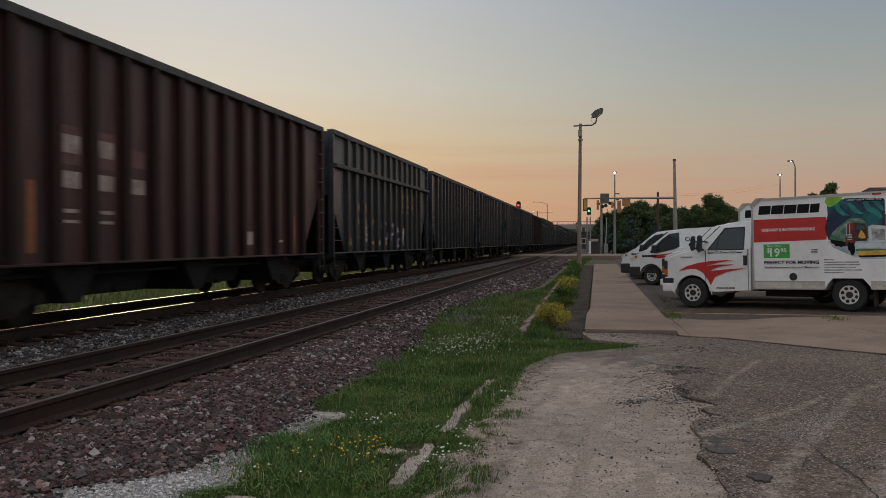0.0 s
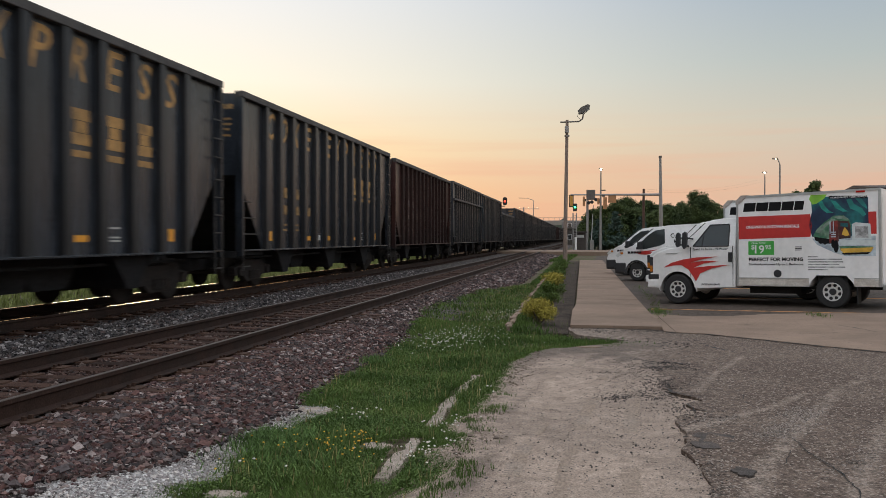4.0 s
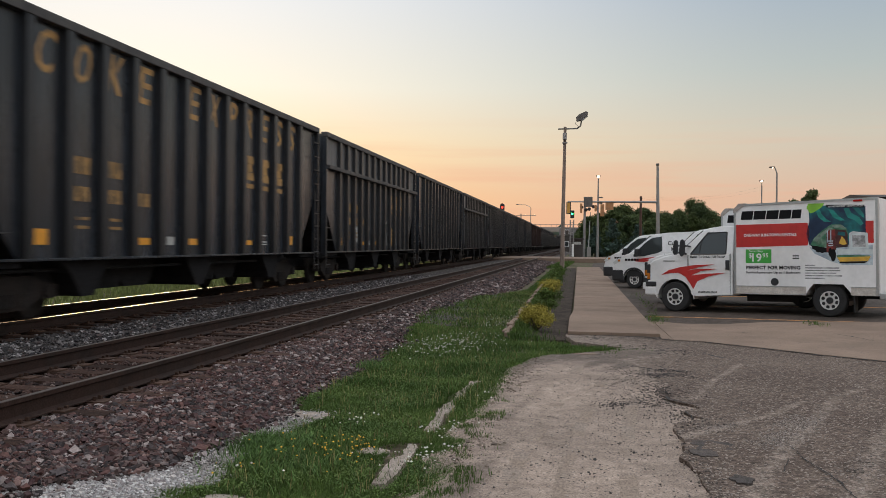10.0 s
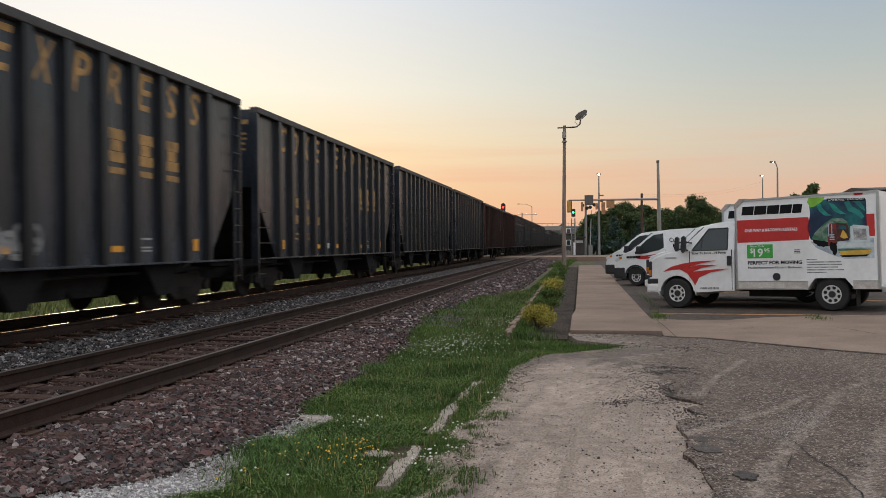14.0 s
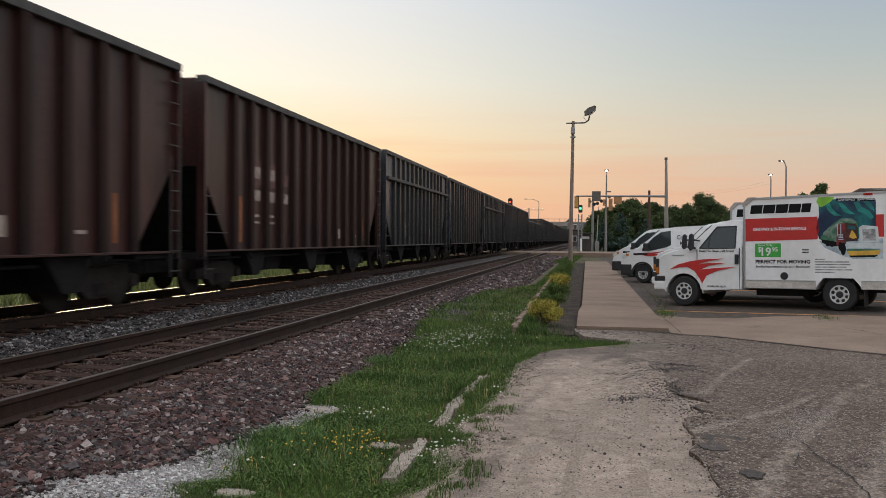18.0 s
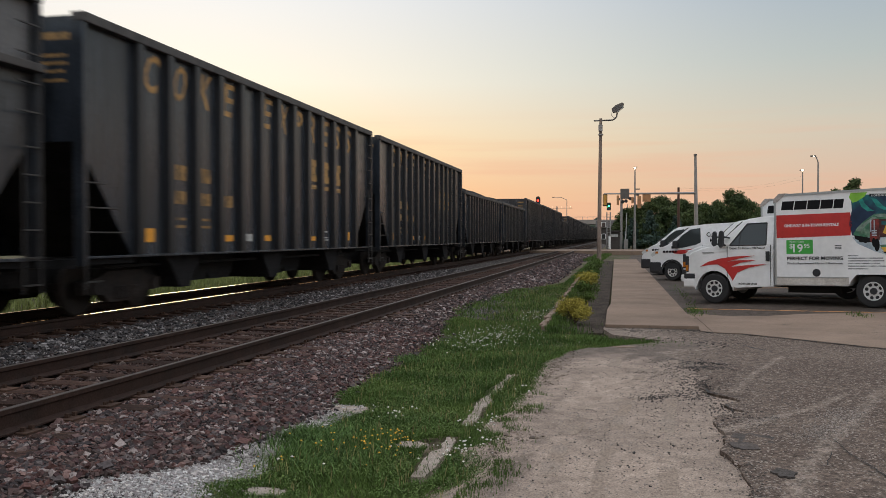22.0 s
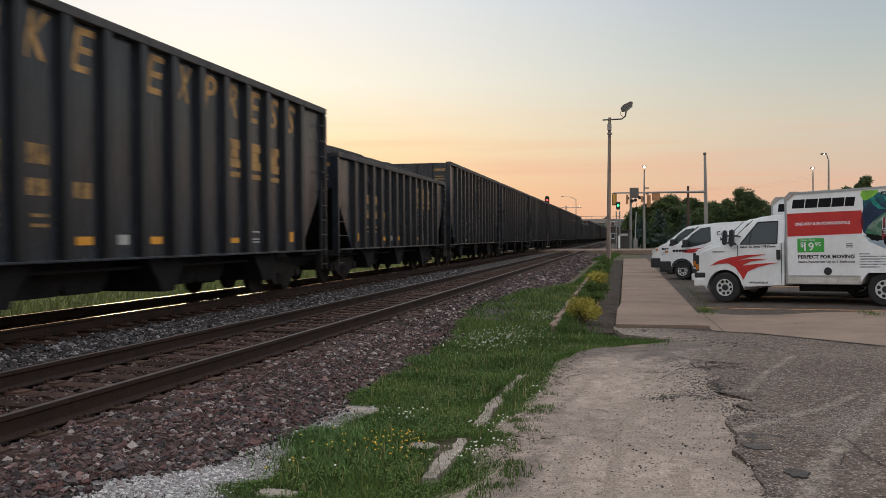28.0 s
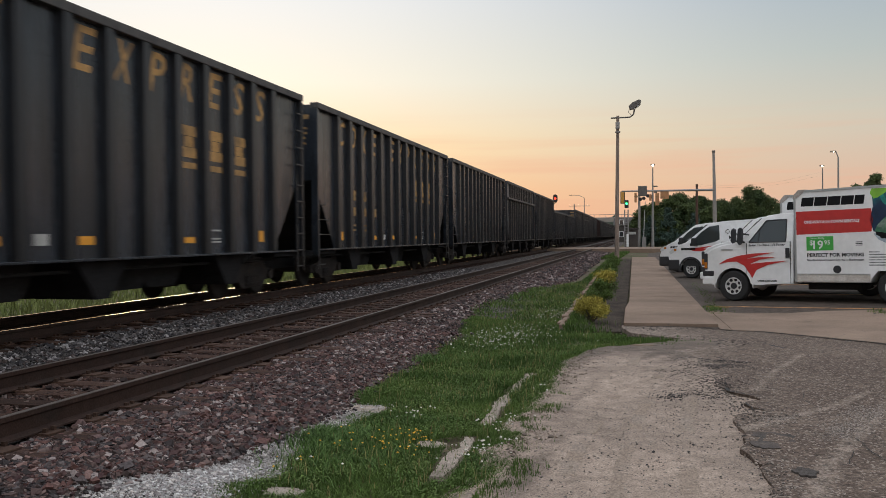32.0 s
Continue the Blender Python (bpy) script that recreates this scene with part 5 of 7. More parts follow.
    for pts in ([(-3.30, 2.46), (-3.40, 2.46), (-3.46, 2.30), (-3.56, 2.18), (-3.66, 2.12), (-3.52, 2.12), (-3.40, 2.22)], [(-3.92, 2.40), (-4.02, 2.42), (-4.08, 2.30), (-4.24, 2.20), (-4.32, 2.06), (-4.26, 2.02), (-4.14, 2.14), (-4.0, 2.20)],
                [(-4.10, 2.42), (-4.22, 2.42), (-4.32, 2.28), (-4.34, 2.18), (-4.24, 2.26)], [(-3.60, 2.40), (-3.70, 2.38), (-3.84, 2.22), (-3.96, 2.14), (-3.84, 2.14), (-3.70, 2.22)]):
        decal("picture", pts, M["teal"], dy=0.001)
    decal("picture", [(-3.22, 1.62), (-3.30, 1.76), (-3.46, 1.92), (-3.66, 2.06), (-3.86, 2.06), (-3.98, 1.96), (-4.02, 1.80), (-3.92, 1.64), (-3.60, 1.56), (-3.34, 1.54)], M["tank"], "grey-green printed tanker", dy=0.002)
    decal("picture", [(-3.28, 1.70), (-3.46, 1.88), (-3.62, 1.99), (-3.70, 1.98), (-3.52, 1.84), (-3.36, 1.68)], M["tank_lit"], dy=0.0025)
    decal("picture", [(-3.66, 2.03), (-3.76, 2.055), (-3.88, 2.04), (-3.95, 1.96), (-3.84, 1.99), (-3.74, 1.98)], M["tank_lit"], dy=0.0025)
    decal("picture", [(-3.24, 1.60), (-3.58, 1.54), (-3.60, 1.44), (-3.44, 1.44), (-3.26, 1.52)], M["black"], dy=0.003)
    decal("picture", [(-3.56, 1.46), (-3.56, 1.86), (-3.62, 1.94), (-3.74, 1.95), (-3.76, 1.50), (-3.68, 1.42)], M["red_dim"], "dark red printed lorry", dy=0.0035)
    decal("picture", [(-3.74, 1.95), (-3.96, 1.93), (-4.00, 1.84), (-4.00, 1.56), (-3.76, 1.54)], M["red_deep"], dy=0.0035)
    decal("picture", [(-3.79, 1.82), (-3.80, 1.90), (-3.95, 1.88), (-3.95, 1.80)], M["navy"], dy=0.004)
    decal("picture", [(-3.84, 1.70), (-3.82, 1.64), (-3.90, 1.60), (-3.98, 1.62), (-3.94, 1.72), (-3.88, 1.80)], M["gold"], dy=0.004)
    for x in (-3.57, -3.64):
        decal("picture", [(x, 1.66), (x, 1.93), (x - 0.022, 1.93), (x - 0.022, 1.66)], M["ice"], dy=0.0045)
    for z in (1.58, 1.63, 1.68):
        decal("picture", [(-3.60, z), (-3.60, z + 0.025), (-3.70, z + 0.025), (-3.70, z)], M["ice"], dy=0.0045)
    decal("picture", [(-4.03, 1.86), (-4.10, 1.90), (-4.40, 1.86), (-4.42, 1.52), (-4.03, 1.52)], M["pale"], "silver printed cabinet", dy=0.003)
    decal("picture", [(-4.09, 1.82), (-4.35, 1.80), (-4.36, 1.56), (-4.10, 1.56)], M["grey_print"], dy=0.004)
    decal("picture", [(-3.78, 1.52), (-4.50, 1.50), (-4.50, 1.40), (-3.80, 1.40)], M["pale"], dy=0.0045)
    decal("picture", [(-3.76, 1.38), (-3.86, 1.385), (-4.44, 1.37), (-4.44, 1.30), (-3.80, 1.28)], M["tank"], dy=0.0045)
    decal("picture", [(-3.78, 1.33), (-4.46, 1.35), (-4.40, 1.25), (-3.84, 1.235)], M["gold"], dy=0.005)
    decal("picture", [(-3.80, 1.235), (-4.40, 1.245), (-4.34, 1.205), (-3.86, 1.195)], M["black"], dy=0.0052)
    for cx, cz, rx, rz in ((-3.70, 1.38, 0.055, 0.14), (-3.64, 1.44, 0.04, 0.10), (-3.38, 1.50, 0.05, 0.06), (-3.47, 1.48, 0.04, 0.06)):
        decal("picture", [(cx - rx * math.cos(2 * math.pi * i / 16), cz + rz * math.sin(2 * math.pi * i / 16)) for i in range(16)], M["black"], dy=0.006)
    decal("banner", [(-3.14, 2.44), (-3.18, 2.54), (-3.52, 2.535), (-3.46, 2.44), (-3.30, 2.34), (-3.22, 2.32)], M["lime"], "lime green banner", dy=0.002)
    decal("banner", [(-3.56, 2.44), (-3.56, 2.50), (-4.34, 2.47), (-4.34, 2.41)], M["black"], dy=0.003)
    words("NORTHWEST TERRITORIES", 0.038, M["white"], "picture_lettering", bx, on_side(-3.60, Y + 0.008, 2.437), 0.008, 0.72, "white lettering")
    for i, w in enumerate((0.22, 0.72, 0.74, 0.66, 0.78, 0.42)):
        decal("stencil_bar", [(-3.10, 1.14 - 0.058 * i), (-3.10, 1.165 - 0.058 * i), (-3.10 - w, 1.165 - 0.058 * i), (-3.10 - w, 1.14 - 0.058 * i)], M["grey_print"])
    # chassis and wheels
    part("chassis", boxes((-4.5, 0.5, -0.45, -0.3, 0.40, 0.52), (-4.5, 0.5, 0.3, 0.45, 0.40, 0.52), (-3.7, -3.4, -0.9, 0.9, 0.3, 0.42), (-0.12, 0.12, -0.9, 0.9, 0.28, 0.4), (-2.8, -1.6, -0.2, 0.45, 0.28, 0.45)), M["chassis"], tr)
    part("rear_bumper", boxes((-4.78, -4.62, -1.0, 1.0, 0.42, 0.56), bevel=0.02), M["alu"], tr)
    for s in (1, -1):
        road_wheel(tr, 0, s * 0.86, 0.37, 0.25, s)
        road_wheel(tr, -3.6, s * 0.86, 0.37, 0.25, s)
    part("mud_flap", boxes((-4.12, -4.10, 0.66, 1.0, 0.12, 0.48)), M["chassis"], tr)
    return tr


M["capgrey"] = mat("scuffed_grey_cap", (0.42, 0.37, 0.33), 0.6, vary=0.2, scale=5, fine=30, bump=0.05, dist=0.003)
M["tank"] = mat("green_tank_print", (0.05, 0.16, 0.09), 0.45, vary=0.4, scale=4, fine=12, second=(0.2, 0.3, 0.22), bump=0)
M["skirt"] = mat("dirty_beige_skirt", (0.60, 0.555, 0.50), 0.55, vary=0.15, scale=4, fine=30, second=(0.45, 0.40, 0.35), bump=0.05, dist=0.003)
M["tank_lit"] = mat("pale_green_print", (0.22, 0.30, 0.24), 0.45, vary=0.3, scale=5, fine=14, bump=0)
M["red_deep"] = mat("maroon_print", (0.075, 0.02, 0.018), 0.45, vary=0.4, scale=6, fine=14, second=(0.02, 0.015, 0.015), bump=0)
M["red_dim"] = mat("dark_red_print", (0.20, 0.025, 0.02), 0.45, vary=0.4, scale=5, fine=14, second=(0.05, 0.02, 0.02), bump=0)
M["grey_print"] = mat("grey_small_print", (0.22, 0.22, 0.22), 0.5, vary=0.3, scale=9, fine=60, second=(0.5, 0.5, 0.5), bump=0)
M["pale"] = mat("pale_blue_print", (0.60, 0.66, 0.66), 0.5, vary=0.1, scale=3, fine=10, bump=0)


def cargo_van(m, label):
    van = thing("cargo_van", label, "van", "parked rental vehicles", m=m)
    low = [(0.86, 0.46), (0.88, 0.70), (0.80, 0.98), (0.62, 1.14), (0.30, 1.30), (0.18, 1.34), (-5.0, 1.36), (-5.02, 0.40), (-3.72, 0.32)] + arch(-3.3, 0.34, 0.42, 180, 0, 10) + [(-2.85, 0.30), (-0.46, 0.30)] + arch(0, 0.34, 0.43, 185, -5, 12) + [(0.5, 0.32)]
    part("body", shell(low, lambda z: 1.02 if z < 1.0 else 1.02 - 0.04 * (z - 1.0)), M["truck"], van)
    part("upper_body", shell([(0.20, 1.325), (-0.60, 1.93), (-0.80, 2.03), (-1.3, 2.085), (-2.6, 2.12), (-4.9, 2.10), (-5.0, 1.95), (-5.0, 1.325)], lambda z: 1.005 - 0.13 * (z - 1.33)), M["truck"], van)
    for s in (1, -1):
        w = lambda z: s * (1.012 - 0.13 * (z - 1.33))
        q = [(0.0, 1.20), (0.02, 1.27), (-0.42, 1.70), (-0.72, 1.90), (-1.10, 1.95), (-1.14, 1.42), (-0.95, 1.33), (-0.40, 1.22)]
        bm = bmesh.new()
        vs = [bm.verts.new((x, w(max(z, 1.33)) + s * 0.004, z)) for x, z in q]
        us = [bm.verts.new((x, w(max(z, 1.33)) - s * 0.03, z)) for x, z in q]
        bm.faces.new(vs)
        for i in range(len(q)):
            bm.faces.new((vs[i], vs[(i + 1) % len(q)], us[(i + 1) % len(q)], us[i]))
        part("side_window", bm, M["glass"], van, "dark side window")
        part("door_mirror", boxes((-0.30, -0.12, *sorted((s * 1.04, s * 1.24)), 1.22, 1.50), bevel=0.05), M["plastic"], van, "black door mirror")
        for x in (-1.22, -2.5):
            part("door_gap", boxes((x - 0.005, x + 0.005, *sorted((s * 0.94, s * 1.022)), 0.42, 1.32)), M["chassis"], van)
        hl = part("headlight", prisms("y", ([(0.80, 0.90), (0.86, 0.99), (0.62, 1.16), (0.52, 1.16), (0.60, 1.0)], *sorted((s * 0.62, s * 1.024)))), M["lens"], van, "clear headlight")
        part("marker_lens", boxes((0.56, 0.66, *sorted((s * 1.0, s * 1.03)), 1.02, 1.10)), M["lens_o"], hl)
        part("sill_strip", boxes((-2.85, -0.48, *sorted((s * 0.98, s * 1.04)), 0.28, 0.42), bevel=0.01), M["plastic"], van)
        part("arch_lip", prisms("y", (arch(0, 0.34, 0.46, -8, 188, 14) + arch(0, 0.34, 0.40, 188, -8, 14), *sorted((s * 1.0, s * 1.035)))), M["plastic"], van, "black wheel arch lip")
        for x in (0, -3.3):
            road_wheel(van, x, s * 0.87, 0.34, 0.22, s)
    bm = bmesh.new()
    vs = [bm.verts.new(p) for p in ((0.17, 0.90, 1.40), (0.17, -0.90, 1.40), (-0.585, -0.84, 1.955), (-0.585, 0.84, 1.955))]
    bm.faces.new(vs)
    bmesh.ops.translate(bm, verts=vs, vec=(0.02, 0, 0.02))
    part("windscreen", bm, M["glass"], van, "dark windscreen")
    part("front_bumper", boxes((0.40, 0.92, -1.03, 1.03, 0.28, 0.74), bevel=0.08), M["plastic"], van, "black front bumper")
    gr = part("grille", boxes((0.70, 0.90, -0.5, 0.5, 0.76, 0.96), bevel=0.02), M["plastic"], van)
    part("arch_liner", boxes((-0.30, 0.30, -0.99, 0.99, 0.45, 0.72)), M["chassis"], van)
    part("swoosh", flank(bmesh.new(), [(0.05, 1.10), (-0.25, 1.13), (-0.95, 1.20), (-0.5, 1.10), (-0.85, 1.08), (-0.4, 1.0), (-0.1, 1.02)], 1.018, 1.024), M["red"], van, "red swoosh decal")
    for x, w in ((0.36, 0.10), (0.24, 0.10), (0.12, 0.10), (0.0, 0.10), (-0.12, 0.08)):
        part("emblem_bar", boxes((x - w, x, 1.018, 1.026, 1.05, 1.13)), M["black"], van)
    words("Cu", 0.16, M["black"], "side_lettering", van, on_side(-1.36, 1.0, 1.62), 0.012, None, "black lettering")
    words("M", 0.13, M["black"], "side_lettering", van, on_side(-1.50, 1.008, 1.42), 0.012, None, "black lettering")
    part("chassis", boxes((-4.8, 0.4, -0.7, 0.7, 0.22, 0.42)), M["chassis"], van)
    return van


TILT = pose(0, 0, 0, 0, math.degrees(math.atan(0.073 / 3.59)), 152.42)


def parked(x, y, dz=0.0):
    # the near front wheel's outer face stands at x, y
    m = Matrix.Translation((x, y, dz)) @ TILT
    return m @ Matrix.Translation((0, -0.985, 0))


moving_truck(parked(1.853, 22.205))
moving_truck(parked(1.925, 24.936))
cargo_van(parked(1.31, 33.74), "white cargo van with black bumpers and a small red swoosh, parked")
cargo_van(parked(1.0, 38.75), "white cargo van parked beside another van in the lot")

# ---------------------------------------------------------------- poles, signals and the distance
lp = thing("flood_lamp_pole", "tall weathered grey wooden pole with a floodlight on a bracket", "lamp pole")
part("pole", rods(((-2.55, 60.5, -0.2), (-2.43, 60.5, 9.75), 0.155, 0.10), n=14), M["pole_wood"], lp)
part("pole_sleeve", rods(((-2.49, 60.3, -0.1), (-2.48, 60.3, 1.5), 0.12, 0.12), n=8), M["pole_wood"], lp)
part("bracket", rods(((-2.9, 60.45, 9.60), (-1.62, 60.45, 9.62), 0.05), ((-1.62, 60.45, 9.62), (-1.38, 60.45, 9.80), 0.05), ((-1.38, 60.45, 9.80), (-1.33, 60.45, 10.12), 0.05), n=8), M["lampcase"], lp)
head = part("floodlight", prisms("y", ([(-1.62, 10.12), (-1.70, 10.34), (-1.45, 10.58), (-1.02, 10.76), (-0.88, 10.70), (-0.93, 10.50), (-1.36, 10.16)], 60.2, 60.7)), M["lampcase"], lp, "grey angled floodlight housing")
part("glass_cover", prisms("y", ([(-1.33, 10.15), (-0.92, 10.48), (-0.90, 10.46), (-1.31, 10.12)], 60.24, 60.66)), M["lens"], head)
part("wire", rods(((-1.66, 60.45, 10.2), (-1.72, 60.45, 9.95), 0.015), ((-1.72, 60.45, 9.95), (-1.5, 60.45, 9.72), 0.015), n=5), M["plastic"], lp)
part("junction_box", boxes((-2.58, -2.3, 60.2, 60.36, 8.85, 9.3), bevel=0.02), M["galv"], lp)
part("collar", rods(((-2.44, 60.5, 8.6), (-2.44, 60.5, 8.7), 0.18), n=12), M["galv"], lp)

mast = thing("signal_mast", "grey steel mast with a long horizontal signal arm", "traffic signal")
part("post", rods(((7.6, 118, 0), (7.4, 118, 12.4), 0.30, 0.16), n=12), M["galv"], mast)
part("arm", rods(((7.45, 118, 7.4), (-4.3, 118, 7.45), 0.17, 0.09), n=10), M["galv"], mast)
part("luminaire", boxes((7.2, 7.6, 117.8, 118.2, 12.2, 12.5), bevel=0.05), M["lampcase"], mast)
sh = part("signal_head", boxes((-4.35, -3.95, 117.5, 117.85, 5.9, 7.3), bevel=0.05), M["sig_y"], mast, "yellow traffic signal housing seen from behind")
part("backplate", boxes((-4.45, -3.85, 117.86, 117.9, 5.8, 7.4)), M["sig_k"], sh)
part("sign_panel", boxes((0.7, 1.75, 117.7, 117.75, 6.35, 7.3), bevel=0.01), M["sig_o"], mast, "orange-lit sign panel")
part("sign_panel", boxes((0.05, 0.55, 117.7, 117.75, 5.5, 7.1), bevel=0.01), M["sig_o"], mast, "orange-lit sign panel")

sl = thing("street_lamp", "slender street lamp with a lit head", "street lamp", "street lamps")
part("post", rods(((-0.3, 119, 0), (-0.27, 119, 10.8), 0.2, 0.08), n=10), M["galv"], sl)
part("lamp_head", boxes((-0.55, 0.0, 118.7, 119.3, 10.85, 11.05), bevel=0.06), M["lampcase"], sl)
part("bulb", disc(bmesh.new(), (-0.27, 118.6, 10.85), (0, 1, 0.2), 0.14, 0.2, 14), M["lamp_on"], sl, "glowing lamp")
for b in ((-0.1, 0.3, 118.9, 119.1, 7.2, 7.5), (-0.55, -0.2, 118.9, 119.1, 6.4, 6.9), (-0.2, 0.35, 118.9, 119.1, 8.0, 8.15)):
    part("camera_bracket", boxes(b, bevel=0.02), M["lampcase"], sl)


def street_lamp(x, y, h, arm, lit):
    ob = thing("street_lamp", "tall street lamp on a grey steel post", "street lamp", "street lamps")
    part("post", rods(((x, y, 0), (x, y, h - 0.8), 0.16, 0.1), n=10), M["galv"], ob)
    part("arm", rods(((x, y, h - 0.8), (x + arm * 0.4, y, h - 0.1), 0.07), ((x + arm * 0.4, y, h - 0.1), (x + arm, y, h), 0.06), n=8), M["galv"], ob)
    part("lamp_head", boxes((x + arm - 0.35, x + arm + 0.35, y - 0.2, y + 0.2, h - 0.1, h + 0.1), bevel=0.06), M["lampcase"], ob)
    if lit:
        part("bulb", disc(bmesh.new(), (x + arm, y - 0.36, h - 0.08), (0, 1, 0.2), 0.09 * lit, 0.15, 12), M["lamp_on"], ob, "glowing lamp")
    return ob


street_lamp(26.1, 150, 12.5, -0.1, 1.6)
street_lamp(22.75, 120, 12.1, -0.6, 0.7)
street_lamp(-20.3, 260, 13.6, -4.0, 0)
street_lamp(-77.5, 150, 28.5, -7.0, 0)

gs = thing("railway_signal", "railway signal on a slim mast showing green", "railway signal", "railway signals")
part("mast", rods(((-3.45, 104, 0), (-3.45, 104, 4.6), 0.07), ((-3.05, 104, 0), (-3.05, 104, 4.6), 0.07), n=8), M["galv"], gs)
bm = bmesh.new()
for i in range(14):
    rod(bm, (-3.45, 104, 0.4 + 0.3 * i), (-3.05, 104, 0.4 + 0.3 * i), 0.025, n=5)
part("rungs", bm, M["galv"], gs)
hd = part("signal_head", boxes((-3.46, -2.98, 103.8, 104.0, 4.80, 5.72), bevel=0.09), M["sig_k"], gs, "black signal head")
part("light", disc(bmesh.new(), (-3.22, 103.76, 5.3), (0, 1, 0), 0.125, 0.06, 16), M["sig_green"], hd, "green light")
part("hood", prisms("z", ([(-3.46, 103.8), (-3.46, 103.5), (-2.98, 103.5), (-2.98, 103.8)], 5.53, 5.56)), M["sig_k"], hd)
part("light_off", disc(bmesh.new(), (-3.22, 103.76, 4.98), (0, 1, 0), 0.14, 0.05, 16), M["plastic"], hd)
for x, z in ((-4.3, 2.55), (-4.3, 1.35)):
    part("low_light", disc(bmesh.new(), (x, 103.9, z), (0, 1, 0), 0.12, 0.06, 12), M["sig_red"], hd, "small red light")
part("low_post", rods(((-4.3, 104, 0), (-4.3, 104, 2.9), 0.05), n=8), M["galv"], gs)

rs = thing("railway_signal", "railway signal head showing red above the train", "railway signal", "railway signals")
part("mast", rods(((-12.6, 100, -0.3), (-12.6, 100, 6.0), 0.09), n=8), M["galv"], rs)
part("bracket", rods(((-12.6, 100, 5.3), (-11.1, 100, 5.3), 0.06), n=8), M["galv"], rs)
hd = part("signal_head", prisms("y", ([(-11.07 + 0.25 * math.cos(radians(12 * i)), 5.87 + (0.22 if i < 15 else -0.22) + 0.25 * math.sin(radians(12 * i))) for i in range(30)], 99.7, 99.95)), M["sig_k"], rs, "black signal head")
part("light", disc(bmesh.new(), (-11.07, 99.68, 5.86), (0, 1, 0), 0.115, 0.06, 16), M["sig_red"], hd, "red light")
part("light_off", disc(bmesh.new(), (-11.07, 99.68, 6.19), (0, 1, 0), 0.10, 0.05, 16), M["plastic"], hd)

cg = thing("crossing_signal", "railway crossing signal cantilever with a cluster of lamps", "crossing signal")
part("post", rods(((-1.95, 112, 0), (-1.9, 112, 7.6), 0.18, 0.15), n=10), M["galv"], cg)
part("lamp_platform", boxes((-2.05, -0.95, 111.7, 112.3, 6.5, 7.75), bevel=0.04), M["lampcase"], cg)
for x, z in ((-2.3, 6.45), (-1.35, 6.2), (-0.85, 6.5), (-1.75, 6.1)):
    part("crossing_lamp", disc(bmesh.new(), (x, 111.6, z), (0, 1, 0), 0.22, 0.12, 16), M["sig_k"], cg, "black crossing lamp")
for x, z0, z1 in ((-2.35, 5.7, 6.9), (-0.55, 5.9, 6.7)):
    part("sign_board", boxes((x - 0.14, x + 0.14, 111.5, 111.55, z0, z1), bevel=0.01), M["sig_o"], cg)
part("gate_arm", rods(((-1.4, 111.8, 1.0), (-1.25, 111.8, 4.7), 0.05), n=8), M["paint_g"], cg)
part("gate_base", boxes((-1.6, -1.1, 111.5, 112.1, 0, 1.4), bevel=0.03), M["galv"], cg)

bg = thing("signal_cabin", "dark equipment cabin beside the railway crossing", "cabin")
part("body", boxes((-3.6, -2.0, 106, 108, 0, 2.3), bevel=0.03), M["roofing"], bg)
part("roof", boxes((-3.75, -1.85, 105.8, 108.2, 2.3, 2.45), bevel=0.03), M["roofing"], bg)
part("notice_bar", boxes((-3.2, -2.2, 105.97, 106.0, 1.7, 2.0)), M["paint_g"], bg)
wp = thing("marker_post", "short white marker post beside the crossing", "post")
part("post", rods(((-3.05, 101, 0.3), (-3.05, 101, 1.75), 0.12), n=10), M["white"], wp)

up = thing("utility_pole", "brown creosoted utility pole among the trees", "utility pole")
part("pole", rods(((5.44, 121, 0), (5.44, 121, 8.35), 0.20, 0.15), n=10), M["pole_brown"], up)
wires = thing("overhead_wires", "thin overhead wires strung across the sky", "wires")
for z0, z1 in ((8.25, 11.5), (8.0, 11.0)):
    bm = bmesh.new()
    pts = [Vector((5.44 + (26 - 5.44) * i / 12, 121 + 29 * i / 12, z0 + (z1 - z0) * i / 12 - 0.8 * math.sin(math.pi * i / 12))) for i in range(13)]
    for a, b in zip(pts, pts[1:]):
        rod(bm, a, b, 0.004, n=4, caps=False)
    part("wire", bm, M["sig_k"], wires)

ga = thing("lamp_gantry", "far overhead gantry with small lights across the line", "gantry")
part("beam", rods(((-28.6, 300, 11.7), (-21.6, 300, 11.7), 0.10), n=6), M["galv"], ga)
part("post", rods(((-26.8, 300, 0), (-26.8, 300, 12.3), 0.2), n=6), M["galv"], ga)
for x in (-28.2, -25.2, -22.2):
    part("lamp", disc(bmesh.new(), (x, 299.7, 12.1), (0, 1, 0), 0.09, 0.3, 10), M["lamp_dim"], ga, "lit lamp")

ov = thing("overpass", "far pale concrete overpass with a slim railing", "bridge")
part("deck", boxes((-60, 40, 330, 342, 6.6, 8.3), bevel=0.05), M["building"], ov)
for x in range(-55, 40, 16):
    part("pier", boxes((x - 0.8, x + 0.8, 332, 340, 0, 6.6), bevel=0.05), M["building"], ov)
bm = boxes((-60, 40, 330.0, 330.15, 9.25, 9.4))
for x in range(-60, 41, 2):
    box(bm, x - 0.06, x + 0.06, 330.0, 330.12, 8.3, 9.25)
part("railing", bm, M["galv"], ov)
part("handrail_lamp_post", rods(((-3.5, 331, 8), (-3.5, 331, 14), 0.12), n=6), M["galv"], ov)


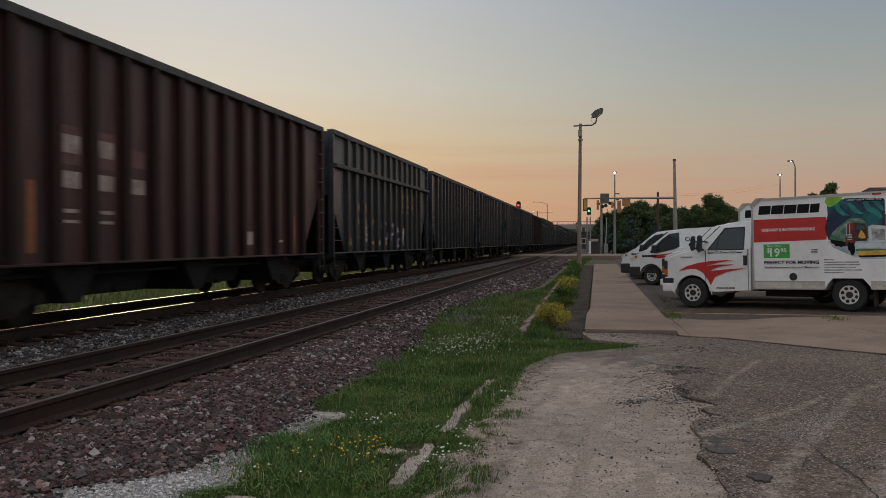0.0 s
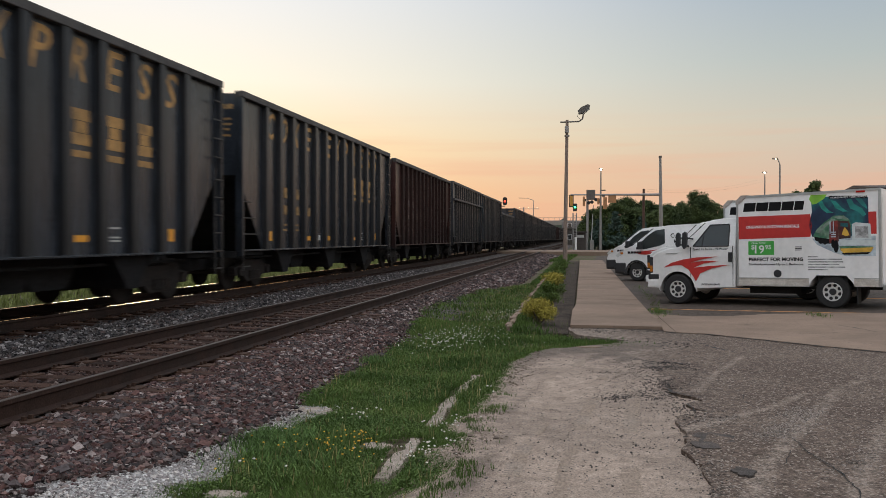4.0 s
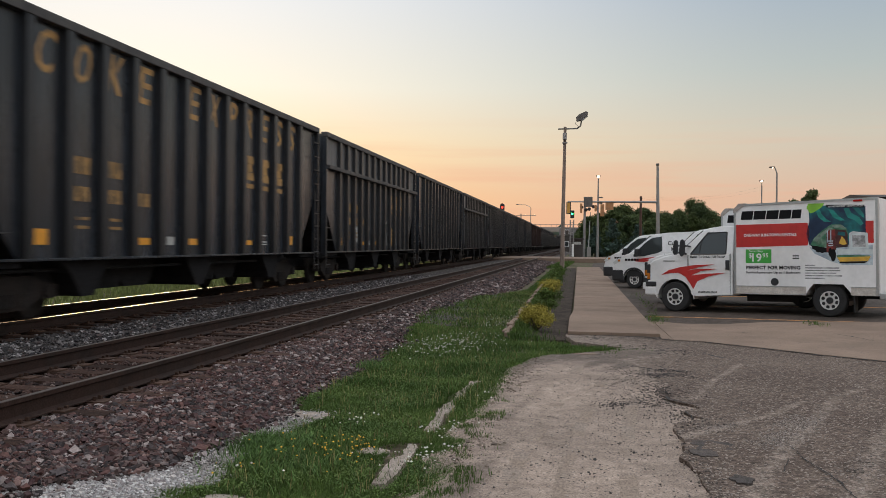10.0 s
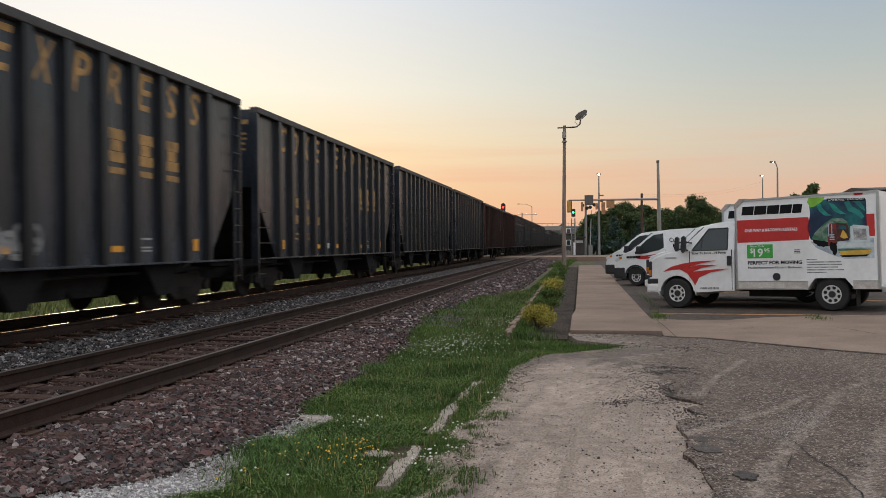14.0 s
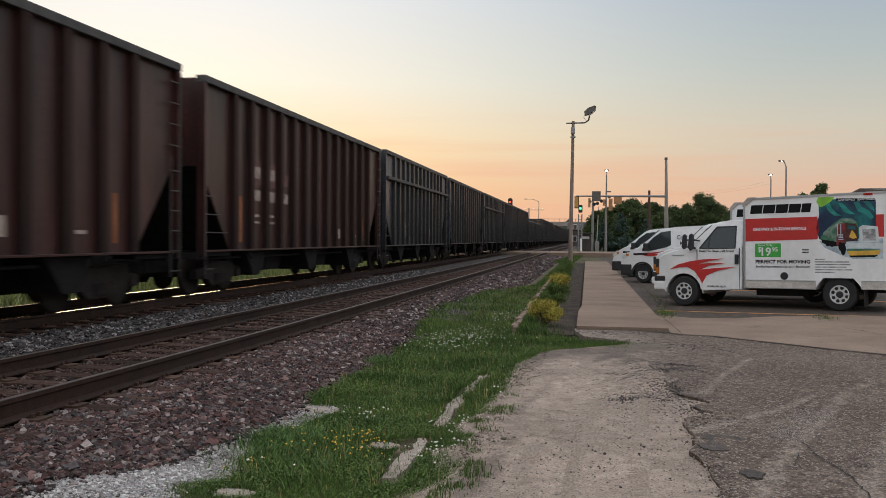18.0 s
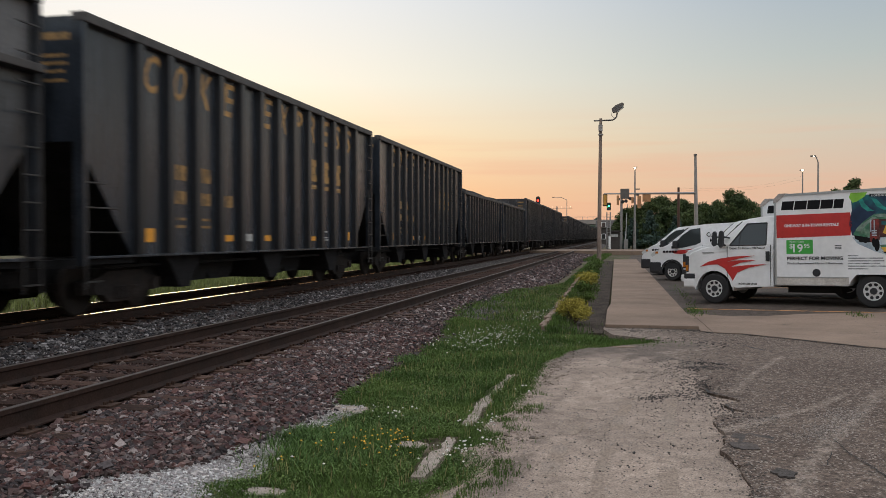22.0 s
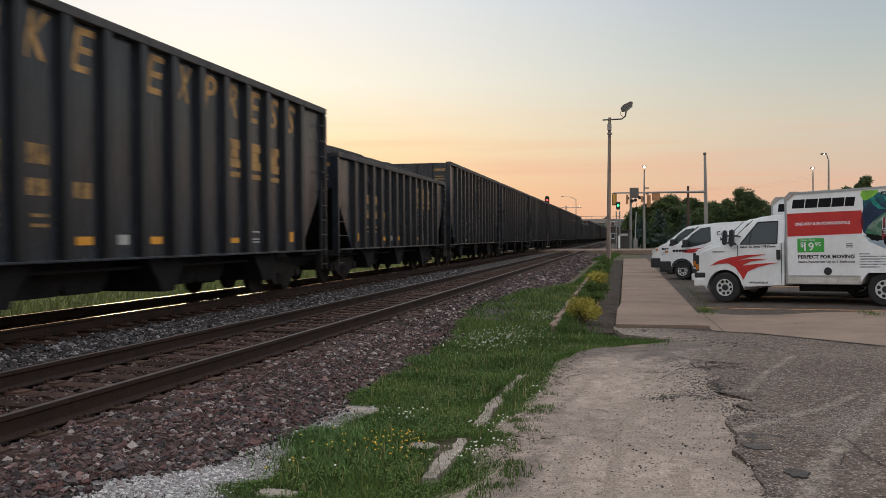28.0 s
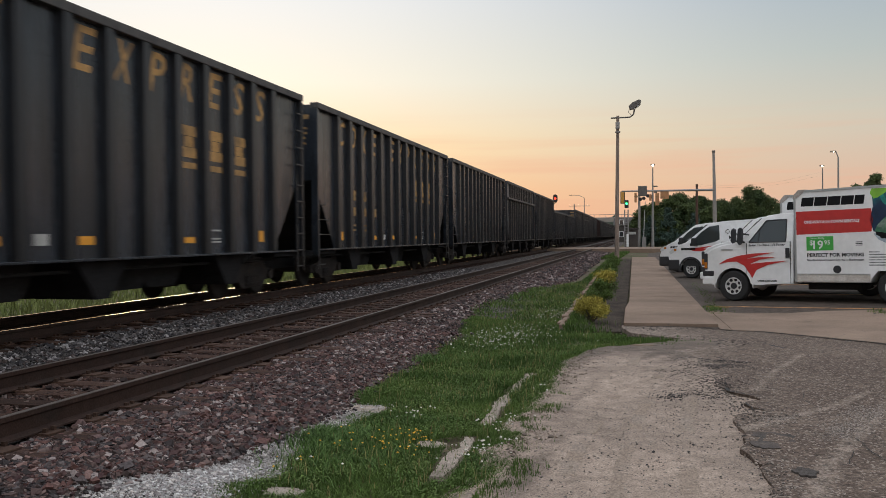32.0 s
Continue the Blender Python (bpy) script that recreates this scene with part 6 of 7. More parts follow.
def house(x0, x1, y0, y1, h, ridge, label):
    ob = thing("house", label, "house", "far houses")
    part("wall", boxes((x0, x1, y0, y1, 0, h)), M["siding"], ob)
    part("roof", prisms("x", ([(y0 - 0.4, h), (y1 + 0.4, h), ((y0 + y1) / 2, ridge)], x0 - 0.4, x1 + 0.4)), M["roofing"], ob)
    k = max(2, int((x1 - x0) / 2.5))
    for i in range(k):
        x = x0 + (x1 - x0) * (i + 0.5) / k
        for z in ([1.2] if h < 4 else [1.2, 3.9]):
            wi = part("window", boxes((x - 0.5, x + 0.5, y0 - 0.05, y0 + 0.02, z, z + 1.3)), M["white"], ob)
            part("pane", boxes((x - 0.4, x + 0.4, y0 - 0.06, y0 - 0.045, z + 0.1, z + 1.2)), M["glass"], wi)
    return ob


house(-9.0, -3.2, 205, 212, 4.0, 5.6, "pale two-storey house with a dark pitched roof beyond the crossing")
house(-2.0, 6.0, 215, 224, 4.5, 7.0, "low house half hidden by trees beyond the crossing")
house(17.6, 30, 60, 70, 4.9, 5.35, "low building with a dark flat roof edge beside the lot")

# low far woods along the horizon
def clumps(name, rows, material, label, category, seed=1, rough=0.18):
    """Many uneven rounded clumps as one mesh: rows of x, y, z, half widths in x, y and z."""
    bm = bmesh.new()
    bmesh.ops.create_icosphere(bm, subdivisions=1, radius=1)
    v0 = np.array([v.co[:] for v in bm.verts])
    f0 = np.array([[v.index for v in f.verts] for f in bm.faces])
    bm.free()
    rng = np.random.default_rng(seed)
    vs, fs = [], []
    for i, (x, y, z, a, b, c) in enumerate(rows):
        v = v0 * (1 + rng.uniform(-rough, rough, (len(v0), 1)))
        vs.append(v * (a, b, c) + (x, y, z))
        fs.append(f0 + i * len(v0))
    me = bpy.data.meshes.new(name)
    me.from_pydata(np.concatenate(vs).tolist(), [], np.concatenate(fs).tolist())
    me.materials.append(material)
    return tagged(new(name, me), label, category, kind="stuff")


random.seed(5)
rows = []
for i in range(900):
    a, d, h, r = random.uniform(-75, 60), random.uniform(600, 900), random.uniform(7, 15), random.uniform(7, 15)
    rows.append((d * math.sin(radians(a)), d * math.cos(radians(a)), h * 0.35, r, r * 0.6, h * 0.65))
clumps("far_woods", rows, M["hills"], "low dark line of distant woods on the horizon", "woods", 2)

# ---------------------------------------------------------------- trees and shrubs
def leaf_cloud(centres, per, size, seed, flat=0.35, squash=0.8):
    """Small four-sided leaves scattered in the given balls (x, y, z, r)."""
    rng = np.random.default_rng(seed)
    vs = []
    for x, y, z, r in centres:
        k = max(4, int(per * r * r))
        d = rng.normal(size=(k, 3))
        d /= np.linalg.norm(d, axis=1, keepdims=True)
        p = d * (r * rng.uniform(0.3, 1.3, (k, 1)) ** 0.8) * (1, 1, squash) + (x, y, z)
        n = d + rng.normal(size=(k, 3)) * 0.7
        n /= np.linalg.norm(n, axis=1, keepdims=True)
        u = np.cross(n, rng.normal(size=(k, 3)))
        u /= np.linalg.norm(u, axis=1, keepdims=True) + 1e-9
        w = np.cross(n, u)
        s = size * rng.uniform(0.6, 1.4, (k, 1))
        vs.append(np.stack([p - u * s, p + w * s * flat - u * s * 0.1, p + u * s, p - w * s * flat - u * s * 0.1], 1).reshape(-1, 3))
    vs = np.concatenate(vs)
    me = bpy.data.meshes.new("leaves")
    me.from_pydata(vs.tolist(), [], np.arange(len(vs)).reshape(-1, 4).tolist())
    return me


def tree(x, y, height, spread, seed, label, trunk_h=0.25, per=150, leaf=0.34, material="leaf"):
    rng = random.Random(seed)
    ob = thing("tree", label, "tree", "trees beyond the crossing")
    bm = bmesh.new()
    top = height * 0.75
    rod(bm, (x, y, -0.2), (x + 0.1, y, top * 0.5), 0.03 * height, 0.02 * height, 10)
    rod(bm, (x + 0.1, y, top * 0.5), (x, y, top), 0.02 * height, 0.006 * height, 8)
    balls = []
    for i in range(84):
        a, h = rng.uniform(0, 6.28), rng.uniform(trunk_h, 0.92)
        reach = spread * math.sin(math.pi * min(1, (h - trunk_h * 0.4) / (1 - trunk_h * 0.4)) ** 0.8) * rng.uniform(0.45, 1.0)
        p = (x + reach * math.cos(a), y + reach * math.sin(a) * 0.7, h * height)
        rod(bm, (x + 0.05, y, max(0.4, h * height * 0.6)), p, 0.008 * height, 0.003 * height, 5, caps=False)
        balls.append((*p, rng.uniform(0.08, 0.20) * spread + 0.28))
    part("trunk", bm, M["bark"], ob)
    me = leaf_cloud(balls, per, leaf, seed)
    me.materials.append(M[material])
    part("crown", me, None, ob, "dense green crown")
    return ob


def spruce(x, y, height, spread, seed):
    rng = random.Random(seed)
    ob = thing("spruce", "dark blue-green spruce among the trees", "tree", "trees beyond the crossing")
    part("trunk", rods(((x, y, -0.1), (x, y, height), 0.15, 0.02), n=8), M["bark"], ob)
    balls = []
    for i in range(46):
        h = rng.uniform(0.05, 1.0)
        a, r = rng.uniform(0, 6.28), spread * (1 - h) * rng.uniform(0.5, 1)
        balls.append((x + r * math.cos(a), y + r * math.sin(a), h * height, 0.35 + 0.5 * (1 - h)))
    me = leaf_cloud(balls, 170, 0.25, seed, 0.25, 0.6)
    me.materials.append(M["needle"])
    part("crown", me, None, ob, "dark needled crown")
    return ob


for row in ((13.6, 131, 8.7, 3.3, 1), (10.2, 134, 6.6, 2.4, 2), (3.2, 141, 8.2, 3.6, 3), (0.4, 143, 7.0, 2.8, 4), (6.6, 144, 8.0, 3.2, 5), (8.6, 147, 7.4, 2.6, 6), (-1.6, 146, 6.6, 2.4, 7),
            (4.8, 134, 6.4, 2.9, 8), (9.4, 138, 7.0, 2.6, 16), (12.0, 136, 7.2, 2.6, 17), (2.0, 127, 3.6, 1.8, 14), (7.6, 130, 5.6, 2.6, 15), (16.2, 136, 7.2, 2.4, 9), (31.0, 138, 10.8, 2.2, 11), (29.5, 141, 9.6, 1.8, 12), (20, 150, 7.0, 3.0, 13)):
    tree(*row, "leafy green tree in a clump beyond the road crossing", 0.12, per=420, leaf=0.17)
spruce(1.8, 126, 5.3, 1.9, 21)
spruce(-0.6, 128, 4.3, 1.6, 22)
spruce(5.4, 127, 4.6, 1.8, 23)


def shrub(x, y, r, h, material, seed, label):
    rng = random.Random(seed)
    ob = thing("shrub", label, "shrub", "shrubs in the planting bed")
    bm = bmesh.new()
    balls = []
    for i in range(22):
        a, q = rng.uniform(0, 6.28), rng.uniform(0, 0.75) * r
        p = (x + q * math.cos(a), y + q * math.sin(a), h * rng.uniform(0.35, 0.8))
        rod(bm, (x, y, -0.02), p, 0.012, 0.005, 5, caps=False)
        balls.append((*p, r * rng.uniform(0.25, 0.42)))
    part("branchwork", bm, M["bark"], ob)
    me = leaf_cloud(balls, 15000 if y < 22 else 5000, 0.022 if y < 22 else 0.036, seed, 0.3, 0.8)
    me.materials.append(M[material])
    part("foliage", me, None, ob)
    return ob


for x, y, r, h, m, s in ((-1.16, 16.5, 0.39, 0.50, "bush_y", 31), (-1.24, 20.6, 0.30, 0.34, "bush", 32), (-1.30, 23.6, 0.36, 0.46, "bush", 33), (-1.40, 27.0, 0.44, 0.58, "bush_y", 34), (-1.62, 31.5, 0.36, 0.46, "bush", 35),
                         (-1.75, 35.6, 0.40, 0.50, "bush", 36), (-1.9, 40.0, 0.38, 0.45, "bush", 37), (-2.05, 45, 0.42, 0.5, "bush", 38), (-2.25, 51, 0.40, 0.42, "bush", 39)):
    shrub(x, y, r, h, m, s, "low golden-leaved shrub in the planting bed" if m == "bush_y" else "low green shrub in the planting bed")


# ---------------------------------------------------------------- grass, flowers
def blades(name, xy, h, w, material, label, category, seed, lean=0.45, z=0.0, grow=None):
    """Single bent blades of grass at the given places, as one object."""
    rng = np.random.default_rng(seed)
    k = len(xy)
    a = rng.uniform(0, 2 * np.pi, k)
    hh = h * rng.uniform(0.45, 1.25, k)
    if grow is not None:
        hh = hh * grow
    ln = lean * hh * rng.uniform(0.2, 1.3, k)
    up = np.zeros((k, 3))
    up[:, :2] = xy
    up[:, 2] = z
    side = np.stack([np.cos(a), np.sin(a), 0 * a], 1) * (w * rng.uniform(0.6, 1.3, k))[:, None]
    b = rng.uniform(0, 2 * np.pi, k)
    out = np.stack([np.cos(b), np.sin(b), 0 * b], 1)
    mid = up + out * (ln * 0.35)[:, None] + np.stack([0 * a, 0 * a, hh * 0.6], 1)
    tip = up + out * ln[:, None] + np.stack([0 * a, 0 * a, hh], 1)
    vs = np.stack([up - side, up + side, mid + side * 0.7, mid - side * 0.7, tip], 1).reshape(-1, 3)
    i = np.arange(k)[:, None] * 5
    quads, tris = i + [0, 1, 2, 3], i + [3, 2, 4]
    me = bpy.data.meshes.new(name)
    me.from_pydata(vs.tolist(), [], quads.tolist() + tris.tolist())
    me.materials.append(material)
    return tagged(new(name, me), label, category, kind="stuff")


def patchy(x, y, f, seed):
    return np.array([noise.noise((a * f, b * f, seed)) for a, b in zip(x, y)])


def lawn(n, y0, y1, seed):
    rng = np.random.default_rng(seed)
    y = rng.uniform(y0, y1, n)
    l, r = np.interp(y, *zip(*GL)), np.interp(y, *zip(*GR))
    x = l - 0.2 + (r - l + 0.45) * rng.uniform(0, 1, n)
    edge = np.minimum(x - l, r - x) + 0.14 * patchy(x, y, 2.2, seed)
    bare = np.abs(x + 1.47 + 0.03 * np.sin(y * 3)) < 0.085 + 0.06 * patchy(x, y, 3, 4)
    bare &= (y > 5.6) & (y < 10.35) & ((y < 7.0) | (y > 7.4))
    for cx, cy, rx, ry in ((-1.74, 6.65, 0.15, 0.13), (-1.60, 6.8, 0.12, 0.12), (-2.70, 7.9, 0.22, 0.15), (-2.34, 5.2, 0.16, 0.10), (-1.55, 5.1, 0.24, 0.10)):
        bare |= ((x - cx) / rx) ** 2 + ((y - cy) / ry) ** 2 < 1
    keep = (edge > rng.normal(0, 0.06, n)) & ~(bare & (rng.uniform(0, 1, n) > 0.06))
    grow = np.clip(0.75 + 0.9 * patchy(x, y, 1.1, 9) + 0.3 * patchy(x, y, 4, 2), 0.3, 1.9) * np.clip(0.35 + edge * 3, 0.35, 1)
    return np.stack([x, y], 1)[keep], grow[keep]


for n, y0, y1, w, hgt, seed in ((150000, 4.2, 9.5, 0.0028, 0.055, 51), (110000, 9.5, 17, 0.0040, 0.070, 52), (34000, 17, 60, 0.009, 0.11, 53)):
    xy, grow = lawn(n, y0, y1, seed)
    blades("grass", xy, hgt, w, M["grass"], "green grass with clover along the track", "grass", seed, lean=0.9, grow=grow, z=np.array([dirt_z(a, b) - 0.01 if 4 < b < 12.6 and a > lerp(GR, b) - 0.22 else max(-0.03, lerp(BED, a) - 0.01) for a, b in xy]))
# clover and broad low leaves between the blades
xy, grow = lawn(42000, 3.8, 13, 55)
keep = patchy(xy[:, 0], xy[:, 1], 1.3, 21) > -0.12
rng = np.random.default_rng(56)
k = int(keep.sum())
p = np.concatenate([xy[keep], (0.055 * grow[keep] * rng.uniform(0.35, 1.0, k) - 0.02)[:, None]], 1)
a = rng.uniform(0, 2 * np.pi, (k, 1))
u = np.concatenate([np.cos(a), np.sin(a), rng.normal(0, 0.3, (k, 1))], 1) * rng.uniform(0.005, 0.011, (k, 1))
w = np.concatenate([-np.sin(a), np.cos(a), rng.normal(0, 0.3, (k, 1))], 1) * rng.uniform(0.004, 0.009, (k, 1))
clover_me = bpy.data.meshes.new("clover_leaves")
clover_me.from_pydata(np.stack([p - u, p + w, p + u, p - w], 1).reshape(-1, 3).tolist(), [], np.arange(4 * k).reshape(-1, 4).tolist())
clover_me.materials.append(M["clover"])
tagged(new("clover_leaves", clover_me), "low clover leaves between the grass blades", "clover", kind="stuff")
xy, grow = lawn(5000, 4, 30, 57)
blades("dry_grass", xy, 0.11, 0.003, M["grass_dry"], "sparse dry grass stalks", "grass", 58, lean=0.3, grow=np.clip(grow, 0.4, 1.2))
rng = np.random.default_rng(60)
# taller weedy tufts at the stone edge
tx = np.concatenate([rng.normal(c[0], c[2], c[3]) for c in ((-2.45, 6.5, 0.15, 1500), (-2.2, 6.2, 0.25, 1200), (-2.92, 11.0, 0.1, 500), (-2.62, 6.58, 0.09, 900))])
ty = np.concatenate([rng.normal(c[1], c[2] * 1.3, c[3]) for c in ((-2.45, 6.5, 0.15, 1500), (-2.2, 6.2, 0.25, 1200), (-2.92, 11.0, 0.1, 500), (-2.62, 6.58, 0.09, 900))])
blades("weeds", np.stack([tx, ty], 1), 0.075, 0.0045, M["weed"], "taller dark green weeds at the edge of the stones", "weeds", 61, lean=1.0)
# verge beyond the far track and scattered growth
rng = np.random.default_rng(62)
gx, gy = rng.uniform(-24, -12.6, 42000), rng.uniform(-10, 80, 42000) ** 1.0
blades("tall_grass", np.stack([gx + np.array([bend(v) for v in gy]), gy], 1), 0.4, 0.022, M["grass_far"], "tall bright green grass beyond the tracks", "grass", 63, z=-0.36)
gx, gy = rng.uniform(-3.6, -2.3, 1500), rng.uniform(60, 84, 1500)
blades("verge_grass", np.stack([gx, gy], 1), 0.18, 0.02, M["grass"], "grass round the foot of the pole", "grass", 64)
gx, gy = np.concatenate([rng.normal(-0.15, 0.30, 1500), rng.normal(4.25, 0.10, 90), rng.normal(1.25, 0.1, 200), rng.normal(1.2, 0.12, 300)]), np.concatenate([rng.normal(13.35, 0.22, 1500), rng.normal(18.3, 0.3, 90), rng.uniform(19.5, 30, 200), rng.normal(19.2, 0.5, 300)])
blades("lot_weeds", np.stack([gx, gy], 1), 0.045, 0.007, M["grass"], "small weeds in the joints of the paving", "weeds", 65, z=np.where(gy > 15, 0.04 + 0.0229 * np.maximum(0, gx - 1.5), 0.02))


def flowers(name, xy, r, h, material, label, seed):
    """Small flower heads on thin stalks."""
    rng = np.random.default_rng(seed)
    base = np.array([(0, 0, 1), (1, 0, 0.1), (0.3, 0.95, 0.1), (-0.8, 0.6, 0.1), (-0.8, -0.6, 0.1), (0.3, -0.95, 0.1), (0, 0, -0.7)])
    tri = [(0, 1, 2), (0, 2, 3), (0, 3, 4), (0, 4, 5), (0, 5, 1), (6, 2, 1), (6, 3, 2), (6, 4, 3), (6, 5, 4), (6, 1, 5)]
    vs, fs = [], []
    for i, (x, y) in enumerate(xy):
        s, z = r * rng.uniform(0.7, 1.3), h * rng.uniform(0.6, 1.3)
        vs += (base * (s, s, s * 0.8) + (x, y, z)).tolist()
        fs += [[a + 7 * i for a in t] for t in tri]
    me = bpy.data.meshes.new(name)
    me.from_pydata(vs, [], fs)
    me.materials.append(material)
    return tagged(new(name, me), label, "flowers", kind="stuff")


def scatter(rows, seed):
    rng = np.random.default_rng(seed)
    return np.concatenate([np.stack([rng.normal(x, sx, k), rng.normal(y, sy, k)], 1) for x, y, sx, sy, k in rows])


flowers("clover_flowers", scatter(((-2.1, 7.45, 0.18, 0.2, 16), (-1.22, 6.25, 0.13, 0.22, 34), (-1.28, 7.25, 0.12, 0.2, 22), (-2.2, 13.5, 0.42, 0.75, 230), (-2.45, 12.6, 0.35, 0.4, 40), (-1.95, 17.6, 0.22, 1.1, 60), (-1.15, 9.2, 0.1, 0.6, 6), (-2.2, 5.9, 0.4, 0.4, 8)), 71), 0.0105, 0.080, M["petal_w"],
        "white clover heads in the grass", 72)
flowers("yellow_flowers", scatter(((-1.85, 6.35, 0.12, 0.18, 34), (-2.2, 6.2, 0.2, 0.25, 22), (-1.75, 5.9, 0.1, 0.1, 8), (-2.45, 5.6, 0.1, 0.2, 5)), 73), 0.009, 0.10, M["petal_y"], "small yellow flowers in the grass", 74)

# tufts in the planting bed and along its edging
rng = np.random.default_rng(66)
gy = 14.6 + 44 * rng.uniform(0, 1, 9000) ** 1.5
gx = np.interp(gy, [14, 18.7, 28.3, 47, 62], [-1.5, -1.7, -2.0, -2.45, -2.8]) + np.abs(rng.normal(0, 0.28, 9000))
keep = patchy(gx, gy, 1.7, 12) > -0.08
blades("bed_grass", np.stack([gx, gy], 1)[keep], 0.11, 0.006, M["grass"], "uneven grass tufts in the planting bed", "grass", 67)

# thin growth on the soil before the footpath
gx, gy = rng.uniform(-1.7, -0.35, 2600), rng.uniform(13.4, 15.5, 2600)
keep = patchy(gx, gy, 2.2, 33) > 0.05
blades("thin_grass", np.stack([gx, gy], 1)[keep], 0.06, 0.005, M["grass"], "thin grass on the soil before the footpath", "grass", 69, z=-0.07)

# thin growth straying over the edge of the dirt lane
gy = rng.uniform(4.2, 13.5, 7000)
gx = np.interp(gy, *zip(*GR)) + np.abs(rng.normal(0, 0.10, 7000))
keep = patchy(gx, gy, 2.6, 15) > 0.06
blades("stray_grass", np.stack([gx, gy], 1)[keep], 0.045, 0.003, M["grass"], "thin grass straying onto the dirt", "grass", 68)

# ---------------------------------------------------------------- ties, plates and stones
random.seed(11)
tie_me = mesh("tie", boxes((-1.30, 1.30, -0.115, 0.115, -0.03, 0.145), bevel=0.012), M["tie"])
tp_me = mesh("tie_plate", boxes((-0.19, 0.19, -0.095, 0.095, 0.145, 0.162), bevel=0.004), M["plate"])
for tr, xo in TRACKS:
    near_n = 110 if xo > -7 else 60
    rest = []
    for i in range(-60, 420):
        y = 0.52 * i + random.uniform(-0.03, 0.03)
        if 4 <= i < 4 + near_n:
            t = part("tie", tie_me, None, tr)
            t.matrix_basis = pose(xo + bend(y) + random.uniform(-0.05, 0.05), y, random.uniform(-0.008, 0.006), 0, 0, random.uniform(-1.2, 1.2))
            for s in (-0.755, 0.755):
                p = part("tie_plate", tp_me, None, t)
                p.location.x = s
        else:
            rest.append((xo + bend(y) - 1.3, xo + bend(y) + 1.3, y - 0.115, y + 0.115, -0.03, 0.143))
    part("far_ties", boxes(*rest), M["tie"], tr, "rows of dark timber ties", kind="stuff")
    spk = []
    for i in range(4, 60):
        for s in (-0.755, 0.755):
            for a in (-0.105, 0.105):
                y = 0.52 * i
                spk.append((xo + bend(y) + s + a - 0.016, xo + bend(y) + s + a + 0.016, y - 0.06, y - 0.03, 0.155, 0.19))
                spk.append((xo + bend(y) + s + a - 0.016, xo + bend(y) + s + a + 0.016, y + 0.03, y + 0.06, 0.155, 0.19))
    part("rail_spikes", boxes(*spk), M["plate"], tr, "rusty rail spikes", kind="stuff")


def stones(name, xy, size, z, material, label, seed, flat=0.7):
    """Angular broken stones lying at the given places."""
    rng = np.random.default_rng(seed)
    ico = np.array([(-1, -1, -1), (1, -1, -1), (1, 1, -1), (-1, 1, -1), (-1, -1, 1), (1, -1, 1), (1, 1, 1), (-1, 1, 1)]) * 0.62
    tri = np.array([(0, 2, 1), (0, 3, 2), (4, 5, 6), (4, 6, 7), (0, 1, 5), (0, 5, 4), (1, 2, 6), (1, 6, 5), (2, 3, 7), (2, 7, 6), (3, 0, 4), (3, 4, 7)])
    k = len(xy)
    q = rng.normal(size=(k, 4))
    q /= np.linalg.norm(q, axis=1, keepdims=True)
    w, x, y, zz = q.T
    rot = np.stack([np.stack([1 - 2 * (y * y + zz * zz), 2 * (x * y - zz * w), 2 * (x * zz + y * w)], 1),
                    np.stack([2 * (x * y + zz * w), 1 - 2 * (x * x + zz * zz), 2 * (y * zz - x * w)], 1),
                    np.stack([2 * (x * zz - y * w), 2 * (y * zz + x * w), 1 - 2 * (x * x + y * y)], 1)], 1)
    s = size * np.clip(rng.lognormal(0, 0.42, (k, 1, 1)), 0.4, 2.1) * rng.uniform(0.55, 1.3, (k, 1, 3))
    v = ico[None] * rng.uniform(0.45, 1.3, (k, 8, 3)) * s
    v = np.einsum("kij,knj->kni", rot, v)
    v[:, :, 2] *= flat
    v[:, :, 0] += xy[:, 0, None]
    v[:, :, 1] += xy[:, 1, None]
    v[:, :, 2] += np.asarray(z)[:, None]
    f = (tri[None] + 8 * np.arange(k)[:, None, None]).reshape(-1, 3)
    me = bpy.data.meshes.new(name)
    me.from_pydata(v.reshape(-1, 3).tolist(), [], f.tolist())
    me.materials.append(material)
    return tagged(new(name, me), label, "stones", kind="stuff")


def bed_stones(name, k, x0, x1, y0, y1, size, material, label, seed, lift=0.015, clear=()):
    rng = np.random.default_rng(seed)
    y = y0 + (y1 - y0) * rng.uniform(0, 1, k) ** 1.25
    x = rng.uniform(x0, x1, k)
    keep = np.ones(k, bool)
    for c in clear:
        keep &= np.abs(x - c) > 0.09
    limit = np.interp(y, *zip(*STONE_EDGE)) + rng.normal(0.03, 0.10, k)
    keep &= x < limit
    on_tie = (np.abs((y / 0.52) - np.round(y / 0.52)) < 0.24) & ((np.abs(x + 5.366) < 1.32) | (np.abs(x + 9.705) < 1.32))
    keep &= ~(on_tie & (rng.uniform(0, 1, k) > (0.3 if x0 < -6.5 or x1 > -4.3 else 0.45)))
    x, y = x[keep], y[keep]
    z = np.array([lerp(BED, a) for a in x]) + rng.uniform(-0.012, lift, len(x))
    stones(name, np.stack([x + np.array([bend(v) for v in y]), y], 1), size, z, material, label, seed + 1)


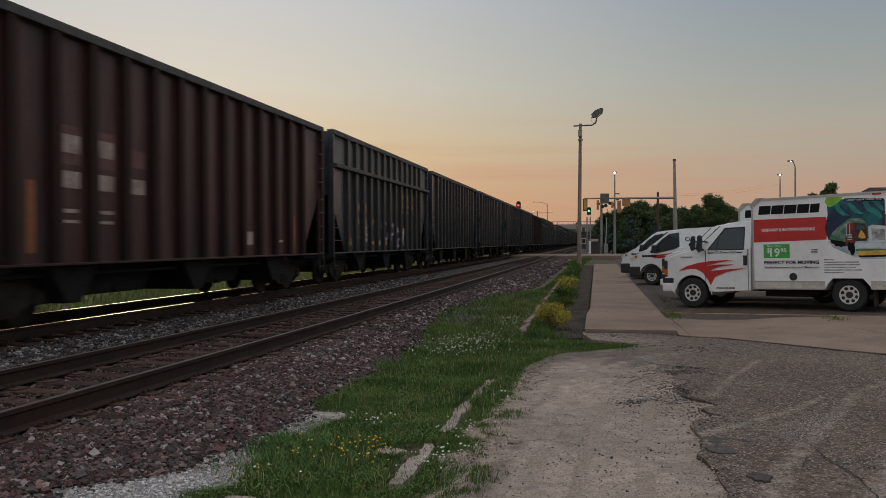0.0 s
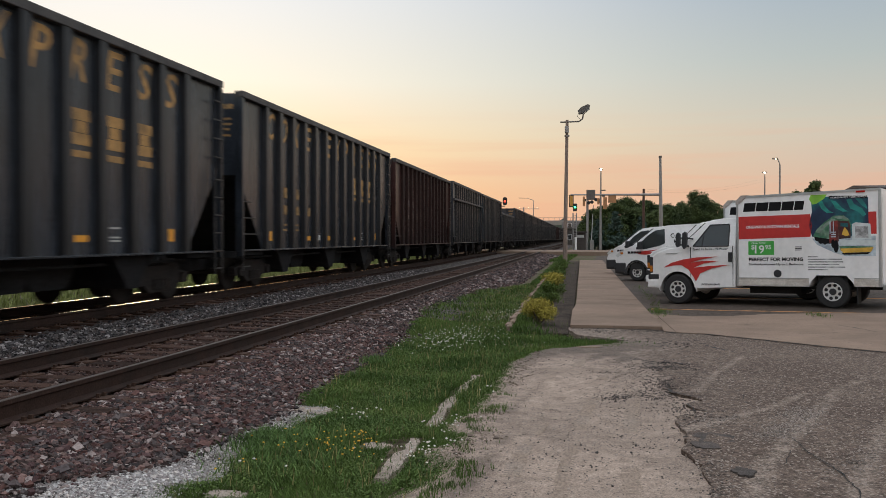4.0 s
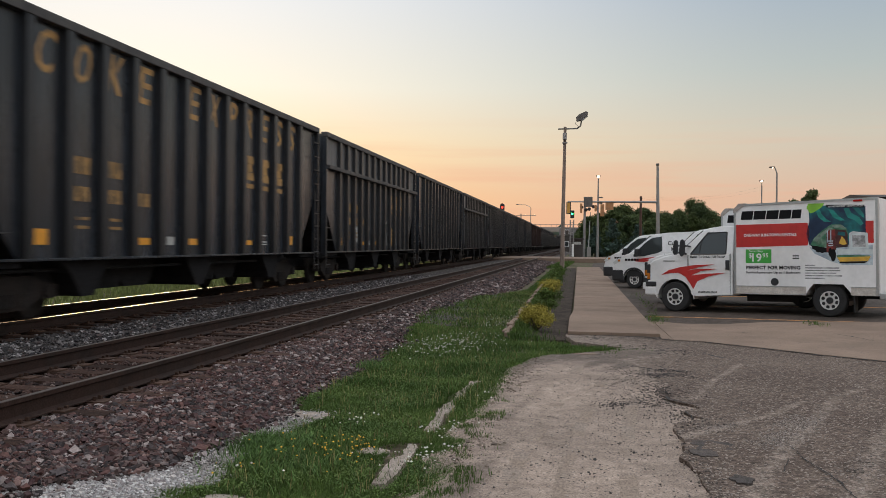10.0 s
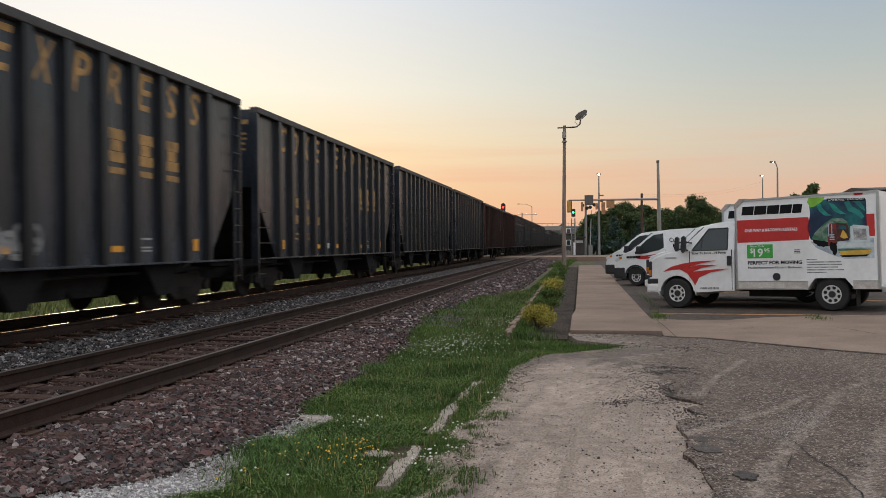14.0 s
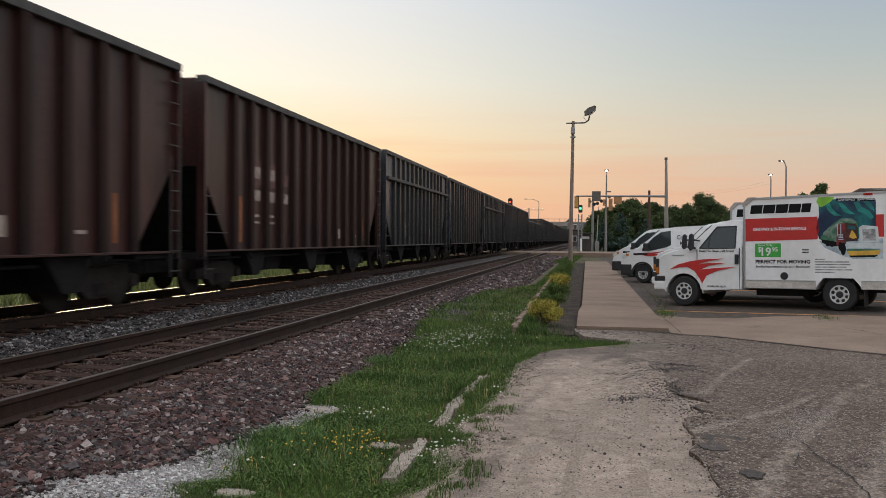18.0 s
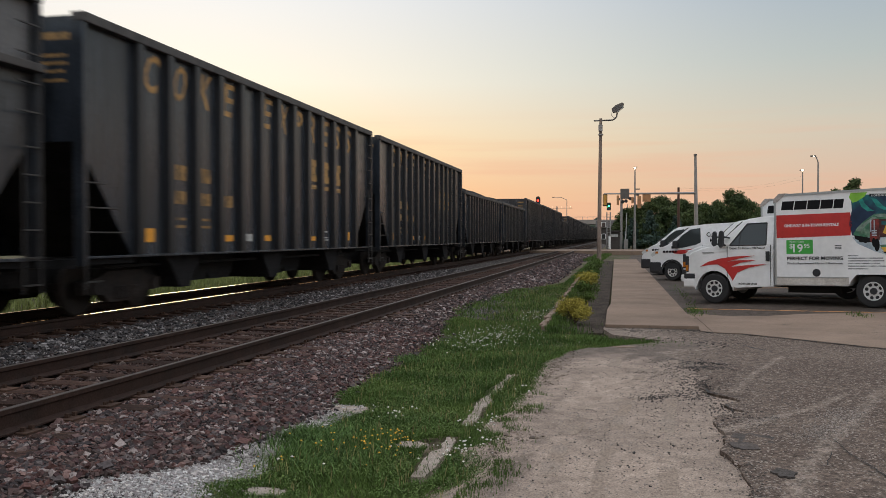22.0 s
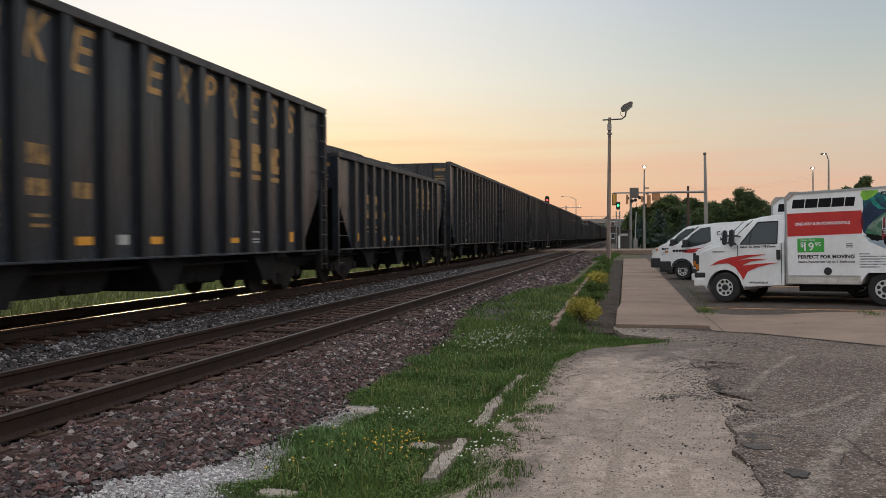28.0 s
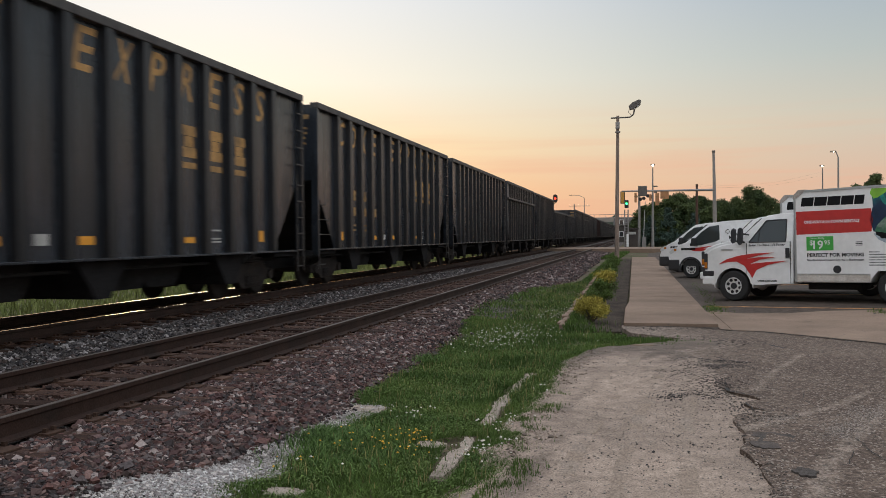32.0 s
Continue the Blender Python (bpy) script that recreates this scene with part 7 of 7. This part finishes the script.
STONE_EDGE = [(3, -3.85), (4.97, -3.62), (5.16, -3.46), (5.49, -3.27), (6.0, -3.12), (6.58, -3.05), (7.16, -2.93), (7.69, -2.86), (8.1, -2.98), (8.6, -3.12), (9.5, -3.06), (11, -3.05), (14.15, -3.28), (18.5, -3.78), (26.5, -3.5), (32, -2.7), (84, -2.8)]
R = (-4.611, -6.121, -8.95, -10.46)
bed_stones("ballast_stones", 40000, -4.5, -2.72, 3.5, 12, 0.023, M["stone"], "crushed grey and pink ballast stones beside the track", 81, 0.03)
bed_stones("reddish_stones", 17000, -4.5, -2.95, 4.6, 14, 0.022, M["stone_red"], "crushed reddish ballast stones beside the track", 83, 0.035)
bed_stones("ballast_stones", 20000, -4.7, -2.9, 11, 30, 0.030, M["stone"], "crushed grey ballast stones further along the track", 85, 0.03)
bed_stones("ballast_stones", 13000, -4.4, -2.5, 16, 40, 0.036, M["stone"], "grey ballast stones beside the grass", 84, 0.04)
bed_stones("ballast_stones", 30000, -6.55, -4.25, 4, 30, 0.026, M["stone_dark"], "stones between the rails and ties", 87, 0.03, (R[0], R[1]))
bed_stones("ballast_stones", 22000, -8.6, -6.4, 6, 40, 0.026, M["stone_pale"], "pale grey ballast stones between the tracks", 89, 0.035, (R[1], R[2]))
bed_stones("ballast_stones", 9000, -4.9, -2.6, 30, 84, 0.05, M["stone"], "grey ballast stones far along the track", 91, 0.04)
bed_stones("ballast_stones", 7000, -12, -9.0, 6, 40, 0.034, M["stone"], "ballast stones under the train", 93, 0.0, (R[2], R[3]))

bed_stones("coarse_stones", 1300, -4.6, -3.3, 3.6, 7.2, 0.031, M["stone"], "coarse rounded ballast stones near the rail", 86, 0.03)
bed_stones("coarse_stones", 260, -3.6, -2.8, 4.6, 6.8, 0.03, M["stone"], "loose ballast stones lying in the pale dust", 88, 0.02)
# pale stone dust where the ballast meets the grass
rng = np.random.default_rng(95)
dy = 3.6 + 6.4 * rng.uniform(0, 1, 9000) ** 1.3
dx = np.interp(dy, *zip(*STONE_EDGE)) + rng.normal(0.10, 0.17, 9000)
keep = (dx < np.interp(dy, *zip(*GL)) + 0.1) & (patchy(dx, dy, 1.6, 8) > -0.25)
stones("stone_dust", np.stack([dx, dy], 1)[keep], 0.008, 0.002 + np.array([max(lerp(BED, a), -0.02) for a in dx[keep]]), M["sand"], "pale fine stone chips at the edge of the ballast", 96)


def dust_patch(name, rows, z, material, label, seed):
    """Thin uneven spreads of dust, each an outline round a centre."""
    bm = bmesh.new()
    for i, (cx, cy, rx, ry) in enumerate(rows):
        pts = []
        for j in range(40):
            a = 2 * math.pi * j / 40
            q = 1 + 0.55 * noise.noise((math.cos(a) * 2 + i * 7, math.sin(a) * 2, seed)) + 0.15 * noise.noise((math.cos(a) * 6, math.sin(a) * 6 + i, seed))
            pts.append((cx + rx * q * math.cos(a), cy + ry * q * math.sin(a)))
        prism(bm, pts, "z", z - 0.05, z + 0.002 * i)
    return tagged(new(name, mesh(name, bm, material)), label, "dust", kind="structure")


def strip(name, left, right, y0, y1, z, material, label, seed, amp=0.06):
    """A thin spread between two wandering edges along y."""
    k = int((y1 - y0) / 0.05)
    ys = [y0 + (y1 - y0) * i / k for i in range(k + 1)]
    w = [0.5 * noise.noise((seed, y * 1.7, 0)) + 0.4 * noise.noise((seed, y * 6, 3)) for y in ys]
    v = [0.5 * noise.noise((seed + 5, y * 1.9, 0)) + 0.4 * noise.noise((seed + 5, y * 7, 3)) for y in ys]
    l = [(left(y) + amp * a, y) for y, a in zip(ys, w)]
    r = [(max(right(y) + amp * b, left(y) + amp * a + 0.01), y) for y, a, b in zip(ys, w, v)]
    return tagged(new(name, mesh(name, prism(bmesh.new(), r + l[::-1], "z", z - 0.08, z), material)), label, "bare ground", kind="structure")


strip("stone_dust_patch", lambda y: lerp(STONE_EDGE, y) - 0.1, lambda y: lerp(GL, y) + 0.06, 3.2, 9.2, -0.03, M["sand"], "pale stone dust spread at the edge of the ballast", 3, 0.1)
for k, (y0, y1) in enumerate(((5.75, 6.95), (7.45, 10.3))):
    strip("bare_soil", lambda y: -1.52, lambda y: -1.42, y0, y1, -0.022, M["bare"], "bare pale soil along an old edging in the grass", 5 + k, 0.11)
dust_patch("bare_patch", [(-1.74, 6.65, 0.13, 0.12), (-2.34, 5.2, 0.14, 0.10), (-1.55, 5.1, 0.22, 0.10), (-2.70, 7.9, 0.20, 0.16)], -0.026, M["bare"], "bare pale patches in the grass", 5)
# pale limestone chips spilled over the foot of the ballast


def spill(rows, seed):
    """Points scattered about short lines: x0, y0, x1, y1, spread, number."""
    rng = np.random.default_rng(seed)
    out = []
    for x0, y0, x1, y1, w, k in rows:
        t = rng.uniform(0, 1, (k, 1))
        out.append(np.array([[x0, y0]]) * (1 - t) + np.array([[x1, y1]]) * t + rng.normal(0, w, (k, 2)))
    return np.concatenate(out)


def over_bed(xy, up):
    return np.array([max(lerp(BED, a), -0.03) + up for a in xy[:, 0]])


xy = spill(((-3.6, 4.95, -2.75, 5.45, 0.16, 2600), (-3.0, 5.5, -2.75, 5.75, 0.10, 900), (-3.25, 6.1, -2.85, 6.3, 0.13, 700), (-3.1, 6.6, -2.8, 7.3, 0.09, 500), (-3.0, 7.0, -2.62, 8.2, 0.10, 600), (-3.35, 4.5, -2.7, 5.0, 0.15, 1200)), 120)
stones("limestone_chips", xy, 0.011, over_bed(xy, 0.004), M["chip"], "pale limestone chips at the foot of the ballast", 121)
xy = spill(((-3.6, 5.0, -2.7, 5.4, 0.18, 5200), (-3.2, 6.0, -2.7, 5.7, 0.14, 2400), (-3.1, 6.7, -2.62, 8.2, 0.11, 2600), (-3.3, 4.4, -2.6, 5.0, 0.2, 2400), (-3.2, 9.6, -3.35, 12.4, 0.07, 500)), 122)
stones("limestone_dust", xy, 0.005, over_bed(xy, 0.002), M["chip"], "pale limestone crumbs and dust", 123)
# loose grit and crumbs on the dirt and asphalt
rng = np.random.default_rng(99)
gx, gy = rng.uniform(-0.9, 1.2, 3800), 4 + 9 * rng.uniform(0, 1, 3800) ** 1.4
stones("grit", np.stack([gx, gy], 1), 0.006, np.array([max(dirt_z(a, b), -0.02) for a, b in zip(gx, gy)]) + 0.002, M["grit"], "loose grit on the packed dirt", 100)
gx, gy = rng.normal(0.4, 0.38, 1500), rng.normal(9.9, 0.9, 1500)
stones("asphalt_crumbs", np.stack([gx, gy], 1), 0.0055, np.array([max(dirt_z(a, b), 0.022 if a > lerp(EDGE, b) else -0.02) for a, b in zip(gx, gy)]) + 0.002, M["crumb"], "dark crumbs of broken asphalt", 101)
gx = np.concatenate([rng.normal(0.72, 0.06, 500), rng.normal(0.9, 0.12, 200)])
gy = np.concatenate([rng.uniform(4, 10, 500), rng.normal(8.4, 0.3, 200)])
stones("asphalt_crumbs", np.stack([gx, gy], 1), 0.008, np.array([max(dirt_z(a, b), 0.022 if a > lerp(EDGE, b) else -0.02) for a, b in zip(gx, gy)]) + 0.003, M["crumb"], "dark crumbs along the broken asphalt edge", 102)

# pale dust dragged by tyres over the asphalt
xy = spill(((1.30, 7.2, 2.1, 9.0, 0.10, 3000), (2.1, 9.0, 3.2, 10.9, 0.09, 1800), (2.9, 10.3, 3.2, 10.95, 0.05, 600), (0.95, 7.9, 1.25, 8.2, 0.05, 260), (1.6, 6.0, 2.9, 8.8, 0.12, 2000), (1.0, 9.5, 1.8, 12.0, 0.25, 900), (0.75, 5.0, 0.95, 8.0, 0.07, 700)), 130)
stones("tyre_dust", xy, 0.006, 0.023 + 0 * xy[:, 0], M["grit"], "pale dust dragged across the asphalt by tyres", 131)
xy = spill(((0.60, 10.9, 1.0, 11.1, 0.10, 520), (0.05, 8.9, 0.6, 9.2, 0.13, 420), (0.5, 9.3, 0.7, 10.2, 0.12, 300), (0.75, 11.5, 1.1, 11.35, 0.05, 130), (-0.1, 6.0, 0.5, 8.6, 0.22, 160), (0.4, 10.4, 0.7, 11.8, 0.2, 320)), 132)
stones("black_gravel", xy, 0.0068, np.array([max(dirt_z(a, b), 0.024 if a > lerp(EDGE, b) else -0.02) for a, b in xy]) + 0.003, M["gravel"], "black gravel spilled over the pale dirt", 133)
# dry clods along the edge of the grass
rng = np.random.default_rng(136)
gy = rng.uniform(5.0, 12.4, 700)
gx = np.interp(gy, *zip(*GR)) + np.abs(rng.normal(0.03, 0.13, 700))
keep = patchy(gx, gy, 1.5, 18) > -0.05
stones("soil_clods", np.stack([gx, gy], 1)[keep], 0.014, np.array([dirt_z(a, b) for a, b in np.stack([gx, gy], 1)[keep]]) + 0.002, M["clod"], "dry soil clods along the edge of the grass", 137, 0.6)
# crumbs along the foot of the apron and over the lot
xy = spill(((1.1, 15.5, 1.8, 15.4, 0.12, 260), (1.8, 15.4, 2.7, 14.7, 0.12, 300), (2.7, 14.7, 4.1, 13.1, 0.12, 420), (-0.4, 15.2, 1.0, 15.4, 0.18, 420), (0.0, 14.2, 1.2, 13.4, 0.35, 500)), 134)
stones("apron_crumbs", xy, 0.012, 0.022 + 0 * xy[:, 0], M["crumb"], "dark stone crumbs along the foot of the apron", 135)
dust_patch("concrete_fragment", [(-0.18, 12.75, 0.16, 0.07)], 0.05, M["concrete"], "pale fragment of concrete lying in the dirt", 14)
dust_patch("asphalt_mound", [(0.90, 7.20, 0.15, 0.19), (0.80, 6.92, 0.10, 0.11), (0.97, 6.18, 0.08, 0.10)], 0.034, M["patch"], "dark broken lumps at the asphalt's edge", 9)

# cracks in the asphalt and concrete, open grooves filled with dark grit
def crack(pts, w, z, seed):
    """A ragged dark groove or painted shade line, its width swelling and pinching."""
    bm = bmesh.new()
    line = ragged(pts, 0.05, 0.035, seed)
    pairs = []
    for i, (x, y) in enumerate(line):
        (ax, ay), (bx, by) = line[max(0, i - 1)], line[min(len(line) - 1, i + 1)]
        d = Vector((by - ay, ax - bx)).normalized() * (w * (0.25 + abs(noise.noise((x * 9, y * 9, seed)))) * (0.15 if i in (0, len(line) - 1) else 0.5))
        pairs.append([bm.verts.new((x + k * d.x, y + k * d.y, z + 0.002)) for k in (-1, 1)])
    for g, h in zip(pairs, pairs[1:]):
        bm.faces.new((g[0], g[1], h[1], h[0]))
    return bm


cracks = tagged(new("paving_cracks"), "dark irregular cracks in the paving, with painted shade along the apron front", "cracks", kind="structure")
for i, (pts, w) in enumerate(((((0.70, 9.5), (0.74, 9.25), (0.86, 9.12), (1.06, 9.0)), 0.045), (((0.82, 8.66), (0.87, 8.33), (1.04, 8.30)), 0.035), (((1.45, 9.3), (1.38, 8.9), (1.46, 8.4)), 0.014),
                              (((1.50, 7.3), (1.56, 6.68), (1.62, 6.24), (1.60, 5.6), (1.7, 4.9)), 0.020), (((1.50, 13.5), (1.68, 13.05), (1.92, 12.6)), 0.07), (((0.80, 11.7), (0.95, 11.45), (1.1, 11.34)), 0.05),
                              (((2.2, 8.3), (2.5, 7.6), (2.45, 6.9)), 0.014), (((1.9, 11.2), (2.3, 10.9), (2.9, 10.8)), 0.016), (((1.1, 6.35), (1.3, 6.5), (1.42, 6.9)), 0.012))):
    part("crack", crack(pts, w, 0.030, i), M["crack_shade_fill"], cracks)
for i, (pts, w, z) in enumerate(((((1.60, 15.1), (1.9, 15.55), (2.2, 16.1), (2.75, 16.65)), 0.05, 0.0), (((2.95, 14.82), (3.4, 14.95), (3.85, 15.15)), 0.03, 0.0), (((4.1, 16.4), (4.25, 16.0), (4.42, 15.2)), 0.05, 0.0), (((4.0, 17.9), (4.3, 18.4), (4.35, 18.85)), 0.06, 0.0),
                                 (((0.2, 16.4), (1.0, 16.2)), 0.012, 0.082), (((-0.6, 20.72), (0.2, 20.69), (0.92, 20.71)), 0.05, 0.084))):
    bm = crack(pts, w, z, 20 + i)
    for v in bm.verts:
        v.co.z += 0.0 if z else 0.0355 + 0.0229 * max(0.0, v.co.x - 1.5)
    part("crack", bm, M["crack_shade_fill"], cracks)


# painted shade under the front edge of footpath and apron, no real crack
front = [(-0.55, 15.59), (0.3, 15.59), (1.05, 15.55), (1.10, 15.24), (1.25, 15.10), (1.70, 14.95), (2.10, 14.50), (2.52, 14.04), (3.22, 13.22), (3.86, 12.60), (4.75, 11.74), (6.0, 10.5)]
bm = crack(front, 0.10, 0.0, 40)
for v in bm.verts:
    v.co.z += 0.030 + 0.0229 * max(0.0, v.co.x - 1.5)
part("crack", bm, M["crack_shade_fill"], cracks)

# faint tyre tread pressed into the dirt
tread = []
for x0, x1, w in ((-0.62, -0.30, 0.15), (-0.25, 0.05, 0.13), (0.22, 0.40, 0.14)):
    y = 4.2
    while y < 11.5:
        x = x0 + (x1 - x0) * (y - 4.2) / 7.3 + 0.06 * math.sin(y * 0.7)
        if noise.noise((x * 2, y * 0.9, 31)) > 0.02:
            z = max(dirt_z(x, y), -0.03)
            tread.append((x, y, z, w * random.uniform(0.7, 1.0)))
        y += 0.045
bm = bmesh.new()
for x, y, z, w in tread:
    vs = [bm.verts.new(p) for p in ((x - w / 2, y - 0.012, z - 0.002), (x + w / 2, y + 0.025, z - 0.002), (x + w / 2, y + 0.037, z + 0.011), (x - w / 2, y, z + 0.011))]
    ws = [bm.verts.new(p) for p in ((x - w / 2, y + 0.012, z - 0.002), (x + w / 2, y + 0.049, z - 0.002))]
    bm.faces.new(vs)
    bm.faces.new((vs[3], vs[2], ws[1], ws[0]))
tagged(new("tyre_tread_marks", mesh("tyre_tread_marks", bm, M["pressed"])), "faint tyre tread marks pressed into the dirt", "tyre marks", kind="stuff")

# ---------------------------------------------------------------- the train, car by car
LENGTH = {"A": 15.2, "B": 14.4, "C": 14.9, "D": 14.2, "E": 15.2}
ORDER = "CBAAAACBADAABABAAAACCBABAADDEAADAAAAAB" + "ADDABAACAABABADAACAAB"
# where the trailing end of each car's body stands along the line at 0 s
REAR = [23.85, 39.24, 55.47, 71.74, 88.06, 104.4, 120.37, 135.75, 151.9, 167.05, 183.23, 199.35, 214.57, 230.65, 245.95, 262.14, 278.42, 294.71, 310.97, 326.94,
        342.88, 358.22, 374.34, 389.58, 405.64, 421.81, 436.94, 452.06, 468.22, 484.46, 500.69, 515.89, 532.13, 548.36, 564.59, 580.81, 597.01, 612.4]
while len(REAR) < len(ORDER):
    REAR.append(REAR[-1] + LENGTH[ORDER[len(REAR)]] + 0.97)
CARS, used = [], set()
for kind, rear in zip(ORDER, REAR):
    first = KINDS[kind]
    y = rear - LENGTH[kind] / 2
    m = pose(-9.705 + bend(y), y, RAIL_TOP)
    if kind in used:
        ob = copy_thing(first, m)
    else:
        used.add(kind)
        ob = first
        ob.matrix_basis = m
    CARS.append((ob, y))


def scrawl(k, y0, y1, z0, z1, material, seed):
    """Sprayed loops on one car's side: bent ribbons of paint, no writing."""
    rng = random.Random(seed)
    bm = bmesh.new()
    for i in range(int((y1 - y0) / 0.10)):
        cy, cz = rng.uniform(y0, y1), rng.uniform(z0 + 0.1, z1 - 0.1)
        r, a, turn = rng.uniform(0.12, 0.32), rng.uniform(0, 6.28), rng.choice((1.6, 2.6, 3.6))
        pts = [(cy + r * 1.1 * math.cos(a + turn * j / 8), max(z0, min(z1, cz + r * math.sin(a + turn * j / 8)))) for j in range(9)]
        for (ya, za), (yb, zb) in zip(pts, pts[1:]):
            d = Vector((zb - za, ya - yb))
            if d.length > 1e-4:
                d = d.normalized() * 0.045
                vs = [bm.verts.new((1.480 + 0.0002 * i, *p)) for p in ((ya - d.x, za - d.y), (yb - d.x, zb - d.y), (yb + d.x, zb + d.y), (ya + d.x, za + d.y))]
                bm.faces.new(vs)
    part("sprayed_scrawl", bm, material, CARS[k][0], "faded sprayed scrawl", kind="stuff")


scrawl(1, -0.8, 3.2, 1.15, 2.0, M["spray"], 1)
scrawl(9, 1.2, 3.6, 1.2, 1.9, M["spray_w"], 2)
scrawl(27, 1.0, 2.6, 1.2, 2.1, M["spray_w"], 3)
scrawl(32, -3.6, -0.4, 1.15, 2.1, M["spray_w"], 4)
scrawl(15, -2.6, 0.2, 1.15, 1.6, M["spray_w"], 5)
scrawl(12, 1.0, 1.9, 1.2, 2.2, M["spray_w"], 6)
scrawl(23, -4.6, -2.2, 1.2, 1.9, M["spray_w"], 7)


def motions():
    for ob, y0 in CARS:
        rows = []
        for t in range(0, 33):
            y = y0 - 17.633 * t + 0.018644 * t * t
            slope = (bend(y + 4) - bend(y - 4)) / 8
            rows.append((t, pose(-9.705 + bend(y), y, RAIL_TOP, 0, 0, math.degrees(-math.atan(slope)))))
        walk(ob, rows)

motions()
